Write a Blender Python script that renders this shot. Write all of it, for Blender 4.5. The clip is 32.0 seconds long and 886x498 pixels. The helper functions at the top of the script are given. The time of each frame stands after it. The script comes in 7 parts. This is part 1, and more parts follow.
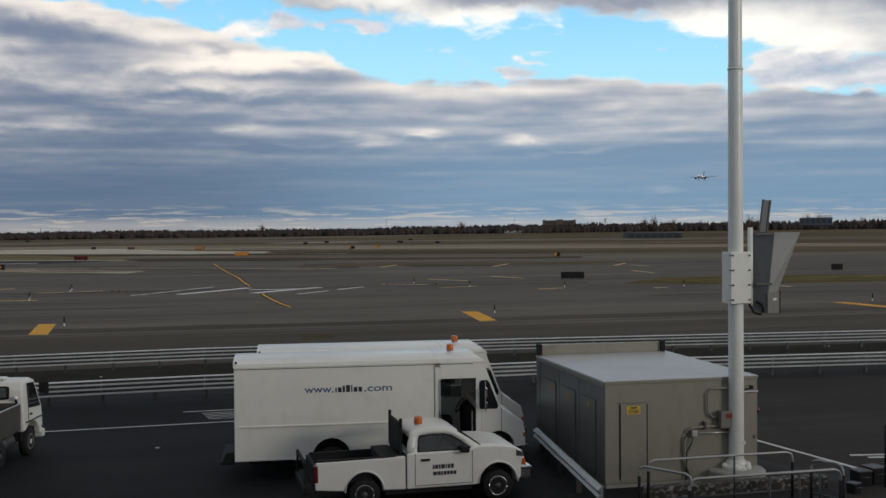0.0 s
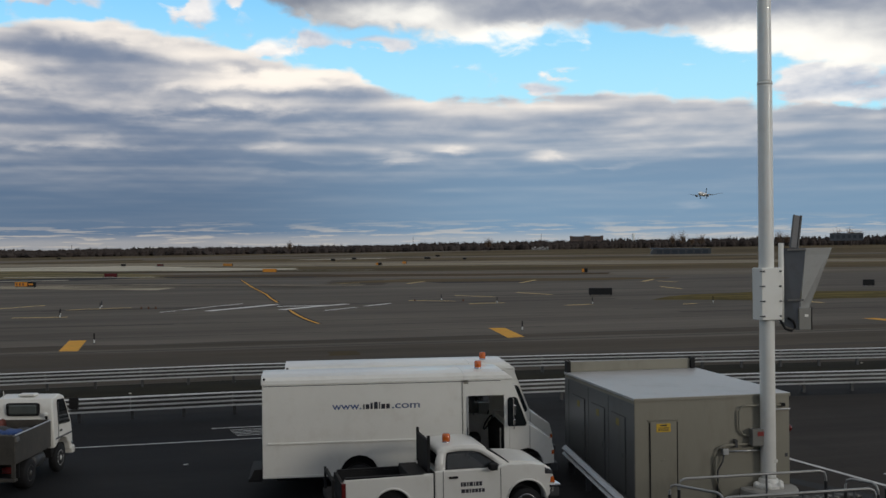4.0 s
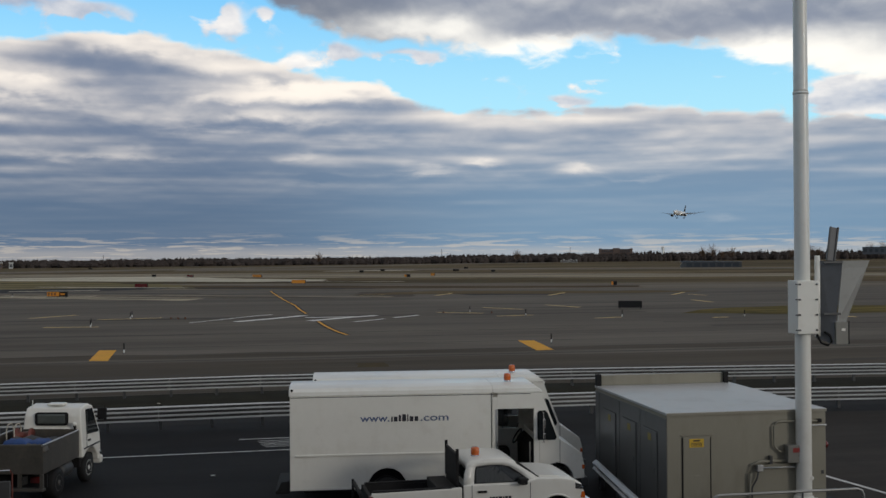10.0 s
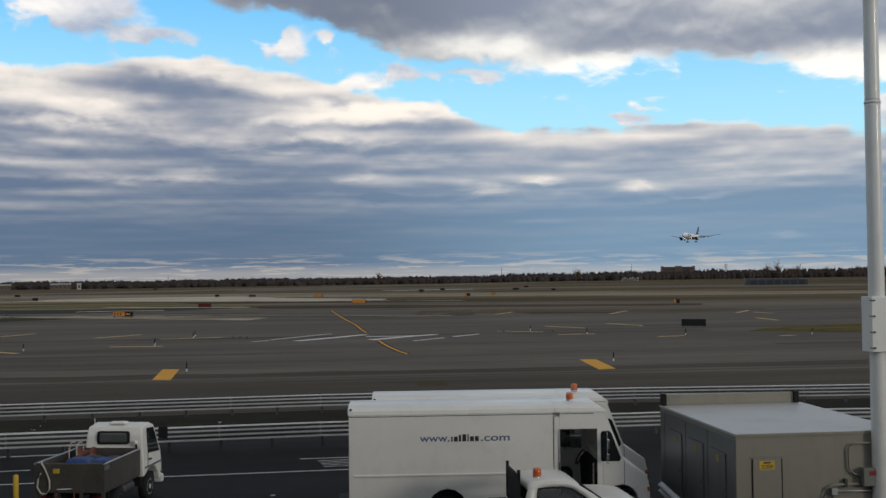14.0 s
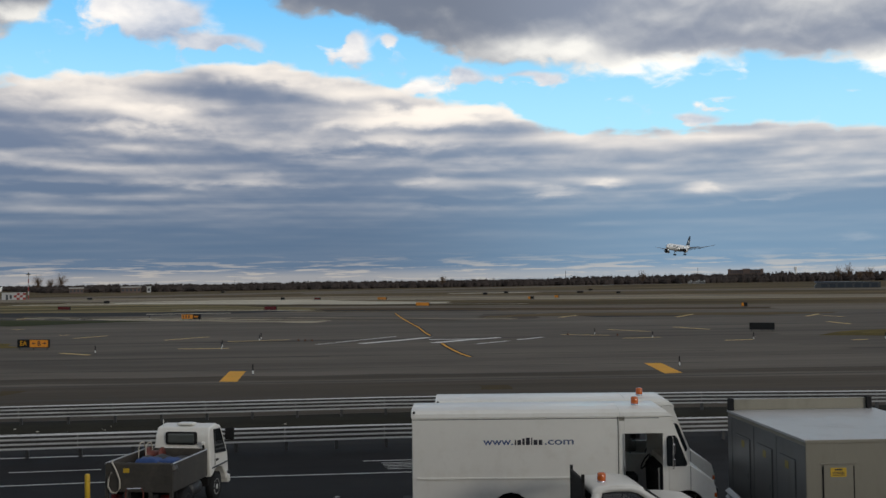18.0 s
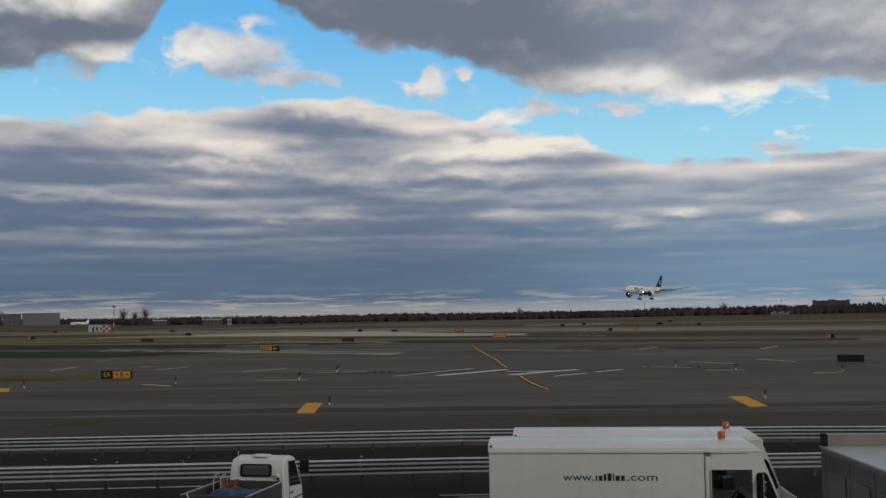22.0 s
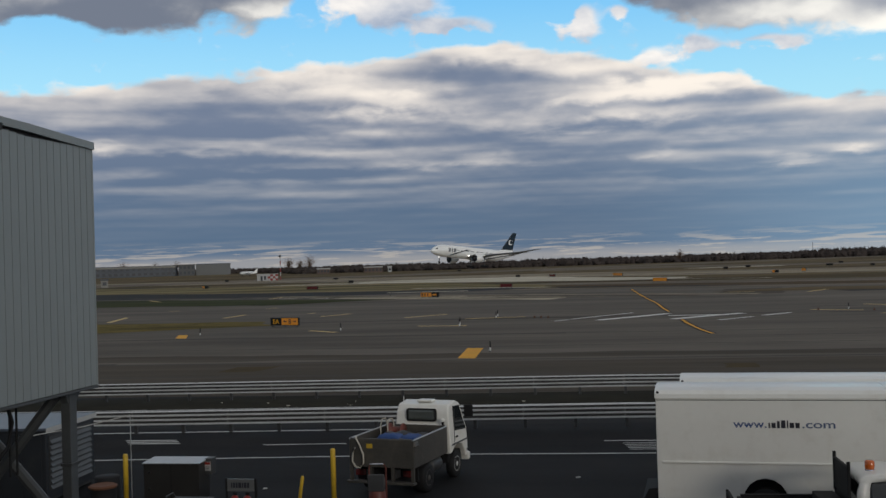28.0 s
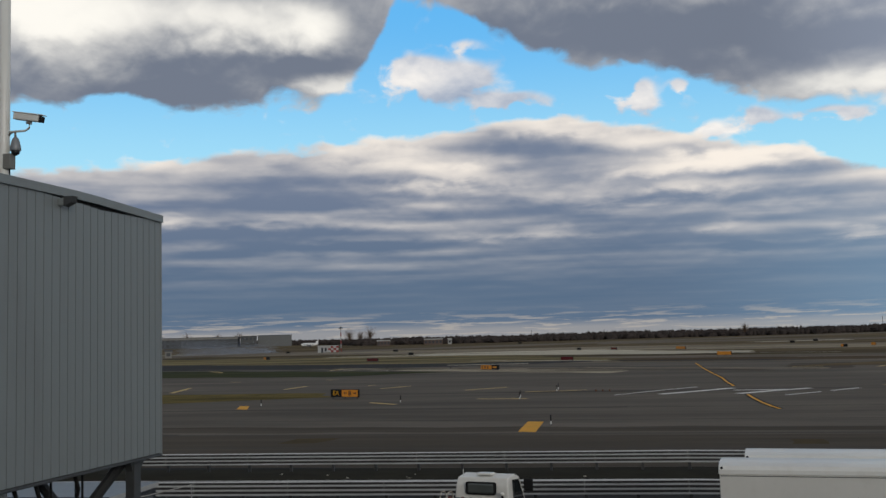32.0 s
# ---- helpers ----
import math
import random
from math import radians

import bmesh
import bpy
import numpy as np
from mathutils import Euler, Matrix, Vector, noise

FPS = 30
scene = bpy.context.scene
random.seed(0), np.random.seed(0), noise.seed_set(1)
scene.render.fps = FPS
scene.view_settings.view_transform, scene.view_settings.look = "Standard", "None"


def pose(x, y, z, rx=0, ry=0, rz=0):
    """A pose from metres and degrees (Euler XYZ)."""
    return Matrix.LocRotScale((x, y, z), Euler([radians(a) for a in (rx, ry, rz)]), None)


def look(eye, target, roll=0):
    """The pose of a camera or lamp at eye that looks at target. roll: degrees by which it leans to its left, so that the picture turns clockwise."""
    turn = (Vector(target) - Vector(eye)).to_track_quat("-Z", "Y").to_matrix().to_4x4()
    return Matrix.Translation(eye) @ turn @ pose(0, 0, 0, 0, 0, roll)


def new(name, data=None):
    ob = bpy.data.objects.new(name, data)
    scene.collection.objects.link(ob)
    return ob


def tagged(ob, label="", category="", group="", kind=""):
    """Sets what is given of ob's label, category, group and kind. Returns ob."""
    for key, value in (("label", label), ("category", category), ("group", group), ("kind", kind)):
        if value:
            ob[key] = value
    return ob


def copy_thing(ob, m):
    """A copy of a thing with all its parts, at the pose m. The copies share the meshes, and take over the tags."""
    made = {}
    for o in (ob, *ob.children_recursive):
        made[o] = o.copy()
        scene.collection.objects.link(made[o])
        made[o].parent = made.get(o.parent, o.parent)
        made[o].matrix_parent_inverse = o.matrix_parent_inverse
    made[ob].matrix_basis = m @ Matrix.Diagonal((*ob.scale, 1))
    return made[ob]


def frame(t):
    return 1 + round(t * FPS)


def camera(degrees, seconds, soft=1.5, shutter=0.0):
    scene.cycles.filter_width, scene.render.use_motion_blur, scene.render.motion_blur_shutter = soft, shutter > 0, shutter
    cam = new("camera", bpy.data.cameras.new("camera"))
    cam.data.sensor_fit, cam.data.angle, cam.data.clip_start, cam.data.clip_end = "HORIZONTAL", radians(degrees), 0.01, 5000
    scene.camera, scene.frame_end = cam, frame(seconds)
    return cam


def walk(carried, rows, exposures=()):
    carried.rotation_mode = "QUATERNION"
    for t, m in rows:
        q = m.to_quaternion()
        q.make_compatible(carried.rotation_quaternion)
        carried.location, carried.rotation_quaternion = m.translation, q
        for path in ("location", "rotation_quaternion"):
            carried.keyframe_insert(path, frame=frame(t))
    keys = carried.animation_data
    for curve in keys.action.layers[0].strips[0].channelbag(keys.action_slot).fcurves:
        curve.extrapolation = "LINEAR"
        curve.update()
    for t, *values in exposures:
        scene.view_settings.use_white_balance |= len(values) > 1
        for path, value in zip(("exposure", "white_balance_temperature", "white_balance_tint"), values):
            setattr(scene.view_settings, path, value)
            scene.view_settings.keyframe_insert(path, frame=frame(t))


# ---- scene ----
# ---- camera ----
cam = camera(45.84, 32.0)
PATH = [
    (0, -0.057, -0.711, 5.968, 88.866, 0.471, -13.000), (0.5, -0.057, -0.698, 5.981, 89.063, 0.506, -12.912), (1, -0.051, -0.698, 5.976, 89.299, 0.449, -12.785),
    (1.5, -0.055, -0.698, 5.979, 89.485, 0.486, -12.689), (2, -0.065, -0.699, 5.972, 89.625, 0.460, -12.608), (2.5, -0.061, -0.676, 5.973, 89.682, 0.551, -12.506),
    (3, -0.061, -0.664, 5.966, 89.723, 0.502, -12.265), (3.5, -0.050, -0.667, 5.968, 89.748, 0.592, -11.885), (4, -0.060, -0.659, 5.969, 89.773, 0.613, -11.524),
    (4.5, -0.058, -0.656, 5.967, 89.824, 0.642, -11.208), (6.5, -0.072, -0.672, 5.959, 90.120, 0.291, -11.080), (7, -0.081, -0.706, 5.971, 90.152, 0.170, -11.052),
    (7.5, -0.085, -0.725, 5.974, 90.162, 0.147, -11.030), (8, -0.086, -0.741, 5.980, 90.159, 0.156, -11.003), (8.5, -0.070, -0.696, 5.970, 90.198, 0.186, -10.935),
    (9, -0.055, -0.600, 5.963, 90.270, 0.263, -10.737), (9.5, -0.058, -0.510, 5.950, 90.363, 0.266, -10.405), (10, -0.041, -0.428, 5.946, 90.445, 0.369, -9.969),
    (10.5, -0.028, -0.339, 5.933, 90.606, 0.381, -9.518), (11, 0.001, -0.227, 5.925, 90.823, 0.441, -9.038), (11.5, 0.010, -0.153, 5.923, 91.096, 0.498, -8.598),
    (12, 0.017, -0.097, 5.915, 91.369, 0.530, -8.168), (12.5, 0.033, -0.071, 5.909, 91.485, 0.595, -7.745), (13, 0.028, -0.085, 5.910, 91.490, 0.634, -7.383),
    (13.5, 0.018, -0.088, 5.910, 91.507, 0.622, -7.002), (14, 0.021, -0.078, 5.903, 91.514, 0.665, -6.697), (14.5, 0.046, -0.027, 5.895, 91.556, 0.713, -6.493),
    (16.5, 0.026, -0.010, 5.907, 91.687, 0.574, -5.014), (17, 0.043, -0.005, 5.901, 91.701, 0.635, -4.411), (17.5, 0.040, -0.019, 5.894, 91.716, 0.691, -3.834),
    (18, 0.037, -0.050, 5.898, 91.721, 0.694, -3.225), (18.5, 0.046, -0.084, 5.899, 91.746, 0.751, -2.633), (19, 0.046, -0.079, 5.896, 91.787, 0.770, -2.064),
    (19.5, 0.070, -0.018, 5.893, 91.985, 0.796, -1.449), (20, 0.097, 0.117, 5.882, 92.351, 0.760, -0.808), (20.5, 0.071, 0.291, 5.874, 92.764, 0.737, -0.425),
    (21, 0.071, 0.397, 5.867, 93.167, 0.765, -0.052), (21.5, 0.059, 0.465, 5.860, 93.443, 0.764, 0.401), (22, 0.065, 0.509, 5.846, 93.516, 0.813, 0.968),
    (22.5, 0.063, 0.516, 5.849, 93.498, 0.887, 1.579), (23, 0.060, 0.538, 5.832, 93.500, 0.957, 2.202), (23.5, 0.045, 0.571, 5.833, 93.357, 1.036, 2.816),
    (24, 0.023, 0.623, 5.827, 92.470, 1.208, 3.431), (24.5, -0.005, 0.687, 5.827, 90.953, 1.483, 4.034), (25, -0.019, 0.724, 5.833, 90.061, 1.569, 4.644),
    (25.5, -0.014, 0.731, 5.830, 89.989, 1.588, 5.259), (27.5, -0.046, 0.733, 5.850, 90.334, 1.704, 8.391), (28, -0.039, 0.732, 5.851, 90.724, 1.713, 9.544),
    (28.5, -0.043, 0.722, 5.846, 91.252, 1.724, 10.654), (29, -0.030, 0.716, 5.841, 91.922, 1.700, 11.796), (29.5, -0.026, 0.709, 5.838, 92.606, 1.666, 12.627),
    (30, -0.026, 0.676, 5.832, 93.284, 1.658, 12.934), (30.5, -0.016, 0.641, 5.846, 93.875, 1.576, 12.893), (31, -0.001, 0.603, 5.835, 94.351, 1.515, 12.867),
    (31.5, -0.012, 0.610, 5.839, 94.640, 1.484, 12.841), (32, -0.004, 0.605, 5.834, 94.759, 1.470, 12.824),
]
walk(cam, [(t, pose(x, y, z, rx, ry, rz)) for t, x, y, z, rx, ry, rz in PATH],
     [(0, 0.14), (10, 0.12), (18, 0.15), (19, 0.15), (20, 0.15), (20.6, 0.03), (21, -0.08), (22, -0.14), (23, -0.21), (24, -0.21), (25, 0.03), (28, 0.05), (30, 0.07), (31, 0.08), (32, -0.01)])

# ---- sky, sun, exposure ----
SUN_AZ, SUN_EL = 140.0, 12.0  # degrees from ahead, clockwise seen from above; elevation


class Nodes:
    """Short hand for building a node tree."""

    def __init__(self, tree):
        self.t = tree
        tree.nodes.clear()

    def add(self, kind, **props):
        n = self.t.nodes.new(kind)
        for k, v in props.items():
            setattr(n, k, v)
        return n

    def put(self, socket, value):
        if isinstance(value, bpy.types.NodeSocket):
            self.t.links.new(value, socket)
        elif isinstance(value, (tuple, list)) and len(value) == 3 and socket.type == "RGBA":
            socket.default_value = (*value, 1)
        else:
            socket.default_value = value

    def math(self, op, a, b=0.0, c=0.0, clamp=False):
        n = self.add("ShaderNodeMath", operation=op, use_clamp=clamp)
        for s, v in zip(n.inputs, (a, b, c)):
            self.put(s, v)
        return n.outputs[0]

    def ramp(self, x, lo, hi, a=0.0, b=1.0, smooth=True):
        n = self.add("ShaderNodeMapRange", interpolation_type="SMOOTHSTEP" if smooth else "LINEAR")
        for s, v in zip(n.inputs, (x, lo, hi, a, b)):
            self.put(s, v)
        return n.outputs[0]

    def mix(self, f, a, b, blend="MIX"):
        n = self.add("ShaderNodeMix", data_type="RGBA", blend_type=blend)
        self.put(n.inputs[0], f), self.put(n.inputs[6], a), self.put(n.inputs[7], b)
        return n.outputs[2]

    def vec(self, x, y, z):
        n = self.add("ShaderNodeCombineXYZ")
        for s, v in zip(n.inputs, (x, y, z)):
            self.put(s, v)
        return n.outputs[0]

    def noise(self, v, scale, detail=4.0, rough=0.55, warp=0.0):
        n = self.add("ShaderNodeTexNoise")
        if v is not None:
            self.put(n.inputs["Vector"], v)
        n.inputs["Scale"].default_value, n.inputs["Detail"].default_value = scale, detail
        n.inputs["Roughness"].default_value, n.inputs["Distortion"].default_value = rough, warp
        return n.outputs[0]


# heights of the cloud deck's upper edge and of the upper clouds' lower edge, in degrees, along the azimuth
DECK_TOP = [(-50, 8.0), (-34, 9.0), (-24, 10.0), (-18, 10.6), (-13, 11.2), (-9.4, 11.8), (-5, 11.8), (-1.5, 11.2), (1.5, 10.0), (3.5, 9.5), (6.8, 9.2), (8.8, 8.1), (13, 7.9), (17.7, 7.7), (20, 8.2), (24, 8.1), (28, 7.4), (33, 6.8), (50, 7.0)]
UPPER_BASE = [(-50, 11.5), (-35, 11.9), (-30, 12.9), (-26, 12.2), (-22, 13.2), (-19.5, 12.8), (-17.5, 13.6), (-16.2, 15.6), (-15, 18.6), (-12, 17.6), (-10.3, 16.6), (-7, 15.3), (-4, 14.3), (0, 13.7), (4, 12.6), (6.5, 11.5),
              (10.5, 10.9), (15.5, 10.8), (19.5, 11.3), (24, 10.7), (28.6, 9.8), (30, 9.6), (36, 8.6), (50, 8.2)]
# clouds by azimuth, elevation, half width, half height (degrees) and weight: sunlit crests, grey bellies, loose puffs
CRESTS = [(-33.1, 17.1, 3.8, 1.8, 1.0), (-24.3, 16.9, 4.6, 1.3, 0.65), (-19.4, 16.7, 1.4, 1.2, 0.5), (-18.5, 13.7, 2.5, 0.6, 0.5), (-16.0, 9.9, 3.6, 0.4, 0.35), (-12.1, 8.7, 3.0, 0.6, 0.8),
          (-27.4, 6.5, 1.5, 0.25, 0.25), (-7.2, 5.5, 2.8, 0.3, 0.3), (2.4, 8.8, 4.8, 0.50, 1.0), (1.0, 7.7, 3.0, 0.4, 0.6), (-1.2, 11.2, 2.6, 0.45, 0.7), (-5.5, 11.0, 2.6, 0.45, 0.5), (-3.0, 10.2, 2.0, 0.4, 0.4)]
CRESTS_EAST = [(8.9, 4.7, 1.6, 0.28, 0.4), (12.2, 5.1, 0.9, 0.28, 0.5), (2.3, 5.6, 1.3, 0.3, 0.3), (9.3, 12.3, 2.8, 0.7, 0.6), (15.0, 11.2, 3.3, 0.55, 0.55), (18.3, 10.9, 1.9, 0.35, 0.4), (27.0, 10.6, 2.2, 0.6, 0.3), (30.7, 10.4, 4.9, 0.8, 0.42),
               (33.6, 9.4, 2.2, 0.6, 0.3), (17.8, 4.8, 1.0, 0.28, 0.5), (20.5, 4.2, 1.9, 0.2, 0.35), (20.2, 1.2, 0.8, 0.25, 0.4), (24.5, 1.9, 0.9, 0.18, 0.35)]
BELLIES = [(-26.5, 13.2, 6.5, 1.0, 0.9), (-22.2, 14.9, 4.4, 0.8, 0.7), (-9.0, 10.4, 4.0, 0.75, 0.65), (-23.8, 5.8, 6.8, 0.35, 0.45), (-17.8, 5.0, 7.7, 0.35, 0.4), (-7.2, 15.8, 6.5, 1.3, 0.6), (3.4, 15.1, 6.5, 1.8, 0.5),
           (1.4, 9.7, 1.4, 0.3, 0.4), (3.7, 4.3, 1.2, 0.2, 0.35), (-2.4, 6.7, 4.6, 0.4, 0.4), (6.0, 6.0, 6.2, 0.45, 0.2), (-21.5, 8.4, 4.0, 1.3, 0.45), (21.9, 12.1, 7.1, 0.7, 0.35), (34.0, 7.0, 1.6, 0.35, 0.3)]
PUFFS = [(-1.6, 12.6, 1.0, 0.75, 1.0), (2.4, 10.6, 1.0, 0.5, 0.75), (4.6, 11.1, 0.9, 0.5, 0.75), (0.6, 12.9, 0.45, 0.35, 0.8), (7.9, 10.9, 1.9, 0.3, 0.75), (17.0, 8.4, 1.1, 0.33, 0.9), (18.6, 9.3, 0.9, 0.22, 0.5),
         (30.7, 7.7, 1.8, 0.6, 1.0), (32.0, 8.8, 1.9, 0.4, 0.9), (35.0, 7.6, 2.2, 1.0, 0.9), (-12.0, 14.0, 2.4, 0.9, 0.95), (-9.4, 12.7, 2.6, 0.4, 0.8), (-14.2, 14.6, 1.3, 0.7, 0.7), (-11.0, 15.6, 1.0, 0.4, 0.5)]


def build_sky():
    w = bpy.data.worlds.new("sky")
    scene.world, w.use_nodes = w, True
    n = Nodes(w.node_tree)
    tc = n.add("ShaderNodeTexCoord").outputs["Generated"]
    sep = n.add("ShaderNodeSeparateXYZ")
    n.put(sep.inputs[0], tc)
    x, y, z = sep.outputs
    az = n.math("MULTIPLY", n.math("ARCTAN2", x, y), 57.2958)
    el = n.math("MULTIPLY", n.math("ARCSINE", z), 57.2958)
    sky = n.add("ShaderNodeTexSky", sky_type="NISHITA", sun_disc=False, sun_elevation=radians(SUN_EL), sun_rotation=radians(SUN_AZ))
    clear = n.mix(0.85, n.mix(1.0, sky.outputs[0], (0.12, 0.12, 0.12), "MULTIPLY"), n.mix(n.ramp(el, 6.0, 18.0), (0.42, 0.82, 1.0), (0.11, 0.50, 0.97)))

    def along(points):
        r = n.add("ShaderNodeValToRGB")
        n.put(r.inputs[0], n.math("MULTIPLY", n.math("ADD", az, 50.0), 0.01))
        e = r.color_ramp.elements
        while len(e) < len(points):
            e.new(0.5)
        for k, (a, v) in zip(e, points):
            k.position, k.color = (a + 50) / 100, (v / 20, v / 20, v / 20, 1)
        return n.math("MULTIPLY", r.outputs[0], 20.0)

    def times(a, b):
        return n.math("MULTIPLY", a, b)

    def plus(a, b):
        return n.math("ADD", a, b)

    def unit(a):
        return n.math("MINIMUM", n.math("MAXIMUM", a, 0.0), 1.0)

    # elevation drawn together towards the horizon, as a flat layer of cloud looks from below
    low = times(n.math("LOGARITHM", plus(n.math("MAXIMUM", el, 0.0), 3.0), 2.71828), 10.0)

    def field(fa, fe, seed, detail=6.0, rough=0.55, warp=0.0, shift=0.0):
        return n.math("SUBTRACT", n.noise(n.vec(times(az, fa), times(plus(low, shift), fe), seed), 1.0, detail, rough, warp), 0.5)

    billow, billow_up = field(0.15, 0.50, 2.0, 3.0, 0.42, 0.2), field(0.15, 0.50, 2.0, 3.0, 0.42, 0.2, 0.80)
    tuft, tuft_up = field(0.32, 0.95, 14.0, 5.0, 0.52, 0.3), field(0.32, 0.95, 14.0, 5.0, 0.52, 0.3, 0.40)
    broad = field(0.05, 0.30, 5.5, 3.0)
    streak, streak_up = field(0.055, 0.62, 9.0, 4.0, 0.45, 0.4), field(0.055, 0.62, 9.0, 4.0, 0.45, 0.4, 0.55)
    fine = field(0.65, 1.4, 4.0, 6.0, 0.55)
    curl, curl_up = field(0.60, 1.45, 21.0, 5.0, 0.50, 0.4), field(0.60, 1.45, 21.0, 5.0, 0.50, 0.4, 0.30)
    strata, strata_up = field(0.12, 1.05, 27.0, 2.0, 0.42, 0.0), field(0.12, 1.05, 27.0, 2.0, 0.42, 0.0, 0.40)
    relief = n.math("SUBTRACT", curl, curl_up)
    layers = n.math("SUBTRACT", strata, strata_up)

    # the same place, wandering, so that no cloud has an even outline
    where = n.vec(plus(az, plus(times(billow, 3.6), times(curl, 1.8))), plus(el, plus(times(tuft, 1.3), times(curl, 0.8))), 0.0)

    def clumps(rows, join="ADD"):
        total = None
        for a, e, ra, re, k in rows:
            m = n.add("ShaderNodeVectorMath", operation="MULTIPLY_ADD")
            n.put(m.inputs[0], where)
            m.inputs[1].default_value, m.inputs[2].default_value = (1 / ra, 1 / re, 0), (-a / ra, -e / re, 0)
            d = n.add("ShaderNodeVectorMath", operation="DOT_PRODUCT")
            n.put(d.inputs[0], m.outputs[0]), n.put(d.inputs[1], m.outputs[0])
            v = times(n.math("POWER", 0.42, d.outputs["Value"]), k)
            total = v if total is None else n.math(join, total, v)
        return total

    crest = plus(clumps(CRESTS), clumps(CRESTS_EAST))
    belly = clumps(BELLIES)
    shaping = plus(times(n.math("SUBTRACT", billow, billow_up), 0.9), plus(times(n.math("SUBTRACT", tuft, tuft_up), 0.48), times(relief, 0.22)))

    # the deck
    depth = plus(n.math("SUBTRACT", along(DECK_TOP), el), plus(times(billow, 1.6), plus(times(tuft, 1.0), times(curl, 1.0))))
    deck = n.ramp(depth, -0.16, 0.30)
    rim = n.math("EXPONENT", times(n.math("MAXIMUM", depth, 0.0), -1.1))
    high = n.ramp(el, 1.5, 8.5)
    lit = plus(times(shaping, plus(0.22, times(high, 0.55))), plus(times(n.math("SUBTRACT", streak, streak_up), plus(0.18, times(high, 0.42))), times(rim, 0.42)))
    lit = plus(lit, plus(times(high, 0.20), plus(times(streak, 0.35), times(broad, plus(0.2, times(high, 0.6))))))
    lit = plus(lit, times(layers, plus(0.30, times(high, 0.34))))
    lit = plus(lit, n.math("SUBTRACT", times(crest, 0.80), times(belly, 0.55)))
    lit = times(lit, n.ramp(el, 0.3, 5.0, 0.15, 1.0))
    base = n.mix(n.ramp(el, 1.0, 9.0), n.mix(n.ramp(az, -4.0, 18.0), (0.090, 0.148, 0.234), (0.166, 0.276, 0.400)), n.mix(n.ramp(az, -12.0, 12.0), (0.166, 0.210, 0.302), (0.214, 0.272, 0.372)))
    deck_color = n.mix(n.ramp(lit, -0.10, 1.05), base, (0.96, 0.88, 0.79))

    # upper clouds
    above = plus(n.math("SUBTRACT", el, along(UPPER_BASE)), plus(times(billow, 2.2), plus(times(tuft, 1.8), times(curl, 1.5))))
    upper = n.ramp(above, -0.25, 0.45)
    edge = n.math("EXPONENT", times(n.math("MAXIMUM", above, 0.0), -0.8))
    east = n.ramp(az, 3.0, 12.0)
    up_lit = plus(times(edge, plus(0.10, times(east, 0.26))), plus(times(shaping, 0.50), plus(times(billow, 0.55), plus(times(broad, 0.7), plus(0.14, times(east, 0.05))))))
    up_lit = plus(plus(up_lit, times(relief, 0.20)), n.math("SUBTRACT", times(crest, 1.0), times(belly, 0.45)))
    upper_color = n.mix(n.ramp(up_lit, -0.05, 1.05), n.mix(east, (0.170, 0.198, 0.258), (0.232, 0.268, 0.345)), (1.0, 0.97, 0.90))
    upper_color = n.mix(n.ramp(el, 22.0, 45.0), upper_color, OVERHEAD)

    # loose puffs in the clear band
    puff = n.ramp(plus(clumps(PUFFS, "ADD"), plus(times(curl, 1.3), times(tuft, 0.8))), 0.14, 0.62)
    puff_color = n.mix(unit(plus(0.55, plus(times(shaping, 1.8), times(plus(billow, fine), 0.6)))), (0.36, 0.41, 0.52), (0.98, 0.92, 0.86))

    shade = n.mix(times(puff, 0.94), clear, puff_color)
    shade = n.mix(upper, shade, upper_color)
    shade = n.mix(deck, shade, deck_color)
    # pale broken light along the horizon
    gaps = n.ramp(field(0.30, 1.9, 33.0, 6.0, 0.62, 0.3), -0.02, 0.10)
    glow = n.math("MAXIMUM", times(n.ramp(el, 0.40, 1.65, 0.85, 0.0), gaps), n.ramp(el, 0.25, 0.85, 0.55, 0.0))
    shade = n.mix(times(glow, 0.60), shade, (0.66, 0.57, 0.46))
    # below the horizon
    shade = n.mix(n.ramp(el, -1.0, -0.2, 1.0, 0.0), shade, (0.06, 0.055, 0.05))
    bg = n.add("ShaderNodeBackground")
    n.put(bg.inputs[0], shade)
    bg.inputs[1].default_value = 1.0
    n.put(n.add("ShaderNodeOutputWorld").inputs[0], bg.outputs[0])


OVERHEAD = (0.325, 0.335, 0.35)
build_sky()


def aim(az, el):
    a, e = radians(az), radians(el)
    return Vector((math.sin(a) * math.cos(e), math.cos(a) * math.cos(e), math.sin(e)))


sun = new("sun", bpy.data.lights.new("sun", "SUN"))
sun.data.energy, sun.data.angle, sun.data.color = 0.75, radians(12), (1.0, 0.93, 0.82)
sun.matrix_world = look(aim(SUN_AZ, SUN_EL) * 50, (0, 0, 0))


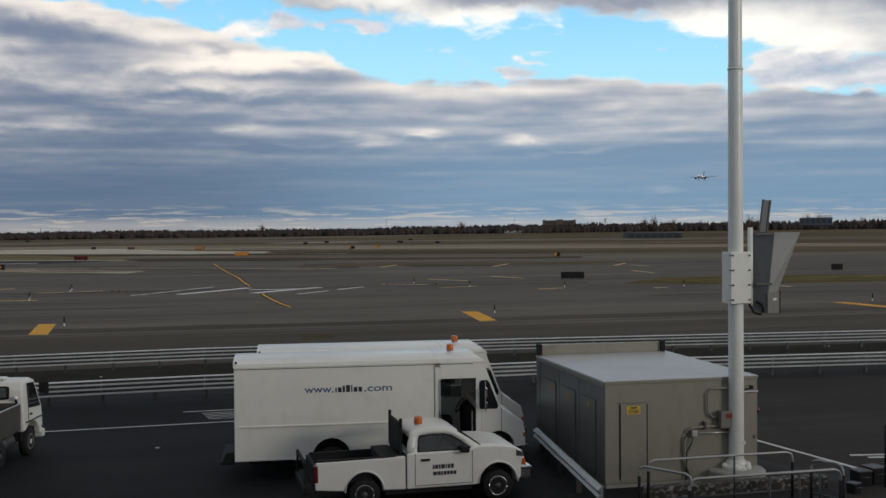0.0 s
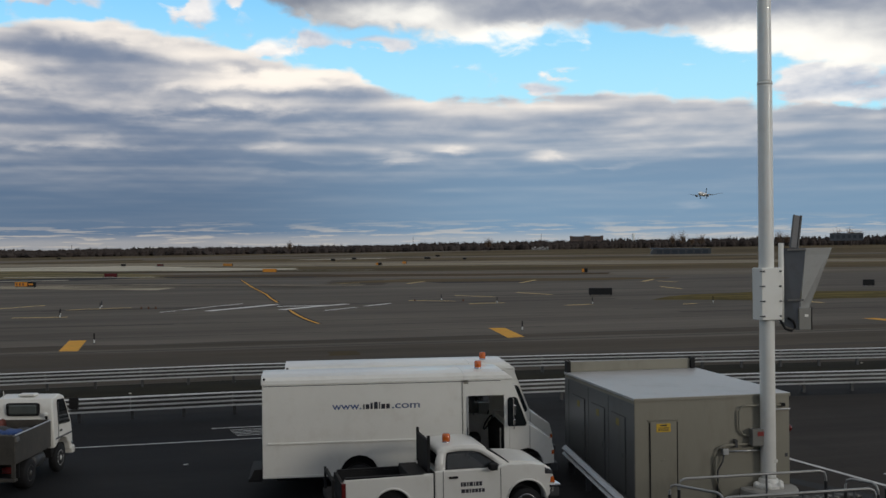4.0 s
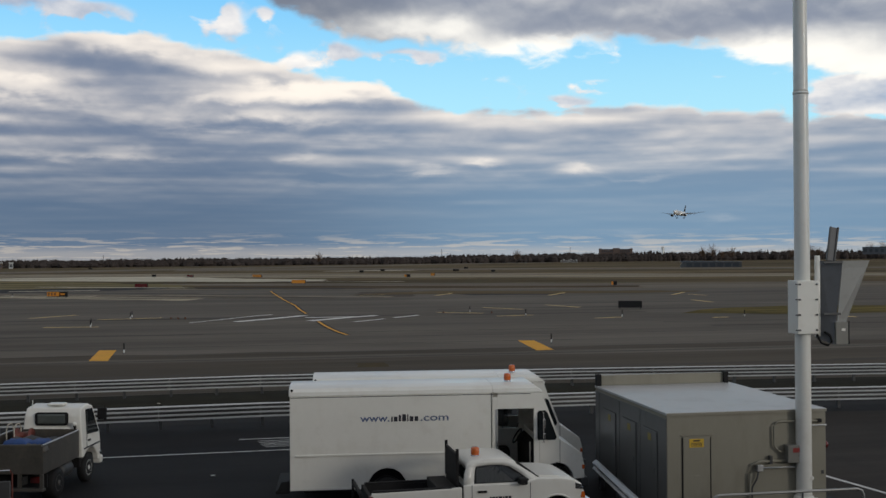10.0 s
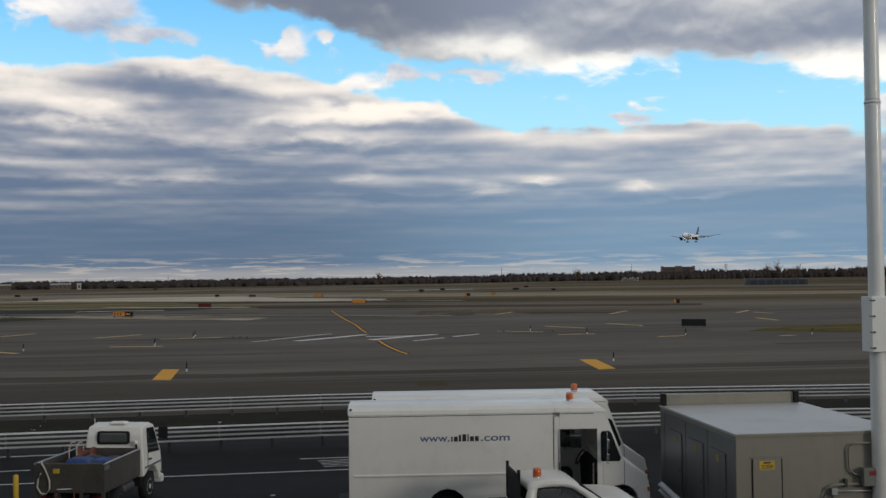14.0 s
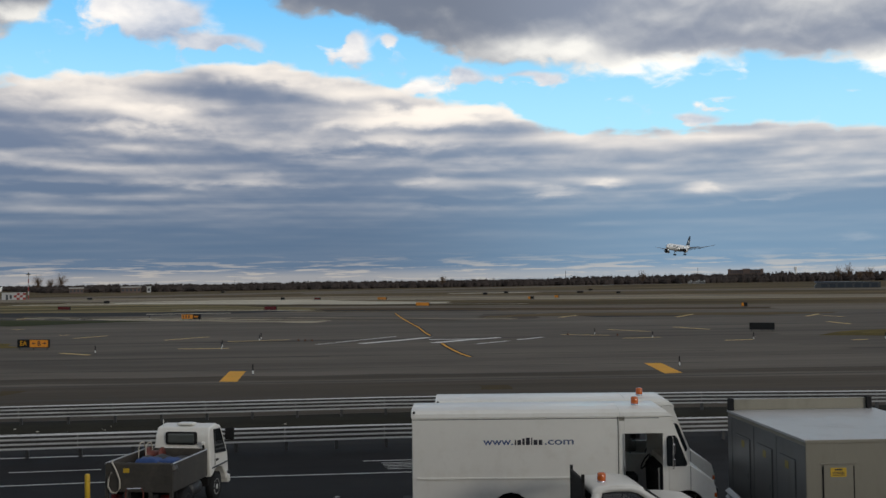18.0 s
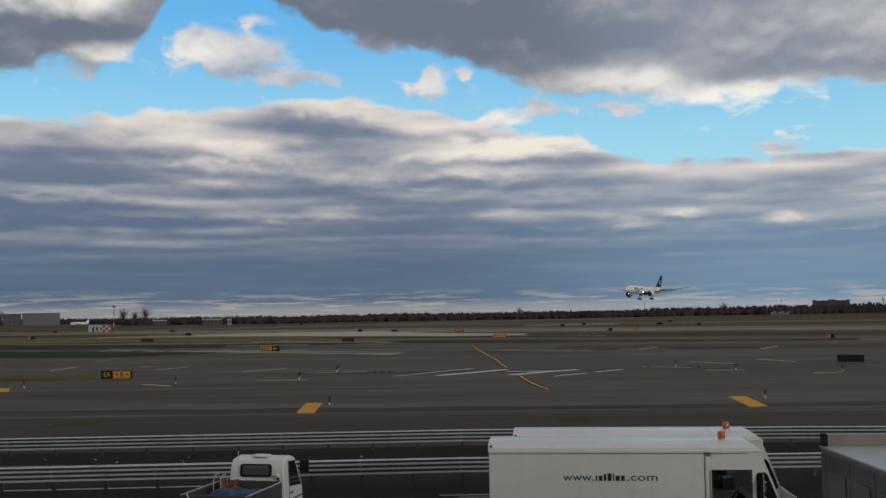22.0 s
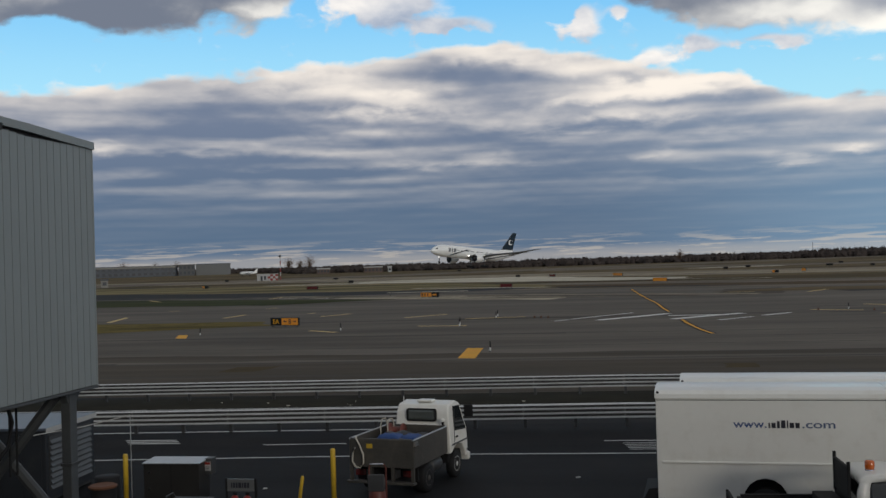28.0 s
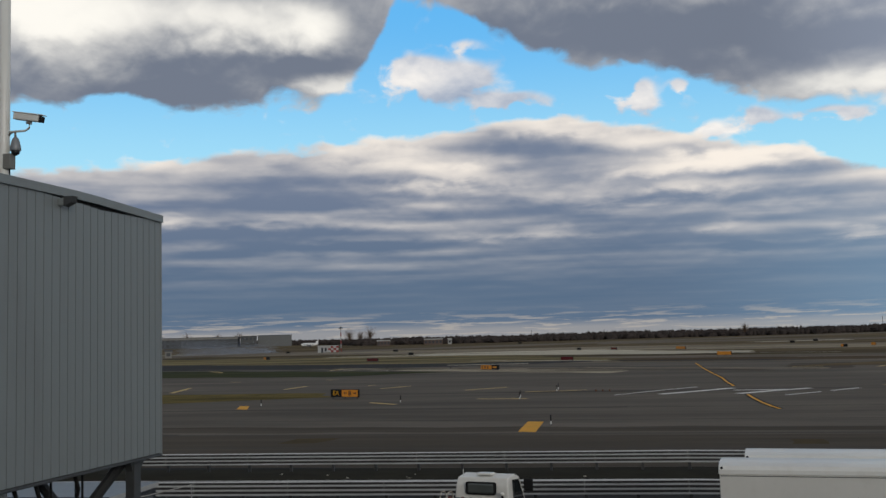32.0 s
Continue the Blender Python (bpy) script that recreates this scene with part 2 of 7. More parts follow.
# ---- materials ----
def mat(name, color, rough=0.6, metal=0.0, vary=0.15, scale=1.0, fine=30.0, bump=0.0, dirt=None, dirt_amount=0.3, coat=0.0, world=False, stretch=(1, 1, 1), spec=0.5, bands=0.0, band_size=(0.006, 0.05, 1)):
    m = bpy.data.materials.new(name)
    m.use_nodes = True
    n = Nodes(m.node_tree)
    co = n.add("ShaderNodeNewGeometry").outputs["Position"] if world else n.add("ShaderNodeTexCoord").outputs["Object"]
    if stretch != (1, 1, 1):
        mp = n.add("ShaderNodeMapping")
        n.put(mp.inputs[0], co)
        mp.inputs["Scale"].default_value = stretch
        co = mp.outputs[0]
    a, b = n.noise(co, scale, 5.0, 0.6), n.noise(co, fine, 3.0, 0.6)
    k = n.math("ADD", n.math("MULTIPLY", n.math("SUBTRACT", a, 0.5), 2.2 * vary), n.math("ADD", n.math("MULTIPLY", n.math("SUBTRACT", b, 0.5), vary), 1.0))
    col = n.mix(1.0, color, n.vec(k, k, k), "MULTIPLY")
    if bands:  # long worn streaks along the pavement
        long = n.add("ShaderNodeMapping")
        n.put(long.inputs[0], n.add("ShaderNodeNewGeometry").outputs["Position"])
        long.inputs["Scale"].default_value = band_size
        k2 = n.math("ADD", n.math("MULTIPLY", n.math("SUBTRACT", n.noise(long.outputs[0], 1.0, 7.0, 0.68, 0.3), 0.5), 3.0 * bands), 1.0)
        col = n.mix(1.0, col, n.vec(k2, k2, k2), "MULTIPLY")
    if dirt:
        col = n.mix(n.math("MULTIPLY", n.ramp(n.noise(co, scale * 2.3, 6.0, 0.65), 0.48, 0.72), dirt_amount), col, dirt)
    p = n.add("ShaderNodeBsdfPrincipled")
    n.put(p.inputs["Base Color"], col)
    n.put(p.inputs["Roughness"], n.math("ADD", rough - 0.08, n.math("MULTIPLY", a, 0.16), 0, True))
    p.inputs["Specular IOR Level"].default_value = spec
    p.inputs["Metallic"].default_value, p.inputs["Coat Weight"].default_value = metal, coat
    if bump:
        bn = n.add("ShaderNodeBump")
        bn.inputs["Strength"].default_value, bn.inputs["Distance"].default_value = bump, 0.02
        n.put(bn.inputs["Height"], b)
        n.put(p.inputs["Normal"], bn.outputs[0])
    n.put(n.add("ShaderNodeOutputMaterial").inputs[0], p.outputs[0])
    return m


def glowing(name, color, strength):
    m = bpy.data.materials.new(name)
    m.use_nodes = True
    n = Nodes(m.node_tree)
    e = n.add("ShaderNodeEmission")
    n.put(e.inputs[0], color)
    e.inputs[1].default_value = strength
    n.put(n.add("ShaderNodeOutputMaterial").inputs[0], e.outputs[0])
    return m


def glass_mat(name, color=(0.02, 0.025, 0.03), alpha=0.0):
    m = bpy.data.materials.new(name)
    m.use_nodes = True
    n = Nodes(m.node_tree)
    p = n.add("ShaderNodeBsdfPrincipled")
    n.put(p.inputs["Base Color"], color)
    p.inputs["Roughness"].default_value, p.inputs["IOR"].default_value = 0.04, 1.5
    out = p.outputs[0]
    if alpha:
        tr = n.add("ShaderNodeBsdfTransparent")
        mx = n.add("ShaderNodeMixShader")
        mx.inputs[0].default_value = alpha
        n.put(mx.inputs[1], p.outputs[0]), n.put(mx.inputs[2], tr.outputs[0])
        out = mx.outputs[0]
    n.put(n.add("ShaderNodeOutputMaterial").inputs[0], out)
    return m


GRASS = mat("dry_grass", (0.115, 0.085, 0.046), 0.95, vary=0.4, scale=0.02, fine=0.35, world=True, dirt=(0.070, 0.072, 0.028), dirt_amount=0.6, spec=0.05, bands=1.2, band_size=(0.004, 0.022, 1))
APRON = mat("apron_asphalt", (0.0145, 0.0145, 0.0157), 0.85, vary=0.3, scale=0.22, fine=12, bump=0.3, world=True, dirt=(0.024, 0.023, 0.023), dirt_amount=0.5, spec=0.12, bands=0.6, band_size=(0.03, 0.35, 1))
TAXI = mat("taxiway_asphalt", (0.128, 0.112, 0.094), 0.9, vary=0.34, scale=0.06, fine=2.2, world=True, dirt=(0.078, 0.069, 0.059), dirt_amount=0.6, stretch=(0.3, 1.6, 1), spec=0.08, bands=0.6, band_size=(0.015, 0.11, 1))
WHITE = mat("white_paint", (0.75, 0.742, 0.695), 0.35, vary=0.05, scale=0.8, fine=9, dirt=(0.50, 0.46, 0.38), dirt_amount=0.22, coat=0.3)
STEEL = mat("galvanised_steel", (0.50, 0.51, 0.52), 0.42, 0.85, vary=0.2, scale=2, fine=25)
BLACK = mat("black_rubber", (0.011, 0.011, 0.012), 0.75, vary=0.2, scale=5, fine=40, spec=0.3)
BOXTAN = mat("tan_painted_steel", (0.248, 0.234, 0.186), 0.5, vary=0.10, scale=0.9, fine=12, dirt=(0.18, 0.162, 0.125), dirt_amount=0.45, stretch=(1, 1, 0.3))
# slate grey; on the enclosure it is the tan with side shade included
ENCLSIDE = mat("slate_grey_tone", (0.125, 0.130, 0.130), 0.35, vary=0.12, scale=0.8, fine=10, dirt=(0.09, 0.088, 0.082), dirt_amount=0.35, stretch=(1, 1, 0.4))


# ---- mesh helpers ----
def mesh_of(bm, name, material, smooth=False):
    me = bpy.data.meshes.new(name)
    bm.normal_update()
    bm.to_mesh(me)
    bm.free()
    for f in me.polygons:
        f.use_smooth = smooth
    for m in material if isinstance(material, (list, tuple)) else (material,):
        me.materials.append(m)
    return me


def part(name, bm, material, parent, label="", smooth=False, m=None):
    ob = new(name, mesh_of(bm, name, material, smooth))
    ob.parent = parent
    if m is not None:
        ob.matrix_basis = m
    return tagged(ob, label)


def thing(name, label, category, m, group="", kind=""):
    ob = new(name)
    ob.matrix_basis = m
    return tagged(ob, label, category, group, kind)


def solid(name, bm, material, label, category, m=None, kind="", group="", smooth=False):
    ob = new(name, mesh_of(bm, name, material, smooth))
    if m is not None:
        ob.matrix_basis = m
    return tagged(ob, label, category, group, kind)


def box(x0, x1, y0, y1, z0, z1, bevel=0.0, bm=None, seg=2):
    """A block between two corners, its edges rounded."""
    own = bmesh.new()
    bmesh.ops.create_cube(own, size=1.0, matrix=Matrix.Translation(((x0 + x1) / 2, (y0 + y1) / 2, (z0 + z1) / 2)) @ Matrix.Diagonal((x1 - x0, y1 - y0, z1 - z0, 1)))
    if bevel:
        bmesh.ops.bevel(own, geom=own.edges[:], offset=bevel, segments=seg, affect="EDGES", profile=0.5)
    return merge(bm, own)


def merge(bm, own, m=None):
    if m is not None:
        own.transform(m)
    if bm is None:
        return own
    me = bpy.data.meshes.new("tmp")
    own.to_mesh(me)
    own.free()
    bm.from_mesh(me)
    bpy.data.meshes.remove(me)
    return bm


def prism(profile, a, b, axis="x", bm=None, bevel=0.0):
    """A closed 2D profile swept straight from a to b. axis y: profile is (x, z); x: (y, z); z: (x, y)."""
    own = bmesh.new()
    to = {"y": lambda p, q: (p[0], q, p[1]), "x": lambda p, q: (q, p[0], p[1]), "z": lambda p, q: (p[0], p[1], q)}[axis]
    lo, hi = [own.verts.new(to(p, a)) for p in profile], [own.verts.new(to(p, b)) for p in profile]
    own.faces.new(lo), own.faces.new(hi[::-1])
    for i in range(len(profile)):
        j = (i + 1) % len(profile)
        own.faces.new((lo[j], lo[i], hi[i], hi[j]))
    bmesh.ops.recalc_face_normals(own, faces=own.faces)
    if bevel:
        bmesh.ops.bevel(own, geom=own.edges[:], offset=bevel, segments=2, affect="EDGES", profile=0.5)
    return merge(bm, own)


def tube(points, r, sides=10, bm=None, r_end=None, closed=False):
    """A round bar along points."""
    own = bmesh.new()
    pts = [Vector(p) for p in points]
    rings = []
    for i, p in enumerate(pts):
        d = (pts[min(i + 1, len(pts) - 1)] - pts[max(i - 1, 0)]).normalized()
        up = Vector((0, 0, 1)) if abs(d.z) < 0.9 else Vector((1, 0, 0))
        u = d.cross(up).normalized()
        v = d.cross(u)
        k = r if r_end is None else r + (r_end - r) * i / (len(pts) - 1)
        rings.append([own.verts.new(p + k * (u * math.cos(q) + v * math.sin(q))) for q in [2 * math.pi * s / sides for s in range(sides)]])
    for A, B in zip(rings, rings[1:]):
        for s in range(sides):
            own.faces.new((A[s], A[(s + 1) % sides], B[(s + 1) % sides], B[s]))
    own.faces.new(rings[0][::-1]), own.faces.new(rings[-1])
    bmesh.ops.recalc_face_normals(own, faces=own.faces)
    return merge(bm, own)


def lathe(profile, axis="z", sides=24, bm=None, m=None):
    """A turned body from (radius, height) pairs."""
    own = bmesh.new()
    rings = []
    for r, h in profile:
        rings.append([own.verts.new({"z": (r * math.cos(q), r * math.sin(q), h), "y": (r * math.cos(q), h, r * math.sin(q)), "x": (h, r * math.cos(q), r * math.sin(q))}[axis])
                      for q in [2 * math.pi * s / sides for s in range(sides)]])
    for A, B in zip(rings, rings[1:]):
        for s in range(sides):
            own.faces.new((A[s], A[(s + 1) % sides], B[(s + 1) % sides], B[s]))
    own.faces.new(rings[0][::-1]), own.faces.new(rings[-1])
    bmesh.ops.recalc_face_normals(own, faces=own.faces)
    return merge(bm, own, m)


def sheet(points, z, bm=None):
    own = bmesh.new()
    own.faces.new([own.verts.new((x, y, z)) for x, y in points])
    bmesh.ops.recalc_face_normals(own, faces=own.faces)
    for f in own.faces:
        if f.normal.z < 0:
            f.normal_flip()
    return merge(bm, own)


# ---- ground ----
solid("ground", sheet([(-4500, -600), (4500, -600), (4500, 4600), (-4500, 4600)], 0), GRASS, "flat dry winter grass of the airfield", "ground", kind="structure")
solid("apron", sheet([(-120, -60), (120, -60), (120, 46.5), (-120, 46.5)], 0.008), APRON, "dark worn asphalt apron", "pavement", kind="structure")
solid("taxiway", sheet([(-260, 46.5), (260, 46.5), (260, 165), (60, 200), (12, 232), (-260, 250)], 0.012), TAXI, "grey-brown asphalt taxiway", "pavement", kind="structure")

# ---- more materials ----
STREAK = mat("rubber_streaked_asphalt", (0.076, 0.067, 0.057), 0.9, vary=0.3, scale=0.1, fine=2.0, world=True, spec=0.08)
GREYWALL = mat("grey_bridge_cladding", (0.228, 0.252, 0.256), 0.45, vary=0.06, scale=0.7, fine=8, dirt=(0.15, 0.15, 0.15), dirt_amount=0.25, stretch=(1, 1, 0.25))
DARKSTEEL = mat("dark_steel", (0.07, 0.072, 0.075), 0.5, 0.4, vary=0.3, scale=2, fine=20)
BEDSTEEL = mat("worn_grey_steel", (0.074, 0.069, 0.061), 0.5, 0.2, vary=0.5, scale=1.3, fine=14, dirt=(0.125, 0.108, 0.086), dirt_amount=0.5)
REARGLASS = mat("grey_green_cab_glass", (0.085, 0.096, 0.090), 0.12, vary=0.15, scale=2.0, fine=6, coat=0.5)
ROOFGREY = mat("grey_roof_sheet", (0.45, 0.45, 0.445), 0.4, 0.1, vary=0.1, scale=0.6, fine=6, dirt=(0.3, 0.29, 0.27), dirt_amount=0.35)
SIDEGREY = mat("grey_painted_panel", (0.185, 0.182, 0.165), 0.5, vary=0.12, scale=0.8, fine=10, dirt=(0.12, 0.11, 0.10), dirt_amount=0.3)
LEGGREY = mat("dark_grey_steelwork", (0.062, 0.067, 0.071), 0.5, vary=0.2, scale=0.8, fine=10, dirt=(0.04, 0.036, 0.032), dirt_amount=0.4)
ANTGREY = mat("slate_antenna_sheet", (0.105, 0.108, 0.118), 0.45, vary=0.12, scale=1.5, fine=14, dirt=(0.07, 0.068, 0.066), dirt_amount=0.35)
UNITDARK = mat("dark_slate_panel", (0.020, 0.023, 0.028), 0.45, vary=0.2, scale=0.8, fine=10, dirt=(0.05, 0.048, 0.045), dirt_amount=0.4)
LIDBLUE = mat("weathered_slate_lid", (0.080, 0.096, 0.125), 0.4, vary=0.2, scale=0.8, fine=8)
RAILSTEEL = mat("weathered_galvanised_steel", (0.56, 0.57, 0.57), 0.45, 0.15, vary=0.18, scale=1.2, fine=8, dirt=(0.38, 0.37, 0.35), dirt_amount=0.5, stretch=(0.3, 1, 1))
# near-black steel tone standing in for the shade inside the rail grooves
GROOVESHADE = mat("groove_shade_steel", (0.045, 0.045, 0.046), 0.6, 0.2, vary=0.4, scale=0.8, fine=6, dirt=(0.11, 0.105, 0.10), dirt_amount=0.5, stretch=(0.3, 1, 1))
TUBESTEEL = mat("dull_tube_steel", (0.36, 0.36, 0.35), 0.45, 0.6, vary=0.2, scale=2, fine=20)
OLDAPRON = mat("old_brown_asphalt", (0.042, 0.037, 0.033), 0.9, vary=0.25, scale=0.2, fine=6, world=True, dirt=(0.03, 0.028, 0.026), dirt_amount=0.5, spec=0.1, bands=0.5, band_size=(0.03, 0.3, 1))
ISLANDGRASS = mat("tufted_winter_grass", (0.125, 0.096, 0.030), 0.95, vary=0.5, scale=0.15, fine=2.0, world=True, dirt=(0.040, 0.042, 0.014), dirt_amount=0.8, spec=0.05, bands=0.9, band_size=(0.03, 0.25, 1))
REELRED = mat("grimy_red_paint", (0.13, 0.03, 0.02), 0.5, vary=0.3, scale=4, fine=20)
PITEDGE = mat("chipped_painted_edge", (0.030, 0.028, 0.025), 0.8, vary=0.4, scale=1.5, fine=10, dirt=(0.42, 0.40, 0.36), dirt_amount=0.8, stretch=(2.2, 2.2, 3))
# apron asphalt again, darkened to carry the shade near the bridge
SHADEDAPRON = mat("shaded_asphalt", (0.0088, 0.0090, 0.0100), 0.8, vary=0.3, scale=0.25, fine=12, bump=0.3, world=True, dirt=(0.014, 0.0138, 0.014), dirt_amount=0.5, spec=0.12, bands=0.5, band_size=(0.03, 0.35, 1))
CONCRETE = mat("concrete", (0.34, 0.33, 0.30), 0.85, vary=0.2, scale=1.2, fine=18, bump=0.3)
# pale concrete, made brighter to hold the sun patch in its colour
SUNPALE = mat("sunlit_pale_concrete", (0.225, 0.190, 0.135), 0.9, vary=0.35, scale=0.02, fine=0.4, world=True, stretch=(0.3, 1.5, 1), spec=0.08, bands=1.3, band_size=(0.006, 0.07, 1))
RUNWAY = mat("runway_asphalt", (0.150, 0.126, 0.098), 0.9, vary=0.25, scale=0.015, fine=0.4, world=True, stretch=(0.3, 2.0, 1), spec=0.08, bands=1.1, band_size=(0.005, 0.05, 1))
DARKTAR = mat("dark_fresh_asphalt", (0.026, 0.025, 0.025), 0.85, vary=0.25, scale=0.03, fine=1.0, world=True, stretch=(0.3, 2.0, 1), spec=0.1, bands=0.25)
LINEW = mat("white_line_paint", (0.62, 0.62, 0.60), 0.8, vary=0.25, scale=1.0, fine=14, dirt=(0.25, 0.25, 0.24), dirt_amount=0.5)
LINEY = mat("yellow_line_paint", (0.70, 0.335, 0.006), 0.8, vary=0.2, scale=0.8, fine=9, dirt=(0.42, 0.22, 0.02), dirt_amount=0.2)
YELLOW = mat("yellow_post_paint", (0.62, 0.40, 0.03), 0.5, vary=0.15, scale=3, fine=20, dirt=(0.2, 0.15, 0.05), dirt_amount=0.4)
AMBER = mat("amber_lens", (0.56, 0.115, 0.015), 0.15, vary=0.15, scale=8, fine=40, coat=0.5)
REDPAINT = mat("red_paint", (0.24, 0.022, 0.018), 0.45, vary=0.3, scale=4, fine=20)
BLUE = mat("blue_tarpaulin", (0.022, 0.062, 0.20), 0.6, vary=0.4, scale=4, fine=18)
CABINET = mat("dull_brown_steel", (0.036, 0.034, 0.032), 0.4, 0.3, vary=0.25, scale=1.5, fine=14)
ORANGE = mat("orange_sign_face", (0.75, 0.28, 0.02), 0.45, vary=0.1, scale=3, fine=20)
TEXTBLUE = mat("blue_lettering", (0.055, 0.09, 0.21), 0.5, vary=0.05)
TEXTBLACK = mat("black_lettering", (0.02, 0.02, 0.03), 0.5, vary=0.05)
TEXTGREY = mat("grey_lettering", (0.075, 0.105, 0.19), 0.5, vary=0.05)
CHROME = mat("polished_metal", (0.62, 0.62, 0.63), 0.2, 1.0, vary=0.1, scale=6)
GLASS = glass_mat("dark_glass", (0.015, 0.018, 0.02))
CLEARGLASS = glass_mat("cab_glass", (0.02, 0.025, 0.03), 0.45)
INTERIOR = mat("dark_cab_trim", (0.010, 0.010, 0.011), 0.8, vary=0.2, scale=4, spec=0.3)
ROPE = mat("pale_hose", (0.50, 0.47, 0.40), 0.7, vary=0.15, scale=6)
BRICKFAR = mat("brown_brick", (0.13, 0.092, 0.076), 0.9, vary=0.2, scale=0.1, fine=1.0)
FARWHITE = mat("far_white_cladding", (0.40, 0.40, 0.39), 0.7, vary=0.1, scale=0.1)
FARGREY = mat("far_grey_cladding", (0.075, 0.085, 0.10), 0.7, vary=0.3, scale=0.08)
FARDARK = mat("far_dark_glazing", (0.03, 0.035, 0.045), 0.4, vary=0.2, scale=0.1)
WOODS = mat("bare_woods", (0.058, 0.048, 0.044), 0.95, vary=0.4, scale=0.05, fine=0.6, world=True, spec=0.05)
TWIGS = mat("bare_twigs", (0.13, 0.085, 0.055), 0.95, vary=0.3, scale=0.3, fine=2)
PLANEWHITE = mat("aircraft_white", (0.88, 0.88, 0.86), 0.3, vary=0.03, scale=0.2, fine=2, coat=0.3)
PLANEGREY = mat("aircraft_grey", (0.23, 0.24, 0.25), 0.4, 0.2, vary=0.08, scale=0.3)
DARKGREEN = mat("dark_green_livery", (0.004, 0.014, 0.026), 0.35, vary=0.1, scale=0.3)
VERGE = mat("dirty_verge", (0.030, 0.028, 0.021), 0.95, vary=0.5, scale=0.6, fine=6, world=True, spec=0.05, bands=0.4, band_size=(0.05, 0.5, 1))
SHOULDER = mat("worn_brown_asphalt", (0.086, 0.072, 0.056), 0.92, vary=0.3, scale=0.08, fine=3, world=True, dirt=(0.060, 0.051, 0.042), dirt_amount=0.5, stretch=(0.3, 2.0, 1), spec=0.08, bands=0.6, band_size=(0.02, 0.25, 1))
GREENGRASS = mat("green_grass", (0.044, 0.050, 0.019), 0.95, vary=0.4, scale=0.05, fine=0.7, world=True, spec=0.05, bands=0.8, band_size=(0.01, 0.09, 1))
# dry grass lightened and yellowed to stand for sun on it
SUNSTRAW = mat("sunlit_straw_grass", (0.178, 0.146, 0.072), 0.95, vary=0.35, scale=0.03, fine=0.6, world=True, spec=0.05, bands=1.2, band_size=(0.008, 0.07, 1))
# pale concrete with direct sun worked into its base colour
SUNSLAB = mat("sunlit_concrete", (0.46, 0.42, 0.33), 0.9, vary=0.25, scale=0.02, fine=0.5, world=True, spec=0.1, bands=0.8, band_size=(0.01, 0.09, 1))
BROWNGRASS = mat("brown_winter_grass", (0.086, 0.060, 0.034), 0.95, vary=0.4, scale=0.05, fine=0.6, world=True, spec=0.05, bands=0.8, band_size=(0.01, 0.09, 1))
PADSLAB = mat("pale_worn_pad", (0.34, 0.295, 0.215), 0.9, vary=0.3, scale=0.04, fine=0.8, world=True, spec=0.08, bands=1.1, band_size=(0.012, 0.12, 1))
DASHPAINT = mat("pale_yellow_dash_paint", (0.66, 0.47, 0.17), 0.8, vary=0.25, scale=0.8, fine=9, dirt=(0.34, 0.25, 0.12), dirt_amount=0.35)
TAXIWHITE = mat("white_taxiway_paint", (0.80, 0.79, 0.75), 0.8, vary=0.2, scale=0.5, fine=6, dirt=(0.40, 0.39, 0.36), dirt_amount=0.4)
REFLECT = mat("pale_grey_sheet", (0.30, 0.30, 0.285), 0.45, vary=0.1, scale=1.5, fine=14, dirt=(0.20, 0.19, 0.18), dirt_amount=0.3)
SMOKE = mat("tyre_smoke", (0.46, 0.54, 0.68), 1.0, vary=0.2, scale=0.3, fine=2.0, spec=0.0)
LINEY2 = mat("worn_ochre_stain", (0.072, 0.052, 0.024), 0.9, vary=0.5, scale=0.8, fine=6, world=True, spec=0.08)
DARKRED = mat("dark_red_lens", (0.12, 0.012, 0.012), 0.25, vary=0.1, scale=6, coat=0.4)
FADED = mat("faded_yellow_paint", (0.30, 0.25, 0.08), 0.6, vary=0.2, scale=6, fine=30)
RUST = mat("rusty_steel", (0.115, 0.045, 0.020), 0.8, vary=0.3, scale=3, fine=20)
LAMPGLOW = glowing("landing_lamp", (1.0, 0.96, 0.85), 4.0)


def bars(name, parent, x, z, widths, height, y, material, gap=0.03, label="", flip=1):
    """A row of plain bars on a face that looks towards -y."""
    made = []
    for w in widths:
        made.append(part(name, box(x, x + w, y - 0.004, y, z, z + height), material, parent, label))
        x += w + gap
    return made


def letters(text, size, material, parent, m, label=""):
    cu = bpy.data.curves.new("letters", "FONT")
    cu.body, cu.size, cu.extrude, cu.align_x, cu.offset = text, size, 0.004, "CENTER", 0.012 * size
    tmp = bpy.data.objects.new("letters", cu)
    scene.collection.objects.link(tmp)
    me = bpy.data.meshes.new_from_object(tmp.evaluated_get(bpy.context.evaluated_depsgraph_get()))
    bpy.data.objects.remove(tmp)
    me.materials.clear()
    me.materials.append(material)
    ob = new("lettering", me)
    ob.parent, ob.matrix_basis = parent, m
    return tagged(ob, label)


def spread(text, x0, x1, z, tall, material, parent, label):
    """Letters fitted between x0 and x1 on a face that looks towards -y; tall is the height of a small letter."""
    ob = letters(text, 1.0, material, parent, pose(0, 0, 0), label)
    co = np.array([v.co[:] for v in ob.data.vertices])
    lo, hi = co.min(0), co.max(0)
    ob.matrix_basis = pose(x0, -0.001, z, 90, 0, 0) @ Matrix.Diagonal(((x1 - x0) / (hi[0] - lo[0]), tall / (hi[1] - lo[1]), 0.5, 1)) @ Matrix.Translation((-lo[0], -lo[1], 0))
    return ob


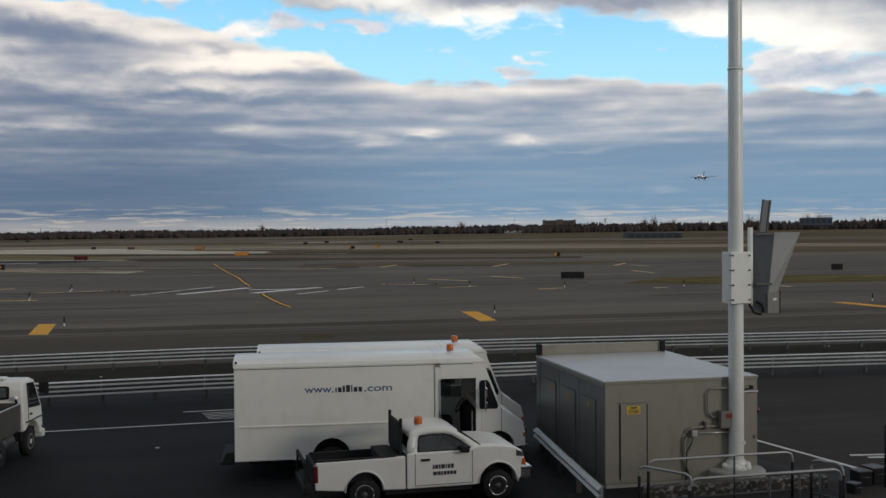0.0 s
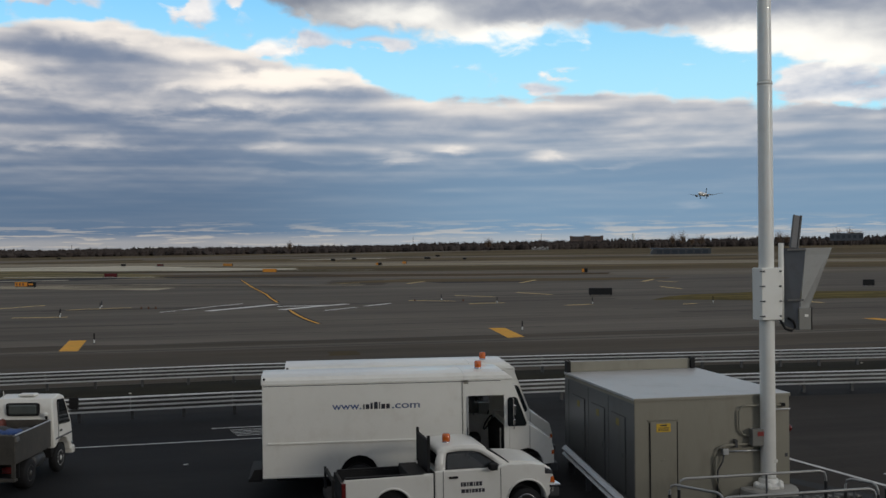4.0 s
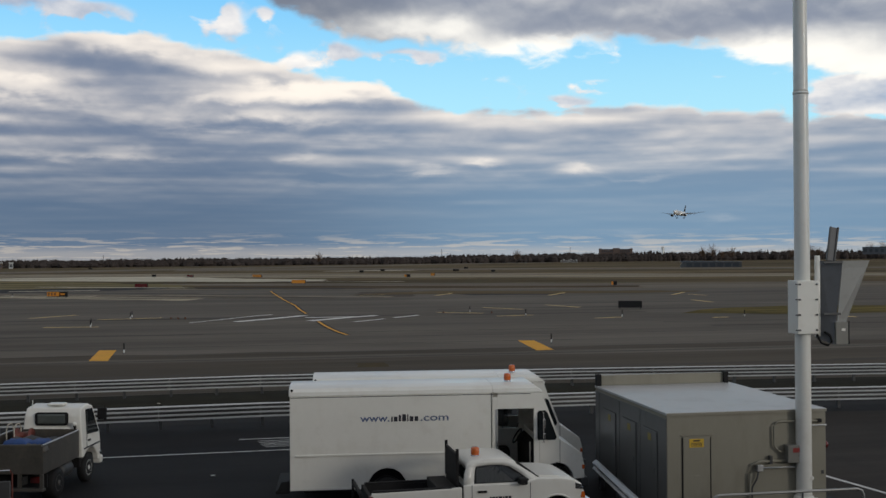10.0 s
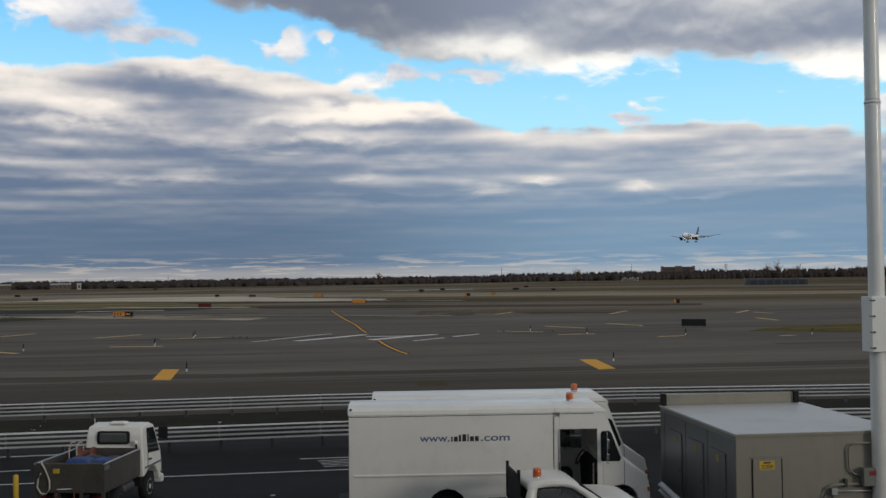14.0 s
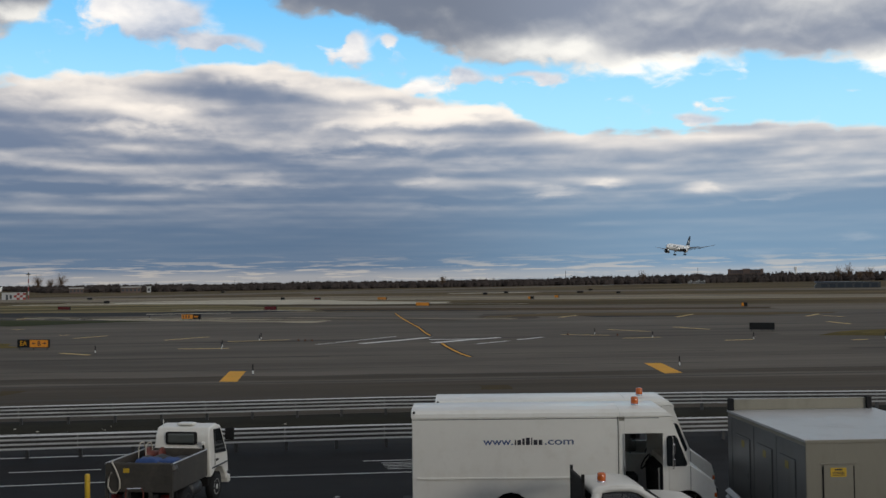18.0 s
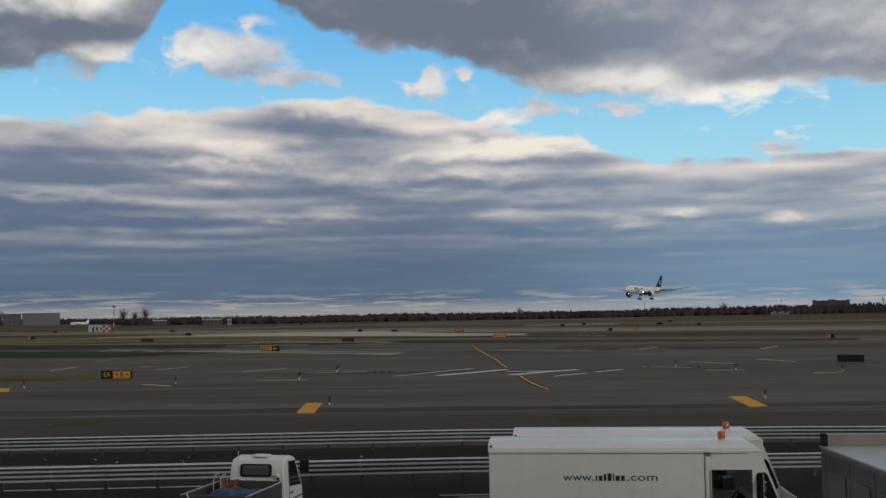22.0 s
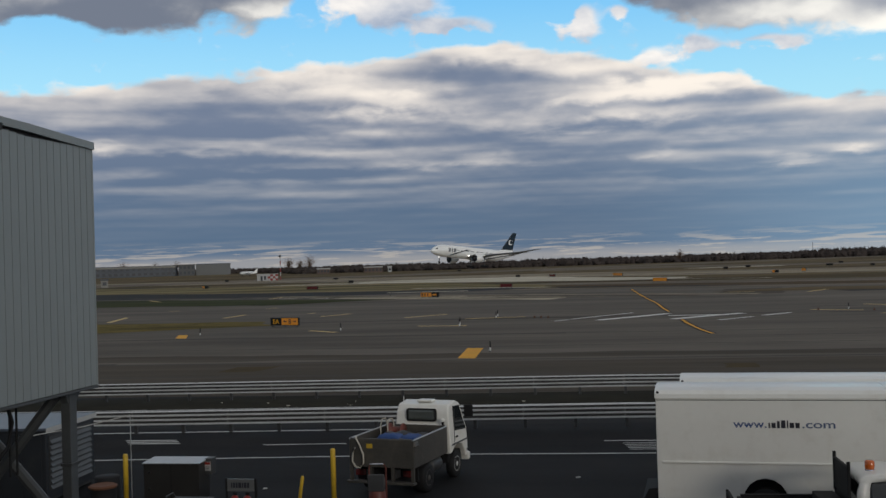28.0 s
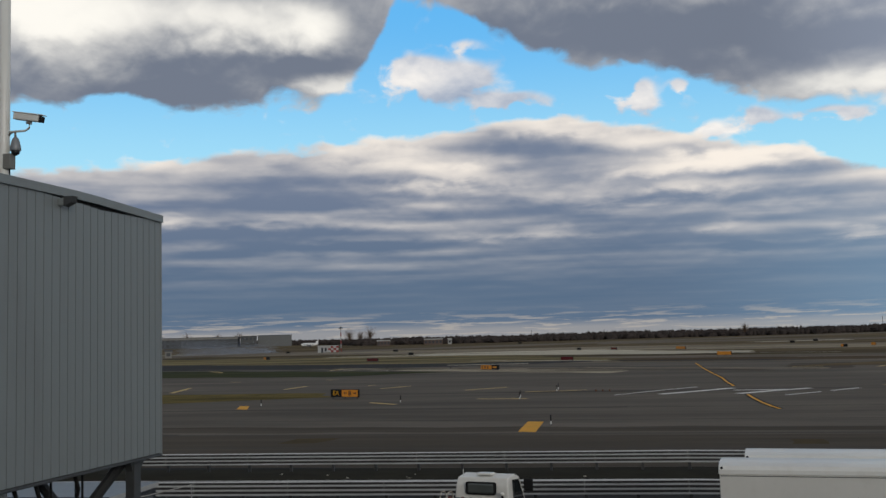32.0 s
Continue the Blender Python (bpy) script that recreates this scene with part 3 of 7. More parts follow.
def arch(cx, cz, r, n=8):
    """Points of a wheel arch, front to rear along +x, for the lower edge of a side profile."""
    return [(cx - r * math.cos(math.pi * i / n), cz + r * math.sin(math.pi * i / n)) for i in range(n + 1)]


def wheel(parent, x, y, r, w, axis="y", rim=STEEL, out=-1):
    """A tyre with its rim; axis is the axle's."""
    m = pose(x, y, r)
    k = [(r * 0.58, -w / 2), (r * 0.92, -w / 2), (r, -w * 0.36), (r, w * 0.36), (r * 0.92, w / 2), (r * 0.58, w / 2)]
    t = part("wheel", lathe(k, axis, 24), BLACK, parent, "black rubber tyre on a metal rim", True, m)
    e = out * w / 2
    part("rim", lathe([(r * 0.6, e * 0.2), (r * 0.6, e * 0.96), (r * 0.52, e * 1.02), (r * 0.42, e * 0.8), (r * 0.2, e * 0.85), (r * 0.17, e * 1.08), (0.01, e * 1.1)], axis, 20), rim, t, "worn metal rim", True)
    return t


def beacon(parent, x, y, z, s=1.0):
    b = part("beacon", lathe([(0.085 * s, 0), (0.085 * s, 0.05 * s), (0.07 * s, 0.06 * s)], "z", 16), CHROME, parent, "warning beacon with an amber lens", True, pose(x, y, z))
    part("lens", lathe([(0.082 * s, 0.05 * s), (0.088 * s, 0.1 * s), (0.084 * s, 0.19 * s), (0.06 * s, 0.215 * s)], "z", 16), AMBER, b, "amber plastic lens", True)


# ---- vehicles ----
def step_van(m):
    ob = thing("step_van", "white step van with an open side door, parked on the apron", "van", m, "parked step vans")
    W = 2.2
    # cargo box with a wheel arch in its lower edge
    prof = [(0, 0.5), (1.80, 0.5)] + arch(2.27, 0.52, 0.46) + [(2.74, 0.5), (4.78, 0.5), (4.78, 2.72), (0, 2.72)]
    part("cargo_body", prism(prof, 0, W, "y", bevel=0.012), WHITE, ob)
    crown = [(-0.02, 2.70), (0.0, 2.80), (0.12, 2.865), (0.45, 2.90), (0.95, 2.905), (1.5, 2.88), (2.08, 2.82), (W, 2.76), (W + 0.02, 2.70)]
    part("cargo_roof", prism(crown, -0.02, 4.785, "x", bevel=0.012), WHITE, ob)
    part("rub_rail", box(0.12, 4.70, -0.03, 0.001, 1.285, 1.335, 0.012), WHITE, ob)
    part("skirt_trim", box(0.0, 1.85, -0.012, 0.001, 0.5, 0.56, 0.005), WHITE, ob)
    part("body_seam", box(4.745, 4.765, -0.006, 0.001, 0.55, 2.70), DARKSTEEL, ob)
    part("body_seam", box(0.02, 5.7, -0.005, 0.001, 2.66, 2.675), DARKSTEEL, ob)
    part("marker_lamp", lathe([(0.03, 0), (0.03, 0.03), (0.015, 0.045)], "y", 10), BLACK, ob, "small dark marker lamp", m=pose(0.05, -0.05, 2.84))
    part("rear_step", box(-0.34, -0.003, 0.05, W - 0.05, 0.42, 0.5, 0.02), BLACK, ob, "dark steel rear step bumper")
    part("step_bracket", prism([(-0.30, 0.5), (-0.003, 0.5), (-0.003, 0.72), (-0.2, 0.7)], 0.05, 0.09, "y"), BLACK, ob)
    # cab: floor, roof, pillars, nose
    own = prism(crown, 4.786, 6.0, "x", bevel=0.012)
    for v in own.verts:
        if v.co.x > 5.4:
            v.co.x -= max(0.0, v.co.z - 2.72) * 1.3
    part("cab_roof", own, WHITE, ob)
    for y0 in (0.0, W - 0.06):
        part("cab_pillar", box(4.784, 4.90, y0, y0 + 0.06, 0.5, 2.60, 0.01), WHITE, ob)
        part("door_header", box(4.90, 5.80, y0, y0 + 0.06, 2.31, 2.698, 0.008), WHITE, ob)
        part("front_pillar", prism([(5.78, 0.62), (5.90, 0.62), (5.90, 2.29), (6.02, 2.69), (5.78, 2.69)], y0, y0 + 0.06, "y"), WHITE, ob)
    part("cab_floor", box(4.785, 6.3, 0.02, W - 0.02, 0.5, 0.62, 0.01), INTERIOR, ob)
    part("door_edge", box(4.86, 4.905, -0.02, 0.03, 0.64, 2.30, 0.008), STEEL, ob, "metal edge of the slid-open door")
    part("door_handle", box(4.872, 4.892, -0.045, -0.02, 1.35, 1.55, 0.006), BLACK, ob)
    part("far_window", box(4.95, 5.5, W - 0.04, W - 0.02, 1.55, 2.15, 0.005), CLEARGLASS, ob)
    part("far_door", box(4.90, 5.78, W - 0.05, W - 0.01, 0.62, 1.5, 0.01), WHITE, ob)
    part("driver_seat", box(4.95, 5.4, 1.2, 1.7, 0.62, 1.15, 0.06), INTERIOR, ob)
    part("seat_back", box(4.92, 5.06, 1.22, 1.68, 1.1, 1.85, 0.05), INTERIOR, ob)
    part("dashboard", prism([(5.75, 0.63), (6.35, 0.63), (6.35, 1.55), (5.95, 1.5), (5.72, 1.3)], 0.08, W - 0.08, "y", bevel=0.03), INTERIOR, ob)
    ring = [(0.2 * math.cos(q), 0.2 * math.sin(q), 0) for q in [2 * math.pi * i / 20 for i in range(21)]]
    part("steering_wheel", tube(ring, 0.017, 8), BLACK, ob, smooth=True, m=pose(5.62, 1.45, 1.42, 0, -58, 0))
    part("grab_rail", tube([(5.7, 0.1, 0.7), (5.7, 0.1, 1.5)], 0.016, 8), CHROME, ob)
    nose = [(5.90, 0.62), (5.92, 0.62)] + arch(6.33, 0.6, 0.40) + [(6.75, 0.6), (7.0, 0.62), (7.0, 0.95), (6.93, 1.22), (6.40, 1.58), (5.90, 1.60)]
    part("nose", prism(nose, 0.0, W, "y", bevel=0.02), WHITE, ob)
    part("window_frame", prism([(5.895, 1.58), (6.40, 1.58), (5.99, 2.64), (5.895, 2.64)], 0.003, 0.055, "y"), WHITE, ob)
    part("window_frame", prism([(5.895, 1.58), (6.40, 1.58), (5.99, 2.64), (5.895, 2.64)], W - 0.055, W - 0.003, "y"), WHITE, ob)
    part("quarter_window", prism([(5.86, 1.60), (5.88, 1.55), (6.30, 1.55), (6.33, 1.62), (6.11, 2.2), (6.05, 2.26), (5.90, 2.25), (5.86, 2.2)], -0.012, 0.002, "y"), GLASS, ob, "dark quarter window")
    part("windscreen", prism([(6.36, 1.60), (6.40, 1.60), (6.02, 2.60), (5.98, 2.60)], 0.09, W - 0.09, "y"), GLASS, ob)
    part("hood_seam", box(6.40, 6.412, -0.005, 0.001, 0.98, 1.56), DARKSTEEL, ob)
    part("hood_latch", box(6.33, 6.52, -0.02, 0.001, 0.87, 0.90, 0.006), BLACK, ob)
    part("front_bumper", box(6.9, 7.09, 0.0, W, 0.42, 0.64, 0.03), DARKSTEEL, ob, "dark steel front bumper")
    part("headlamp", lathe([(0.10, 0), (0.10, 0.03), (0.05, 0.05)], "x", 16), CHROME, ob, m=pose(6.97, 0.3, 0.95))
    part("headlamp", lathe([(0.10, 0), (0.10, 0.03), (0.05, 0.05)], "x", 16), CHROME, ob, m=pose(6.97, W - 0.3, 0.95))
    part("turn_signal", box(6.94, 7.0, -0.01, 0.12, 0.84, 0.94, 0.01), AMBER, ob)
    part("grille", box(6.985, 7.012, 0.5, W - 0.5, 0.75, 1.05, 0.01), BLACK, ob)
    mi = part("mirror_arm", tube([(5.99, -0.01, 2.24), (5.99, -0.16, 2.2), (5.99, -0.16, 1.52), (5.99, -0.01, 1.50)], 0.012, 8), CHROME, ob)
    part("mirror", box(5.96, 6.02, -0.25, -0.1, 1.86, 2.1, 0.02), CHROME, mi)
    part("mirror", box(5.96, 6.02, -0.24, -0.1, 1.6, 1.76, 0.02), CHROME, mi)
    beacon(ob, 5.23, 0.55, 2.885)
    for x in (2.27, 6.33):
        wheel(ob, x, 0.16, 0.38, 0.24)
        wheel(ob, x, W - 0.16, 0.38, 0.24, out=1)
    part("wheel_well", box(1.83, 2.71, 0.25, W - 0.25, 0.5, 0.98), BLACK, ob)
    part("chassis", box(0.3, 6.8, 0.6, 1.6, 0.3, 0.498, 0.02), DARKSTEEL, ob)
    # lettering, as plain bars
    spread("www.", 1.64, 2.33, 2.07, 0.115, TEXTBLUE, ob, "blue lettering")
    x = 2.37
    for w, h in ((0.035, 0.115), (0.085, 0.115), (0.055, 0.15), (0.09, 0.165), (0.03, 0.165), (0.09, 0.115), (0.085, 0.115)):
        part("lettering_bar", box(x, x + w, -0.004, 0.0, 2.07, 2.07 + h, 0.0015), TEXTBLACK, ob, "plain black bar of lettering")
        x += w + 0.028
    spread(".com", 3.06, 3.73, 2.07, 0.115, TEXTGREY, ob, "grey-blue lettering")
    return ob


van = step_van(pose(0.65, 24.32, 0.008, 0, 0, -4.3))
copy_thing(van, pose(1.32, 26.60, -0.03, 0, 0, -4.3))


def pickup(m):
    ob = thing("pickup_truck", "white regular-cab pickup with a black headache rack and amber beacon", "truck", m)
    W = 1.70
    sidep = [(0.0, 0.50), (0.62, 0.45)] + arch(1.04, 0.42, 0.40) + [(1.46, 0.42), (1.93, 0.40), (1.93, 1.11), (0.03, 1.08), (-0.02, 0.9)]
    for y0 in (0.0, W - 0.32):
        part("bed_side", prism(sidep if y0 == 0.0 else [(x, min(z, 0.97)) for x, z in sidep], y0, y0 + 0.10, "y", bevel=0.025), WHITE if y0 == 0.0 else BLACK, ob)
        top = 1.085 if y0 == 0.0 else 0.97
        part("bed_rail_cap", box(0.05, 1.72, y0 + 0.015, y0 + 0.10, top, top + 0.04, 0.01), BLACK, ob, "black plastic bed rail cap")
        part("flare", tube([(1.04 - 0.42 * math.cos(a), y0 + (0.0 if y0 < 0.5 else 0.10), 0.42 + 0.43 * math.sin(a)) for a in [math.pi * i / 12 for i in range(13)]], 0.024, 8), WHITE, ob, smooth=True)
    for y0 in (0.101, W - 0.328):
        part("bed_liner", box(0.05, 1.84, y0, y0 + 0.007, 0.66, 1.08 if y0 < 0.5 else 0.96), BLACK, ob)
    part("bed_floor", box(0.02, 1.9, 0.1, W - 0.33, 0.60, 0.66), BLACK, ob, "black bed liner")
    part("bed_front", box(1.84, 1.9, 0.1, W - 0.33, 0.60, 0.98), BLACK, ob)
    part("tailgate", box(-0.03, 0.05, 0.1, W - 0.33, 0.55, 0.99, 0.02), BLACK, ob)
    part("rear_bumper", box(-0.24, -0.03, 0.03, W - 0.03, 0.42, 0.60, 0.03), BLACK, ob, "black rear step bumper")
    part("tail_rack", box(-0.22, -0.16, 0.1, W - 0.33, 1.0, 1.08, 0.01), BLACK, ob)
    for y0 in (0.15, W - 0.2):
        part("rack_post", box(-0.22, -0.17, y0, y0 + 0.05, 0.55, 1.08), BLACK, ob)
    part("tail_lamp", box(-0.03, 0.06, -0.012, 0.10, 0.66, 1.02, 0.02), DARKRED, ob, "red tail lamp")
    for y0 in (0.0, W):
        part("front_flare", tube([(3.99 - 0.45 * math.cos(a), y0, 0.42 + 0.45 * math.sin(a)) for a in [math.pi * i / 12 for i in range(13)]], 0.022, 8), WHITE, ob, smooth=True)
    part("tool_box", box(1.42, 1.83, 0.12, W - 0.34, 0.9, 1.10, 0.02), BLACK, ob)
    # cab and front
    low = [(1.95, 0.40), (3.46, 0.40)] + arch(3.99, 0.42, 0.42) + [(4.45, 0.45), (4.62, 0.55), (4.64, 0.78), (4.54, 1.08), (4.40, 1.16), (4.10, 1.215), (3.58, 1.235), (3.44, 1.20), (3.30, 1.165), (1.95, 1.155)]
    part("lower_body", prism(low, 0.0, W, "y", bevel=0.03), WHITE, ob)
    part("hood", prism([(3.56, 1.225), (4.40, 1.14), (4.34, 1.185), (4.05, 1.245), (3.58, 1.268)], 0.14, W - 0.14, "y", bevel=0.012), WHITE, ob)
    def lean(z):  # the cab sides lean in above the belt line
        return 0.03 + (z - 1.15) * 0.255

    # cab sides: a frame round the door window, on both sides
    rim = [(1.96, 1.12), (1.99, 1.35), (2.05, 1.53), (2.16, 1.60), (2.55, 1.625), (2.92, 1.615), (3.10, 1.56), (3.36, 1.395), (3.60, 1.235), (3.56, 1.12)]
    hole = [(2.19, 1.17), (2.205, 1.30), (2.22, 1.42), (2.25, 1.515), (2.50, 1.535), (2.80, 1.53), (2.98, 1.49), (3.18, 1.36), (3.385, 1.215), (3.36, 1.17)]
    for far in (False, True):
        def at(x, z, d):
            y = lean(z) + d
            return (x, W - y if far else y, z)
        own = bmesh.new()
        loops = [[own.verts.new(at(x, z, d)) for x, z in pts] for pts, d in ((rim, 0.0), (hole, 0.0), (hole, 0.05), (rim, 0.05))]
        for A, B in zip(loops, loops[1:] + loops[:1]):
            for i in range(len(A)):
                j = (i + 1) % len(A)
                own.faces.new((A[i], A[j], B[j], B[i]))
        bmesh.ops.recalc_face_normals(own, faces=own.faces)
        part("cab_side", own, WHITE, ob, "white cab side with rounded window opening", True)
        own = bmesh.new()
        inner = [(x + (0.02 if x < 2.6 else -0.03), z + (0.018 if z < 1.3 else -0.018)) for x, z in hole]
        loops = [[own.verts.new(at(x, z, d)) for x, z in pts] for pts, d in ((hole, -0.006), (inner, -0.006), (inner, 0.02), (hole, 0.02))]
        for A, B in zip(loops, loops[1:] + loops[:1]):
            for i in range(len(A)):
                j = (i + 1) % len(A)
                own.faces.new((A[i], A[j], B[j], B[i]))
        bmesh.ops.recalc_face_normals(own, faces=own.faces)
        part("window_seal", own, BLACK, ob, "black rubber window seal")
        own = bmesh.new()
        lo, hi = [own.verts.new(at(x, z, 0.012)) for x, z in hole], [own.verts.new(at(x, z, 0.018)) for x, z in hole]
        own.faces.new(lo), own.faces.new(hi[::-1])
        bmesh.ops.recalc_face_normals(own, faces=own.faces)
        glass = part("door_glass", own, CLEARGLASS, ob, "clear tinted door window")
        glass.visible_shadow = False
    # roof, rear wall, pillars
    own = bmesh.new()
    rows_ = []
    for x, z in ((2.03, 1.50), (2.06, 1.56), (2.16, 1.612), (2.55, 1.64), (2.92, 1.63), (3.10, 1.575), (3.13, 1.55)):
        y0 = lean(z)
        rows_.append([own.verts.new((x, y, z + q)) for y, q in ((y0, 0.0), (y0 + 0.12, 0.022), (W / 2, 0.035), (W - y0 - 0.12, 0.022), (W - y0, 0.0))])
    for A, B in zip(rows_, rows_[1:]):
        for i in range(4):
            own.faces.new((A[i], A[i + 1], B[i + 1], B[i]))
    g = bmesh.ops.extrude_face_region(own, geom=own.faces[:])
    for v in [q for q in g["geom"] if isinstance(q, bmesh.types.BMVert)]:
        v.co.z -= 0.04
    bmesh.ops.recalc_face_normals(own, faces=own.faces)
    part("cab_roof", own, WHITE, ob, "", True)
    part("rear_panel", prism([(1.96, 1.10), (2.01, 1.10), (2.03, 1.24), (1.98, 1.24)], 0.05, W - 0.05, "y"), WHITE, ob)
    part("rear_window", prism([(1.985, 1.24), (1.995, 1.24), (2.045, 1.51), (2.035, 1.51)], 0.12, W - 0.12, "y"), CLEARGLASS, ob)
    ws = part("windscreen", prism([(3.09, 1.56), (3.58, 1.235), (3.60, 1.24), (3.11, 1.575)], 0.14, W - 0.14, "y"), CLEARGLASS, ob)
    ws.visible_shadow = False
    part("seat", box(2.15, 2.75, 0.12, W - 0.12, 0.72, 1.02, 0.06), INTERIOR, ob)
    part("seat_back", box(2.08, 2.28, 0.14, W - 0.14, 0.95, 1.40, 0.06), INTERIOR, ob)
    for y0 in (0.34, W - 0.60):
        part("headrest", box(2.12, 2.22, y0, y0 + 0.26, 1.38, 1.52, 0.04), INTERIOR, ob)
    part("dashboard", box(3.10, 3.46, 0.10, W - 0.10, 1.0, 1.21, 0.05), INTERIOR, ob)
    ring = [(0.18 * math.cos(q), 0.18 * math.sin(q), 0) for q in [2 * math.pi * i / 18 for i in range(19)]]
    part("steering_wheel", tube(ring, 0.016, 8), BLACK, ob, smooth=True, m=pose(2.98, W - 0.5, 1.20, 0, -62, 0))
    part("cowl", prism([(3.38, 1.24), (3.62, 1.24), (3.60, 1.268), (3.40, 1.28)], 0.08, W - 0.08, "y"), BLACK, ob)
    for x in (2.13, 3.40):
        part("door_seam", box(x, x + 0.012, -0.006, 0.001, 0.46, 1.15), DARKSTEEL, ob)
    part("door_seam", box(2.13, 3.41, -0.006, 0.001, 0.455, 0.467), DARKSTEEL, ob)
    part("cab_gap", box(1.925, 1.955, 0.01, W - 0.01, 0.45, 1.14), BLACK, ob)
    part("door_handle", box(2.26, 2.46, -0.035, 0.001, 0.98, 1.03, 0.012), BLACK, ob, "black door handle")
    part("mirror", box(3.12, 3.30, -0.20, 0.02, 1.14, 1.28, 0.03), BLACK, ob, "black door mirror")
    part("headlamp", prism([(4.40, 0.97), (4.585, 0.95), (4.545, 1.06), (4.40, 1.11)], -0.008, 0.30, "y", bevel=0.01), CHROME, ob, "clear headlamp")
    part("turn_signal", prism([(4.52, 0.78), (4.63, 0.76), (4.60, 0.90), (4.54, 0.905)], -0.010, 0.24, "y", bevel=0.008), AMBER, ob, "dark amber turn signal")
    part("front_bumper", box(4.46, 4.74, 0.0, W, 0.44, 0.72, 0.05), DARKSTEEL, ob, "dark front bumper")
    part("bumper_trim", box(4.50, 4.76, -0.01, 0.35, 0.66, 0.74, 0.02), CHROME, ob)
    part("grille", box(4.55, 4.66, 0.35, W - 0.35, 0.75, 0.98, 0.02), BLACK, ob)
    # black block below the sills darkens the gap like shade
    part("sill_shadow_strip", box(1.5, 3.4, 0.06, W - 0.06, 0.30, 0.41), BLACK, ob, "black underbody strip, also standing for shade below the sill")
    # headache rack
    for y0 in (0.1, W - 0.46):
        part("rack_upright", box(1.82, 1.88, y0, y0 + 0.06, 1.15, 1.90, 0.008), BLACK, ob)
    part("rack_mesh", box(1.835, 1.865, 0.16, W - 0.46, 1.2, 1.78), BLACK, ob, "black headache rack mesh")
    part("rack_bar", box(1.82, 1.88, 0.1, W - 0.4, 1.74, 1.80, 0.008), BLACK, ob)
    beacon(ob, 2.35, 0.62, 1.615, 1.05)
    for x in (1.04, 3.99):
        w = wheel(ob, x, 0.13, 0.34, 0.22, rim=DARKSTEEL)
        part("rim_ring", tube([(0.205 * math.cos(q), -0.105, 0.205 * math.sin(q)) for q in [2 * math.pi * i / 24 for i in range(25)]], 0.012, 6), CHROME, w, "bright rim edge", True)
        wheel(ob, x, W - 0.13, 0.34, 0.22, rim=DARKSTEEL, out=1)
        part("wheel_well", box(x - 0.40, x + 0.40, 0.26, W - 0.26, 0.42, 0.80), BLACK, ob)
    bars("lettering_bar", ob, 2.52, 0.80, [0.04, 0.06, 0.04, 0.08, 0.03, 0.06, 0.06], 0.09, 0.0, TEXTBLACK, 0.016, "plain dark bar of lettering")
    bars("lettering_bar", ob, 2.53, 0.66, [0.08, 0.07, 0.04, 0.06, 0.06, 0.06, 0.06], 0.08, 0.0, TEXTBLACK, 0.014, "plain dark bar of lettering")
    return ob


pickup(pose(2.2, 21.08, 0.008, 0, 0, 1.5))


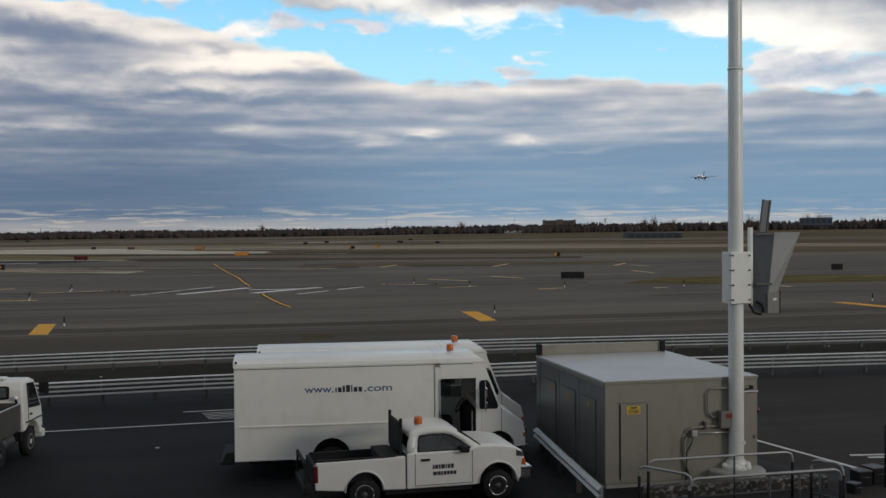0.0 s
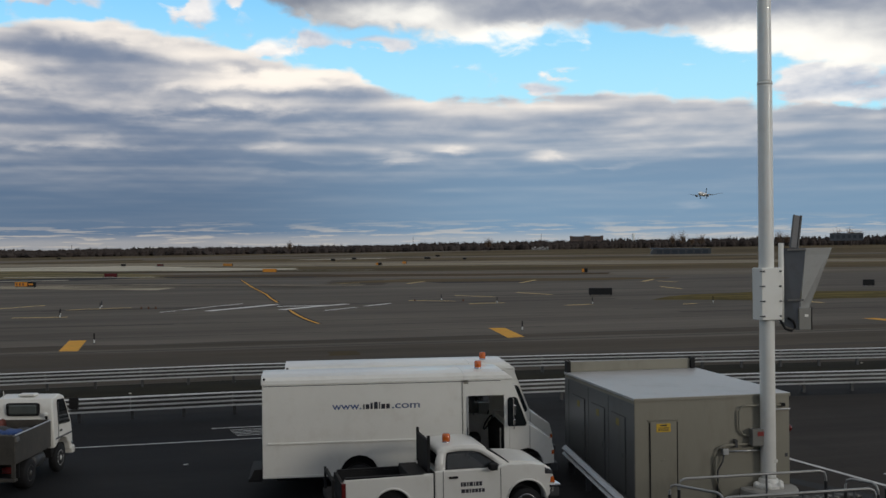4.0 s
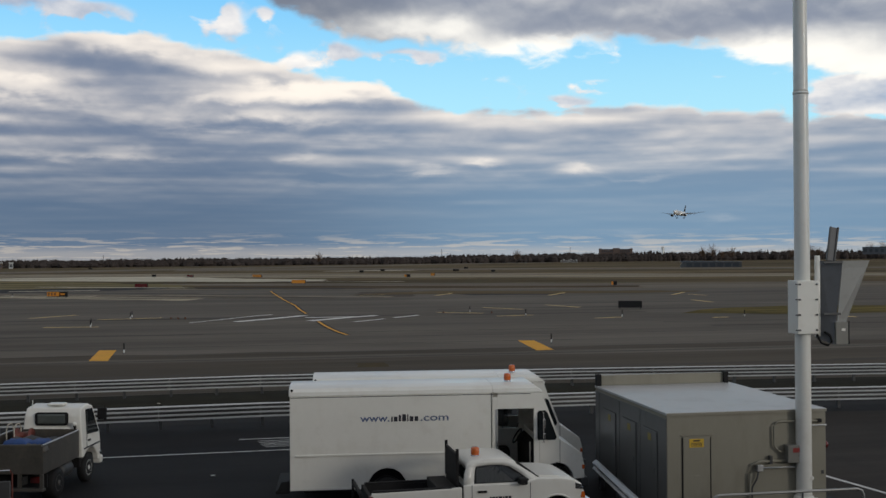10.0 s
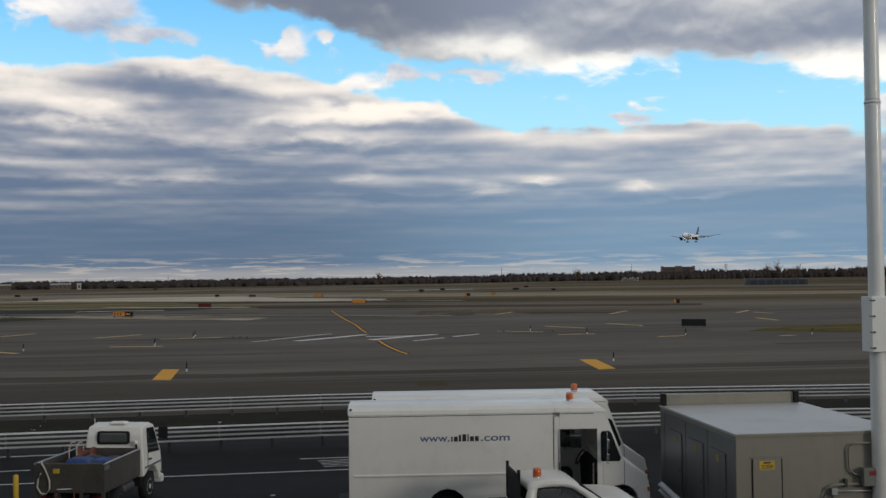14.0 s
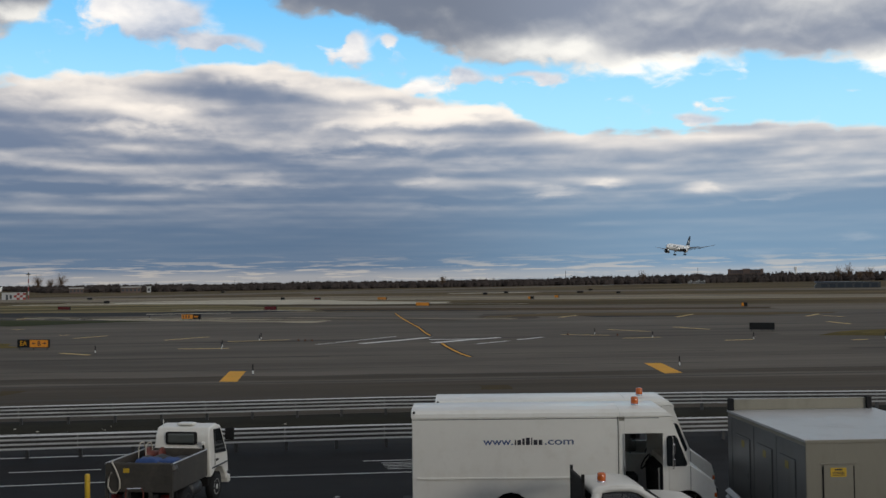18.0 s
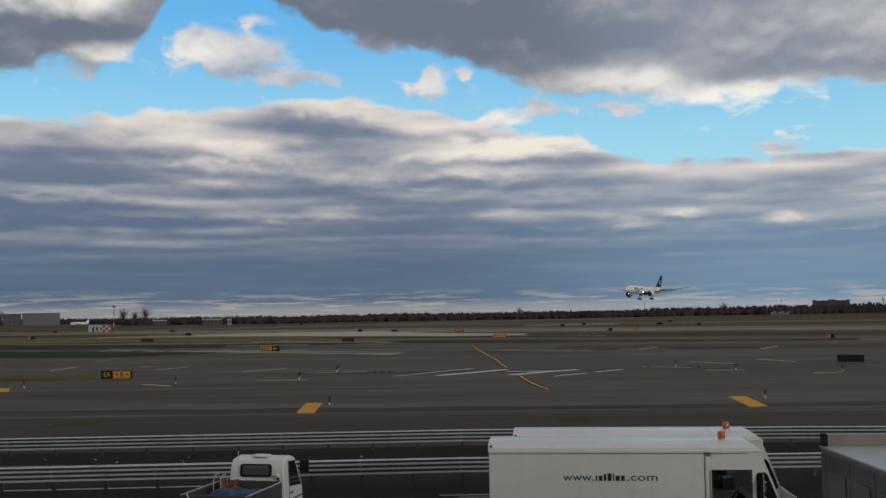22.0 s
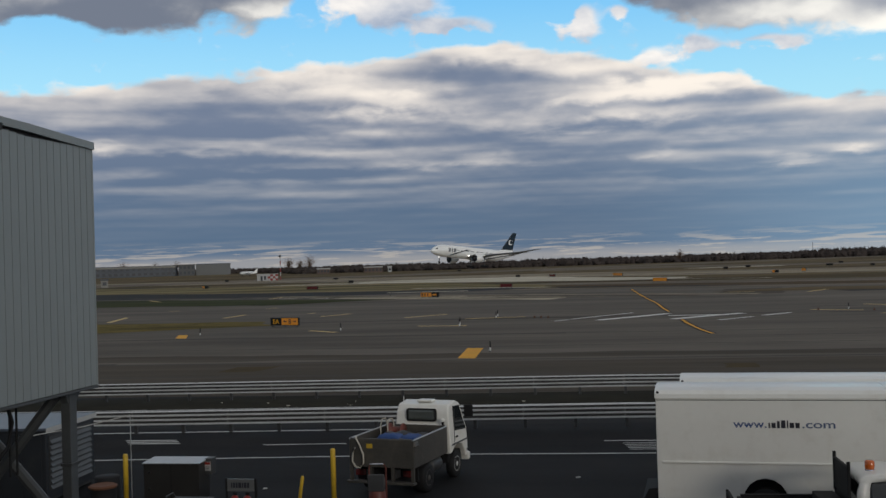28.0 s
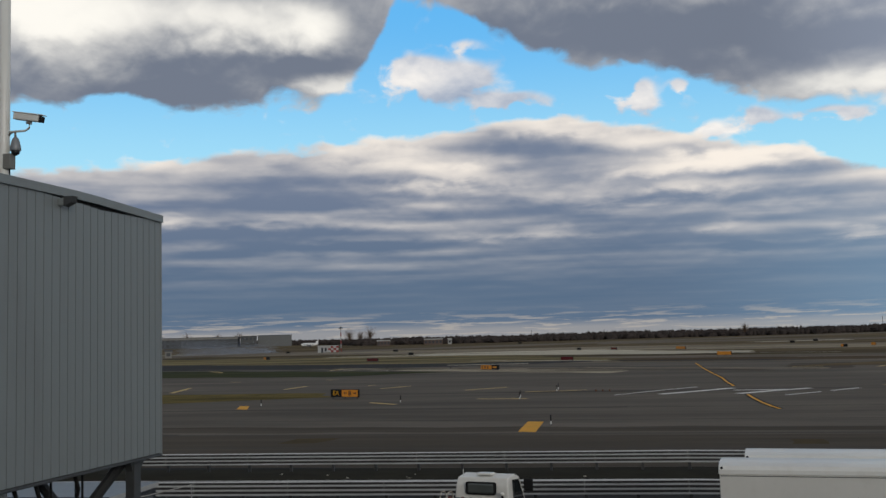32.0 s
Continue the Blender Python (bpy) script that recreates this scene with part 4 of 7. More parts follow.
def flatbed(m):
    # x: 0 is the right side, negative to the left; y forward
    ob = thing("flatbed_truck", "small white cab-over truck with a worn steel bed", "truck", m)
    W = 1.76
    part("tailboard", box(-W, 0, 0, 0.05, 0.78, 1.47, 0.01), BEDSTEEL, ob, "rust-stained steel tailboard")
    part("bed_side", box(-0.05, 0, 0.05, 2.28, 0.78, 1.47, 0.01), BEDSTEEL, ob)
    part("bed_side", box(-W, -W + 0.05, 0.05, 2.28, 0.78, 1.47, 0.01), BEDSTEEL, ob)
    part("bed_front", box(-W + 0.05, -0.05, 2.23, 2.28, 0.78, 1.5), BEDSTEEL, ob)
    part("bed_floor", box(-W + 0.05, -0.05, 0.05, 2.23, 0.78, 0.84), DARKSTEEL, ob)
    for x in (-W + 0.02, -0.02):
        part("bed_rail", tube([(x, 0, 1.475), (x, 2.28, 1.475)], 0.022, 8), STEEL, ob)
    part("bed_rail", tube([(-W, 0.025, 1.475), (0, 0.025, 1.475)], 0.022, 8), BEDSTEEL, ob)
    part("tail_lip", box(-W - 0.05, 0.03, -0.08, 0.1, 0.38, 0.44, 0.01), BEDSTEEL, ob)
    for x in (-W, -1.25, -0.62, -0.08):
        part("tail_post", box(x, x + 0.08, -0.01, 0.06, 0.44, 0.78), BEDSTEEL, ob)
    part("rear_panel", box(-W + 0.05, -0.05, 0.35, 0.40, 0.4, 0.78), INTERIOR, ob)
    part("tail_lamp", box(-0.45, -0.15, 0.30, 0.36, 0.5, 0.66, 0.02), DARKRED, ob)
    part("tail_lamp", box(-1.75, -1.45, 0.30, 0.36, 0.5, 0.66, 0.02), DARKRED, ob)
    part("yellow_plate", box(-1.28, -1.12, -0.006, 0.001, 1.25, 1.36), YELLOW, ob, "small yellow plate")
    part("chassis_rail", box(-1.35, -1.25, 0.1, 3.2, 0.5, 0.70), DARKSTEEL, ob)
    part("chassis_rail", box(-0.62, -0.52, 0.1, 3.2, 0.5, 0.70), DARKSTEEL, ob)
    part("fuel_tank", lathe([(0.2, 0), (0.22, 0.03), (0.22, 0.6), (0.2, 0.63)], "y", 16), DARKSTEEL, ob, m=pose(-0.3, 1.5, 0.55), smooth=True)
    # cab
    own = bmesh.new()
    sec = [(2.36, 0.0), (2.34, 1.0), (2.40, 1.80), (2.50, 2.02), (3.0, 2.08), (3.30, 1.98), (3.62, 1.25), (3.66, 0.9), (3.66, 0.48), (3.48, 0.48), (3.42, 0.66), (3.24, 0.85), (2.95, 0.92), (2.66, 0.85), (2.48, 0.74)]
    sec = [(2.36, 0.72)] + sec[1:]
    L, R = [], []
    for y, z in sec:
        k = 0.0 if z < 1.2 else 0.11 * (z - 1.2)
        L.append(own.verts.new((-1.58 + k, y, z))), R.append(own.verts.new((0.06 - k, y, z)))
    own.faces.new(L), own.faces.new(R[::-1])
    for i in range(len(sec)):
        j = (i + 1) % len(sec)
        own.faces.new((L[i], L[j], R[j], R[i]))
    bmesh.ops.recalc_face_normals(own, faces=own.faces)
    bmesh.ops.bevel(own, geom=own.edges[:], offset=0.04, segments=3, affect="EDGES", profile=0.5)
    part("cab", own, WHITE, ob, "white pressed-steel cab")
    part("cab_underside", box(-1.45, -0.08, 2.5, 3.5, 0.45, 0.70, 0.02), BLACK, ob)
    part("rear_window_seal", box(-1.20, -0.33, 2.335, 2.40, 1.58, 1.92, 0.06), BLACK, ob)
    part("rear_window", box(-1.16, -0.37, 2.325, 2.41, 1.61, 1.89, 0.05), REARGLASS, ob, "grey-green rear window")
    for i in range(9):
        part("pressing", box(-1.36 + i * 0.14, -1.27 + i * 0.14, 2.325, 2.40, 1.42, 1.50, 0.02), WHITE, ob)
    b = bmesh.new()
    pts = [(2.72, 1.30), (3.50, 1.24), (3.22, 1.92), (2.76, 1.95)]
    lo = [b.verts.new((0.072 - (0.11 * (z - 1.2) if z > 1.2 else 0), y, z)) for y, z in pts]
    hi = [b.verts.new((0.02 - (0.11 * (z - 1.2) if z > 1.2 else 0), y, z)) for y, z in pts]
    b.faces.new(lo), b.faces.new(hi[::-1])
    for i in range(4):
        j = (i + 1) % 4
        b.faces.new((lo[i], lo[j], hi[j], hi[i]))
    bmesh.ops.recalc_face_normals(b, faces=b.faces)
    part("door_window", b, GLASS, ob, "dark door window")
    part("door_seam", box(0.055, 0.066, 2.66, 2.672, 0.7, 1.9), DARKSTEEL, ob)
    part("door_handle", box(0.055, 0.085, 2.74, 2.88, 1.10, 1.15, 0.008), BLACK, ob)
    part("side_trim", box(0.05, 0.075, 2.45, 3.62, 0.93, 0.97, 0.006), DARKSTEEL, ob)
    part("windscreen", prism([(3.34, 1.92), (3.60, 1.32), (3.63, 1.33), (3.37, 1.94)], -1.42, -0.1, "x"), GLASS, ob)
    part("front_bumper", box(-1.62, 0.10, 3.55, 3.74, 0.36, 0.58, 0.04), WHITE, ob)
    part("front_signal", box(0.03, 0.085, 3.54, 3.64, 0.63, 0.69, 0.01), CHROME, ob)
    part("roof_vent", box(-1.0, -0.55, 2.6, 2.9, 2.06, 2.12, 0.03), WHITE, ob)
    part("aerial", tube([(-1.35, 2.55, 2.0), (-1.35, 2.55, 2.22)], 0.01, 6), WHITE, ob)
    for x, s in ((0.10, 1), (-1.60, -1)):
        arm = part("mirror_arm", tube([(x - 0.1 * s, 3.3, 1.95), (x + 0.16 * s, 3.42, 1.95), (x + 0.16 * s, 3.42, 1.55)], 0.012, 6), BLACK, ob)
        part("mirror", box(x + 0.06 * s - 0.10, x + 0.06 * s + 0.16, 3.40, 3.46, 1.58, 1.90, 0.02), BLACK, arm, "black wing mirror")
    part("snorkel", tube([(-0.12, 2.30, 1.30), (-0.12, 2.30, 1.52), (-0.12, 2.27, 1.60)], 0.035, 8), BLACK, ob)
    part("snorkel_cap", lathe([(0.055, 0), (0.06, 0.05), (0.03, 0.08)], "z", 12), WHITE, ob, m=pose(-0.12, 2.27, 1.60))
    for y, wd in ((1.02, 0.34), (2.95, 0.2)):
        wheel(ob, -0.10 if wd < 0.3 else -0.2, y, 0.37, wd, "x", LINEW if wd < 0.3 else BEDSTEEL, 1)
        wheel(ob, -1.42 if wd < 0.3 else -W + 0.2, y, 0.37, wd, "x", STEEL, -1)
    part("mudguard", box(-0.42, -0.02, 0.62, 1.42, 0.76, 0.79, 0.01), BLACK, ob)
    return ob


TRUCK_M = pose(-5.17, 26.05, 0.008, 0, 0, -12)
flatbed(TRUCK_M)
loop = [(-1.60, 0.1, 1.53), (-1.56, -0.03, 1.50), (-1.45, -0.05, 1.33), (-1.35, -0.05, 1.08), (-1.35, -0.05, 0.88), (-1.44, -0.05, 0.76), (-1.57, -0.05, 0.78), (-1.66, -0.05, 0.92), (-1.64, -0.05, 1.12), (-1.57, -0.05, 1.26)]
solid("hose", tube(loop, 0.022, 8), ROPE, "pale hose hung in a loop over the tailboard", "hose", TRUCK_M, smooth=True)


def hose_reel():
    ob = thing("hose_reel", "rusty red hose reel in a pale tube frame", "hose reel", TRUCK_M @ pose(-1.38, 1.75, 0.84))
    part("base_frame", box(-0.25, 0.25, -0.2, 0.2, 0.0, 0.06), DARKSTEEL, ob)
    part("drum", lathe([(0.22, -0.2), (0.22, -0.17), (0.12, -0.16), (0.14, 0.16), (0.22, 0.17), (0.22, 0.2)], "x", 18), REELRED, ob, m=pose(0.15, 0, 0.55), smooth=True)
    for x in (-0.22, -0.02):
        part("guard_tube", tube([(x, -0.2, 0.06), (x, -0.2, 0.75), (x, -0.1, 0.88), (x, 0.1, 0.88), (x, 0.2, 0.75), (x, 0.2, 0.06)], 0.016, 8), ROPE, ob, smooth=True)
    part("motor", box(-0.25, 0.1, -0.15, 0.15, 0.06, 0.3, 0.03), BLACK, ob)


hose_reel()


def heap(name, n, size, material, label, category, m, seed):
    rnd = random.Random(seed)
    own = bmesh.new()
    bmesh.ops.create_grid(own, x_segments=n, y_segments=n, size=1.0)
    for v in own.verts:
        r = max(abs(v.co.x), abs(v.co.y))
        h = max(0.0, 1 - r ** 6) * (0.62 + 0.2 * noise.noise(Vector((v.co.x * 2.1, v.co.y * 2.1, seed))))
        v.co = Vector((v.co.x * size[0], v.co.y * size[1], 0.02 + max(0, h) * size[2] + rnd.uniform(0, 0.02)))
    g = bmesh.ops.extrude_face_region(own, geom=own.faces[:])
    for v in [q for q in g["geom"] if isinstance(q, bmesh.types.BMVert)]:
        v.co.z = 0
    bmesh.ops.recalc_face_normals(own, faces=own.faces)
    return solid(name, own, material, label, category, m, smooth=True)


heap("cover_sheet", 16, (0.81, 1.06, 0.86), UNITDARK, "dark grey sheet covering the load in the truck bed", "sheet", TRUCK_M @ pose(-0.88, 1.14, 0.84), 11)
heap("tarpaulin", 14, (0.30, 0.20, 0.15), BLUE, "crumpled blue tarpaulin lying in the truck bed", "tarpaulin", TRUCK_M @ pose(-0.95, 0.75, 1.38), 3)
heap("tarpaulin", 9, (0.22, 0.24, 0.12), BLUE, "small blue bundle lying in the truck bed", "tarpaulin", TRUCK_M @ pose(-0.46, 0.95, 1.36), 5)
heap("sack", 8, (0.16, 0.13, 0.22), BEDSTEEL, "brown lump on the corner of the tailboard", "sack", TRUCK_M @ pose(-0.12, 0.15, 1.30), 8)


def hand_washer():
    ob = thing("pressure_washer", "grimy red wheeled pressure washer standing behind the truck", "washer", pose(-5.80, 24.75, 0.008, 0, 0, 5))
    part("tank", lathe([(0.12, 0), (0.19, 0.05), (0.21, 0.2), (0.19, 0.42), (0.1, 0.5)], "z", 18), REELRED, ob, m=pose(0, 0, 0.12), smooth=True)
    part("engine", box(-0.18, 0.18, -0.15, 0.15, 0.60, 0.86, 0.05), DARKSTEEL, ob)
    part("panel", box(-0.2, 0.2, -0.19, -0.15, 0.55, 0.95, 0.02), DARKSTEEL, ob)
    for x in (-0.2, 0.2):
        part("frame_tube", tube([(x, 0.1, 0.1), (x, 0.1, 1.05), (x * 0.8, 0.02, 1.15)], 0.018, 8), REELRED, ob)
        part("wheel", lathe([(0.03, -0.04), (0.12, -0.04), (0.14, 0), (0.12, 0.04), (0.03, 0.04)], "x", 16), BLACK, ob, m=pose(x * 1.25, 0.1, 0.14))
    part("handle", tube([(-0.16, 0.02, 1.15), (0.16, 0.02, 1.15)], 0.018, 8), CHROME, ob)


hand_washer()


# ---- equipment enclosure ----
def enclosure():
    ob = thing("equipment_enclosure", "tan steel equipment enclosure with a grey roof and warning signs", "enclosure", pose(8.92, 21.55, 0.008, 0, 0, -0.7))
    x0, x1, y1, h = -0.10, 3.68, 5.15, 2.42
    part("body", box(x0, x1, 0, y1, 0.10, h - 0.02, 0.012), BOXTAN, ob)
    part("plinth", box(x0 + 0.04, x1 - 0.04, 0.04, y1 - 0.04, 0.0, 0.11), CONCRETE, ob)
    # thin sheet over the tan body, coloured darker for the side's shade
    part("shaded_side", box(x0 - 0.012, x0 + 0.002, 0.012, y1 - 0.012, 0.12, h - 0.10), ENCLSIDE, ob, "side wall, its tan darkened to a shaded grey")
    part("roof", prism([(x0 - 0.025, h - 0.02), (x1 + 0.02, h - 0.02), (x1 + 0.02, h + 0.04), (x0 - 0.025, h + 0.04)], -0.02, y1 + 0.02, "y", bevel=0.012), ROOFGREY, ob, "grey sheet roof")
    part("alarm_lamp", lathe([(0.07, 0), (0.09, 0.05), (0.05, 0.10)], "x", 14), DARKRED, ob, "red alarm lamp", m=pose(x1, 0.10, 1.62), smooth=True)
    part("roof_drip", box(x0 - 0.02, x1 + 0.015, -0.027, -0.021, h - 0.03, h + 0.03, 0.002), BOXTAN, ob)
    part("back_parapet", box(x0 + 0.10, x1 - 0.2, y1 - 0.12, y1 - 0.04, h + 0.04, h + 0.31, 0.01), BOXTAN, ob)
    for x in (x0 - 0.02, x1 - 0.2):
        part("parapet_end", box(x, x + 0.12, y1 - 0.2, y1 - 0.02, h + 0.04, h + 0.34), BLACK, ob, "black parapet end")
    d = part("front_door", box(0.27, 0.90, -0.018, 0.001, 0.16, 1.93, 0.006), BOXTAN, ob, "tan access door")
    for x in (0.245, 0.905):
        part("door_gap", box(x, x + 0.018, -0.020, 0.001, 0.20, 1.90), BLACK, d)
    part("door_head", box(0.20, 0.97, -0.03, 0.001, 1.94, 1.965, 0.004), BOXTAN, d)
    part("door_latch", box(0.52, 0.64, -0.03, -0.016, 1.02, 1.06, 0.004), BOXTAN, d)
    s = part("warning_sign", box(0.41, 0.75, -0.024, -0.017, 1.68, 1.87, 0.004), YELLOW, d, "yellow warning sign with plain dark bars")
    part("sign_bar", box(0.50, 0.66, -0.027, -0.024, 1.815, 1.845), TEXTBLACK, s)
    for i in range(3):
        part("sign_bar", box(0.45, 0.71, -0.027, -0.024, 1.71 + i * 0.03, 1.722 + i * 0.03), TEXTBLACK, s)
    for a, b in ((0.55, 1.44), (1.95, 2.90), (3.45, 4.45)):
        sd = part("side_door", box(x0 - 0.035, x0 - 0.010, a, b, 0.2, 1.94, 0.006), ENCLSIDE, ob, "side door in the shaded grey tone")
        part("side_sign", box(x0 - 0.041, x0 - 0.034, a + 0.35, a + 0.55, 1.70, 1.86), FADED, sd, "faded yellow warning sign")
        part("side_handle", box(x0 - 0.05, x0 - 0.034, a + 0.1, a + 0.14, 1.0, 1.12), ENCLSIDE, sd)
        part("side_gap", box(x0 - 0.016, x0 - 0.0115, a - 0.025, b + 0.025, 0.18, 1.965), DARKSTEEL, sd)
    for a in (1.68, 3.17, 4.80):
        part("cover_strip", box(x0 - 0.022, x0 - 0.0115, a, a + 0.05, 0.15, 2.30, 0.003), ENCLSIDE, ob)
    # conduits and boxes on the front
    jb = part("junction_box", box(2.66, 3.05, -0.20, 0.001, 1.29, 1.68, 0.01), SIDEGREY, ob, "grey junction box with a red label")
    part("red_label", box(2.78, 2.98, -0.206, -0.2, 1.52, 1.62), REDPAINT, jb)
    part("conduit", tube([(2.66, -0.06, 1.50), (2.50, -0.06, 1.54), (2.40, -0.06, 1.66), (2.39, -0.06, 2.08), (2.44, -0.06, 2.17), (2.56, -0.06, 2.20), (3.52, -0.06, 2.19)], 0.022, 8), BOXTAN, ob, smooth=True)
    part("conduit", tube([(2.66, -0.06, 1.32), (2.05, -0.06, 1.32), (1.88, -0.06, 1.25), (1.81, -0.06, 1.05), (1.81, -0.06, 0.55), (1.98, -0.06, 0.12)], 0.03, 8), BOXTAN, ob, smooth=True)
    part("conduit", tube([(2.05, -0.07, 1.18), (3.05, -0.07, 1.17)], 0.02, 8), STEEL, ob, smooth=True)
    part("conduit", tube([(2.02, -0.07, 1.14), (1.98, -0.07, 0.95), (1.86, -0.07, 0.75), (1.84, -0.07, 0.12)], 0.022, 8), DARKSTEEL, ob, smooth=True)
    part("conduit_body", box(1.97, 2.11, -0.12, -0.02, 1.11, 1.25, 0.01), STEEL, ob)
    part("conduit_clip", box(2.28, 2.34, -0.1, 0.001, 1.26, 1.44), DARKSTEEL, ob)
    part("conduit", tube([(3.2, -0.05, 2.09), (3.67, -0.05, 2.09)], 0.018, 8), STEEL, ob)
    part("side_fixture", box(3.44, 3.54, -0.09, 0.001, 2.15, 2.23, 0.01), BLACK, ob)
    part("alarm_conduit", tube([(x1 + 0.03, 0.10, 1.54), (x1 + 0.03, 0.10, 0.1)], 0.015, 8), STEEL, ob)
    part("keyhole_plate", box(3.56, 3.62, -0.012, 0.001, 0.98, 1.06), DARKSTEEL, ob)


enclosure()

# crash rail that runs past the enclosure towards the apron
for k, (a, b, z) in enumerate((((8.45, 25.6), (7.75, 19.2), 0.62),)):
    ob = thing("crash_rail", "low galvanised crash rail beside the enclosure", "guardrail", pose(0, 0, 0.008))
    L = (Vector((*b, 0)) - Vector((*a, 0))).length
    turn = math.degrees(math.atan2(b[1] - a[1], b[0] - a[0]))
    part("beam", prism([(0.04, 0.42), (-0.04, 0.47), (0.02, 0.52), (0.02, 0.56), (-0.04, 0.61), (0.04, 0.68), (0.08, 0.68), (0.08, 0.42)], 0, L, "x"), STEEL, ob, m=pose(*a, 0, 0, 0, turn))
    for i in range(4):
        part("post", box(0.3 + i * 1.9, 0.42 + i * 1.9, 0.08, 0.2, 0, 0.6), DARKSTEEL, ob, m=pose(*a, 0, 0, 0, turn))


# ---- mast with its antenna ----
def mast():
    ob = thing("light_mast", "tall white tubular mast on a round concrete base", "mast", pose(12.0, 21.40, 0.008))
    part("footing", lathe([(0.66, 0), (0.66, 0.30), (0.62, 0.34), (0.01, 0.34)], "z", 32), CONCRETE, ob, "round concrete footing")
    part("base_collar", lathe([(0.34, 0.34), (0.34, 0.40), (0.24, 0.44), (0.22, 0.52), (0.18, 0.54)], "z", 20), WHITE, ob)
    for i in range(6):
        a = i * math.pi / 3
        part("anchor_cover", lathe([(0.075, 0.34), (0.078, 0.42), (0.04, 0.47)], "z", 10), WHITE, ob, m=pose(0.29 * math.cos(a), 0.31 * math.sin(a), 0), smooth=True)
    part("shaft", lathe([(0.175, 0.5), (0.175, 0.6), (0.172, 4.0), (0.166, 9.50), (0.165, 9.55)], "z", 28), WHITE, ob, smooth=True)
    part("joint_band", lathe([(0.173, 9.55), (0.173, 9.61)], "z", 28), WHITE, ob, smooth=True)
    part("upper_shaft", lathe([(0.158, 9.602), (0.158, 9.66), (0.148, 14.0), (0.14, 17.9), (0.14, 18.0)], "z", 28), WHITE, ob, smooth=True)
    part("hand_hole", lathe([(0.05, 0), (0.05, 0.02)], "y", 14), WHITE, ob, m=pose(0.1, -0.175, 0.95))
    # clamp box round the shaft
    c = part("clamp_box", box(-0.25, 0.26, -0.24, 0.20, 4.17, 5.36, 0.015), WHITE, ob, "white clamp box")
    for x in (-0.20, 0.21):
        for i in range(4):
            part("bolt", lathe([(0.022, 0), (0.022, -0.03)], "y", 8), DARKSTEEL, c, m=pose(x, -0.24, 4.26 + i * 0.34))
    for i in range(4):
        part("bolt_bar", box(-0.30, -0.20, -0.26, -0.24, 4.25 + i * 0.34, 4.275 + i * 0.34), DARKSTEEL, c)


mast()


def antenna():
    ob = thing("reflector_antenna", "grey folded-sheet reflector antenna clamped to the mast", "antenna", pose(12.0, 21.40, 0.008))
    part("mount_pipe", tube([(0.37, 0, 4.1), (0.37, 0, 5.92)], 0.06, 14), WHITE, ob, smooth=True)

    def plate(name, pts, material, t=0.02):
        b = bmesh.new()
        lo, hi = [b.verts.new(p) for p in pts], [b.verts.new((p[0], p[1] + t, p[2])) for p in pts]
        b.faces.new(lo), b.faces.new(hi[::-1])
        for i in range(len(pts)):
            j = (i + 1) % len(pts)
            b.faces.new((lo[i], lo[j], hi[j], hi[i]))
        bmesh.ops.recalc_face_normals(b, faces=b.faces)
        return part(name, b, material, ob)

    plate("side_plate", [(0.50, 0.10, 5.80), (0.92, -0.12, 5.80), (0.68, -0.12, 3.92), (0.38, 0.10, 4.05)], ANTGREY)
    plate("reflector_plate", [(0.925, -0.12, 5.80), (1.80, 0.22, 5.80), (1.20, 0.22, 4.40), (0.78, -0.12, 4.40)], REFLECT)
    f = part("feed_box", box(0.72, 1.03, -0.16, 0.16, 3.92, 4.42, 0.012), SIDEGREY, ob, "grey feed box with a white label")
    part("feed_edge", box(1.03, 1.045, -0.17, -0.15, 3.92, 4.44), BLACK, f)
    part("feed_label", box(0.86, 0.95, -0.166, -0.16, 4.22, 4.28), WHITE, f)
    for a, b in (((0.44, 5.74), (0.92, 5.78)), ((0.44, 4.58), (0.86, 4.48))):
        part("bracket", box(a[0], b[0], -0.14, -0.10, a[1], a[1] + 0.05, 0.006), DARKSTEEL, ob)
    m = pose(0.68, 0.0, 5.80, 0, 7.5, 0)
    part("director_bar", box(-0.09, 0.10, -0.03, 0.03, 0, 0.76, 0.008), ANTGREY, ob, m=m)
    part("director_edge", box(0.075, 0.11, -0.05, -0.02, 0, 0.77), DARKSTEEL, ob, m=m)
    part("director_edge", box(-0.10, -0.08, -0.05, -0.02, 0, 0.77), DARKSTEEL, ob, m=m)
    part("cable", tube([(0.30, -0.05, 4.17), (0.40, -0.1, 3.95), (0.56, -0.1, 3.90), (0.66, -0.1, 3.98), (0.62, -0.08, 4.12), (0.5, -0.05, 4.2)], 0.028, 8), BLACK, ob, smooth=True)


antenna()


# ---- hand rails beside the mast ----
def rail_frame(x0, x1, y, h, mids, m=None):
    ob = thing("hand_rail", "bent galvanised tube hand rail beside the mast", "hand rail", m or pose(0, 0, 0.008), "hand rails")
    r = 0.028
    top = [(x0, y, 0), (x0, y, h - 0.14), (x0 + 0.04, y, h - 0.04), (x0 + 0.14, y, h), (x1 - 0.14, y, h), (x1 - 0.04, y, h - 0.04), (x1, y, h - 0.14), (x1, y, 0)]
    part("top_rail", tube(top, r, 10), TUBESTEEL, ob, smooth=True)
    part("lower_rail", tube([(x0, y, 0.22), (x1, y, 0.22)], r * 0.7, 8), DARKSTEEL, ob, smooth=True)
    for x in (x0, x1):
        part("post_sleeve", tube([(x, y, 0), (x, y, h - 0.22)], r * 1.2, 10), BLACK, ob, "black lower post", smooth=True)
    for x in mids:
        part("baluster", tube([(x, y, 0), (x, y, h)], r * 0.8, 8), DARKSTEEL, ob, smooth=True)
    return ob


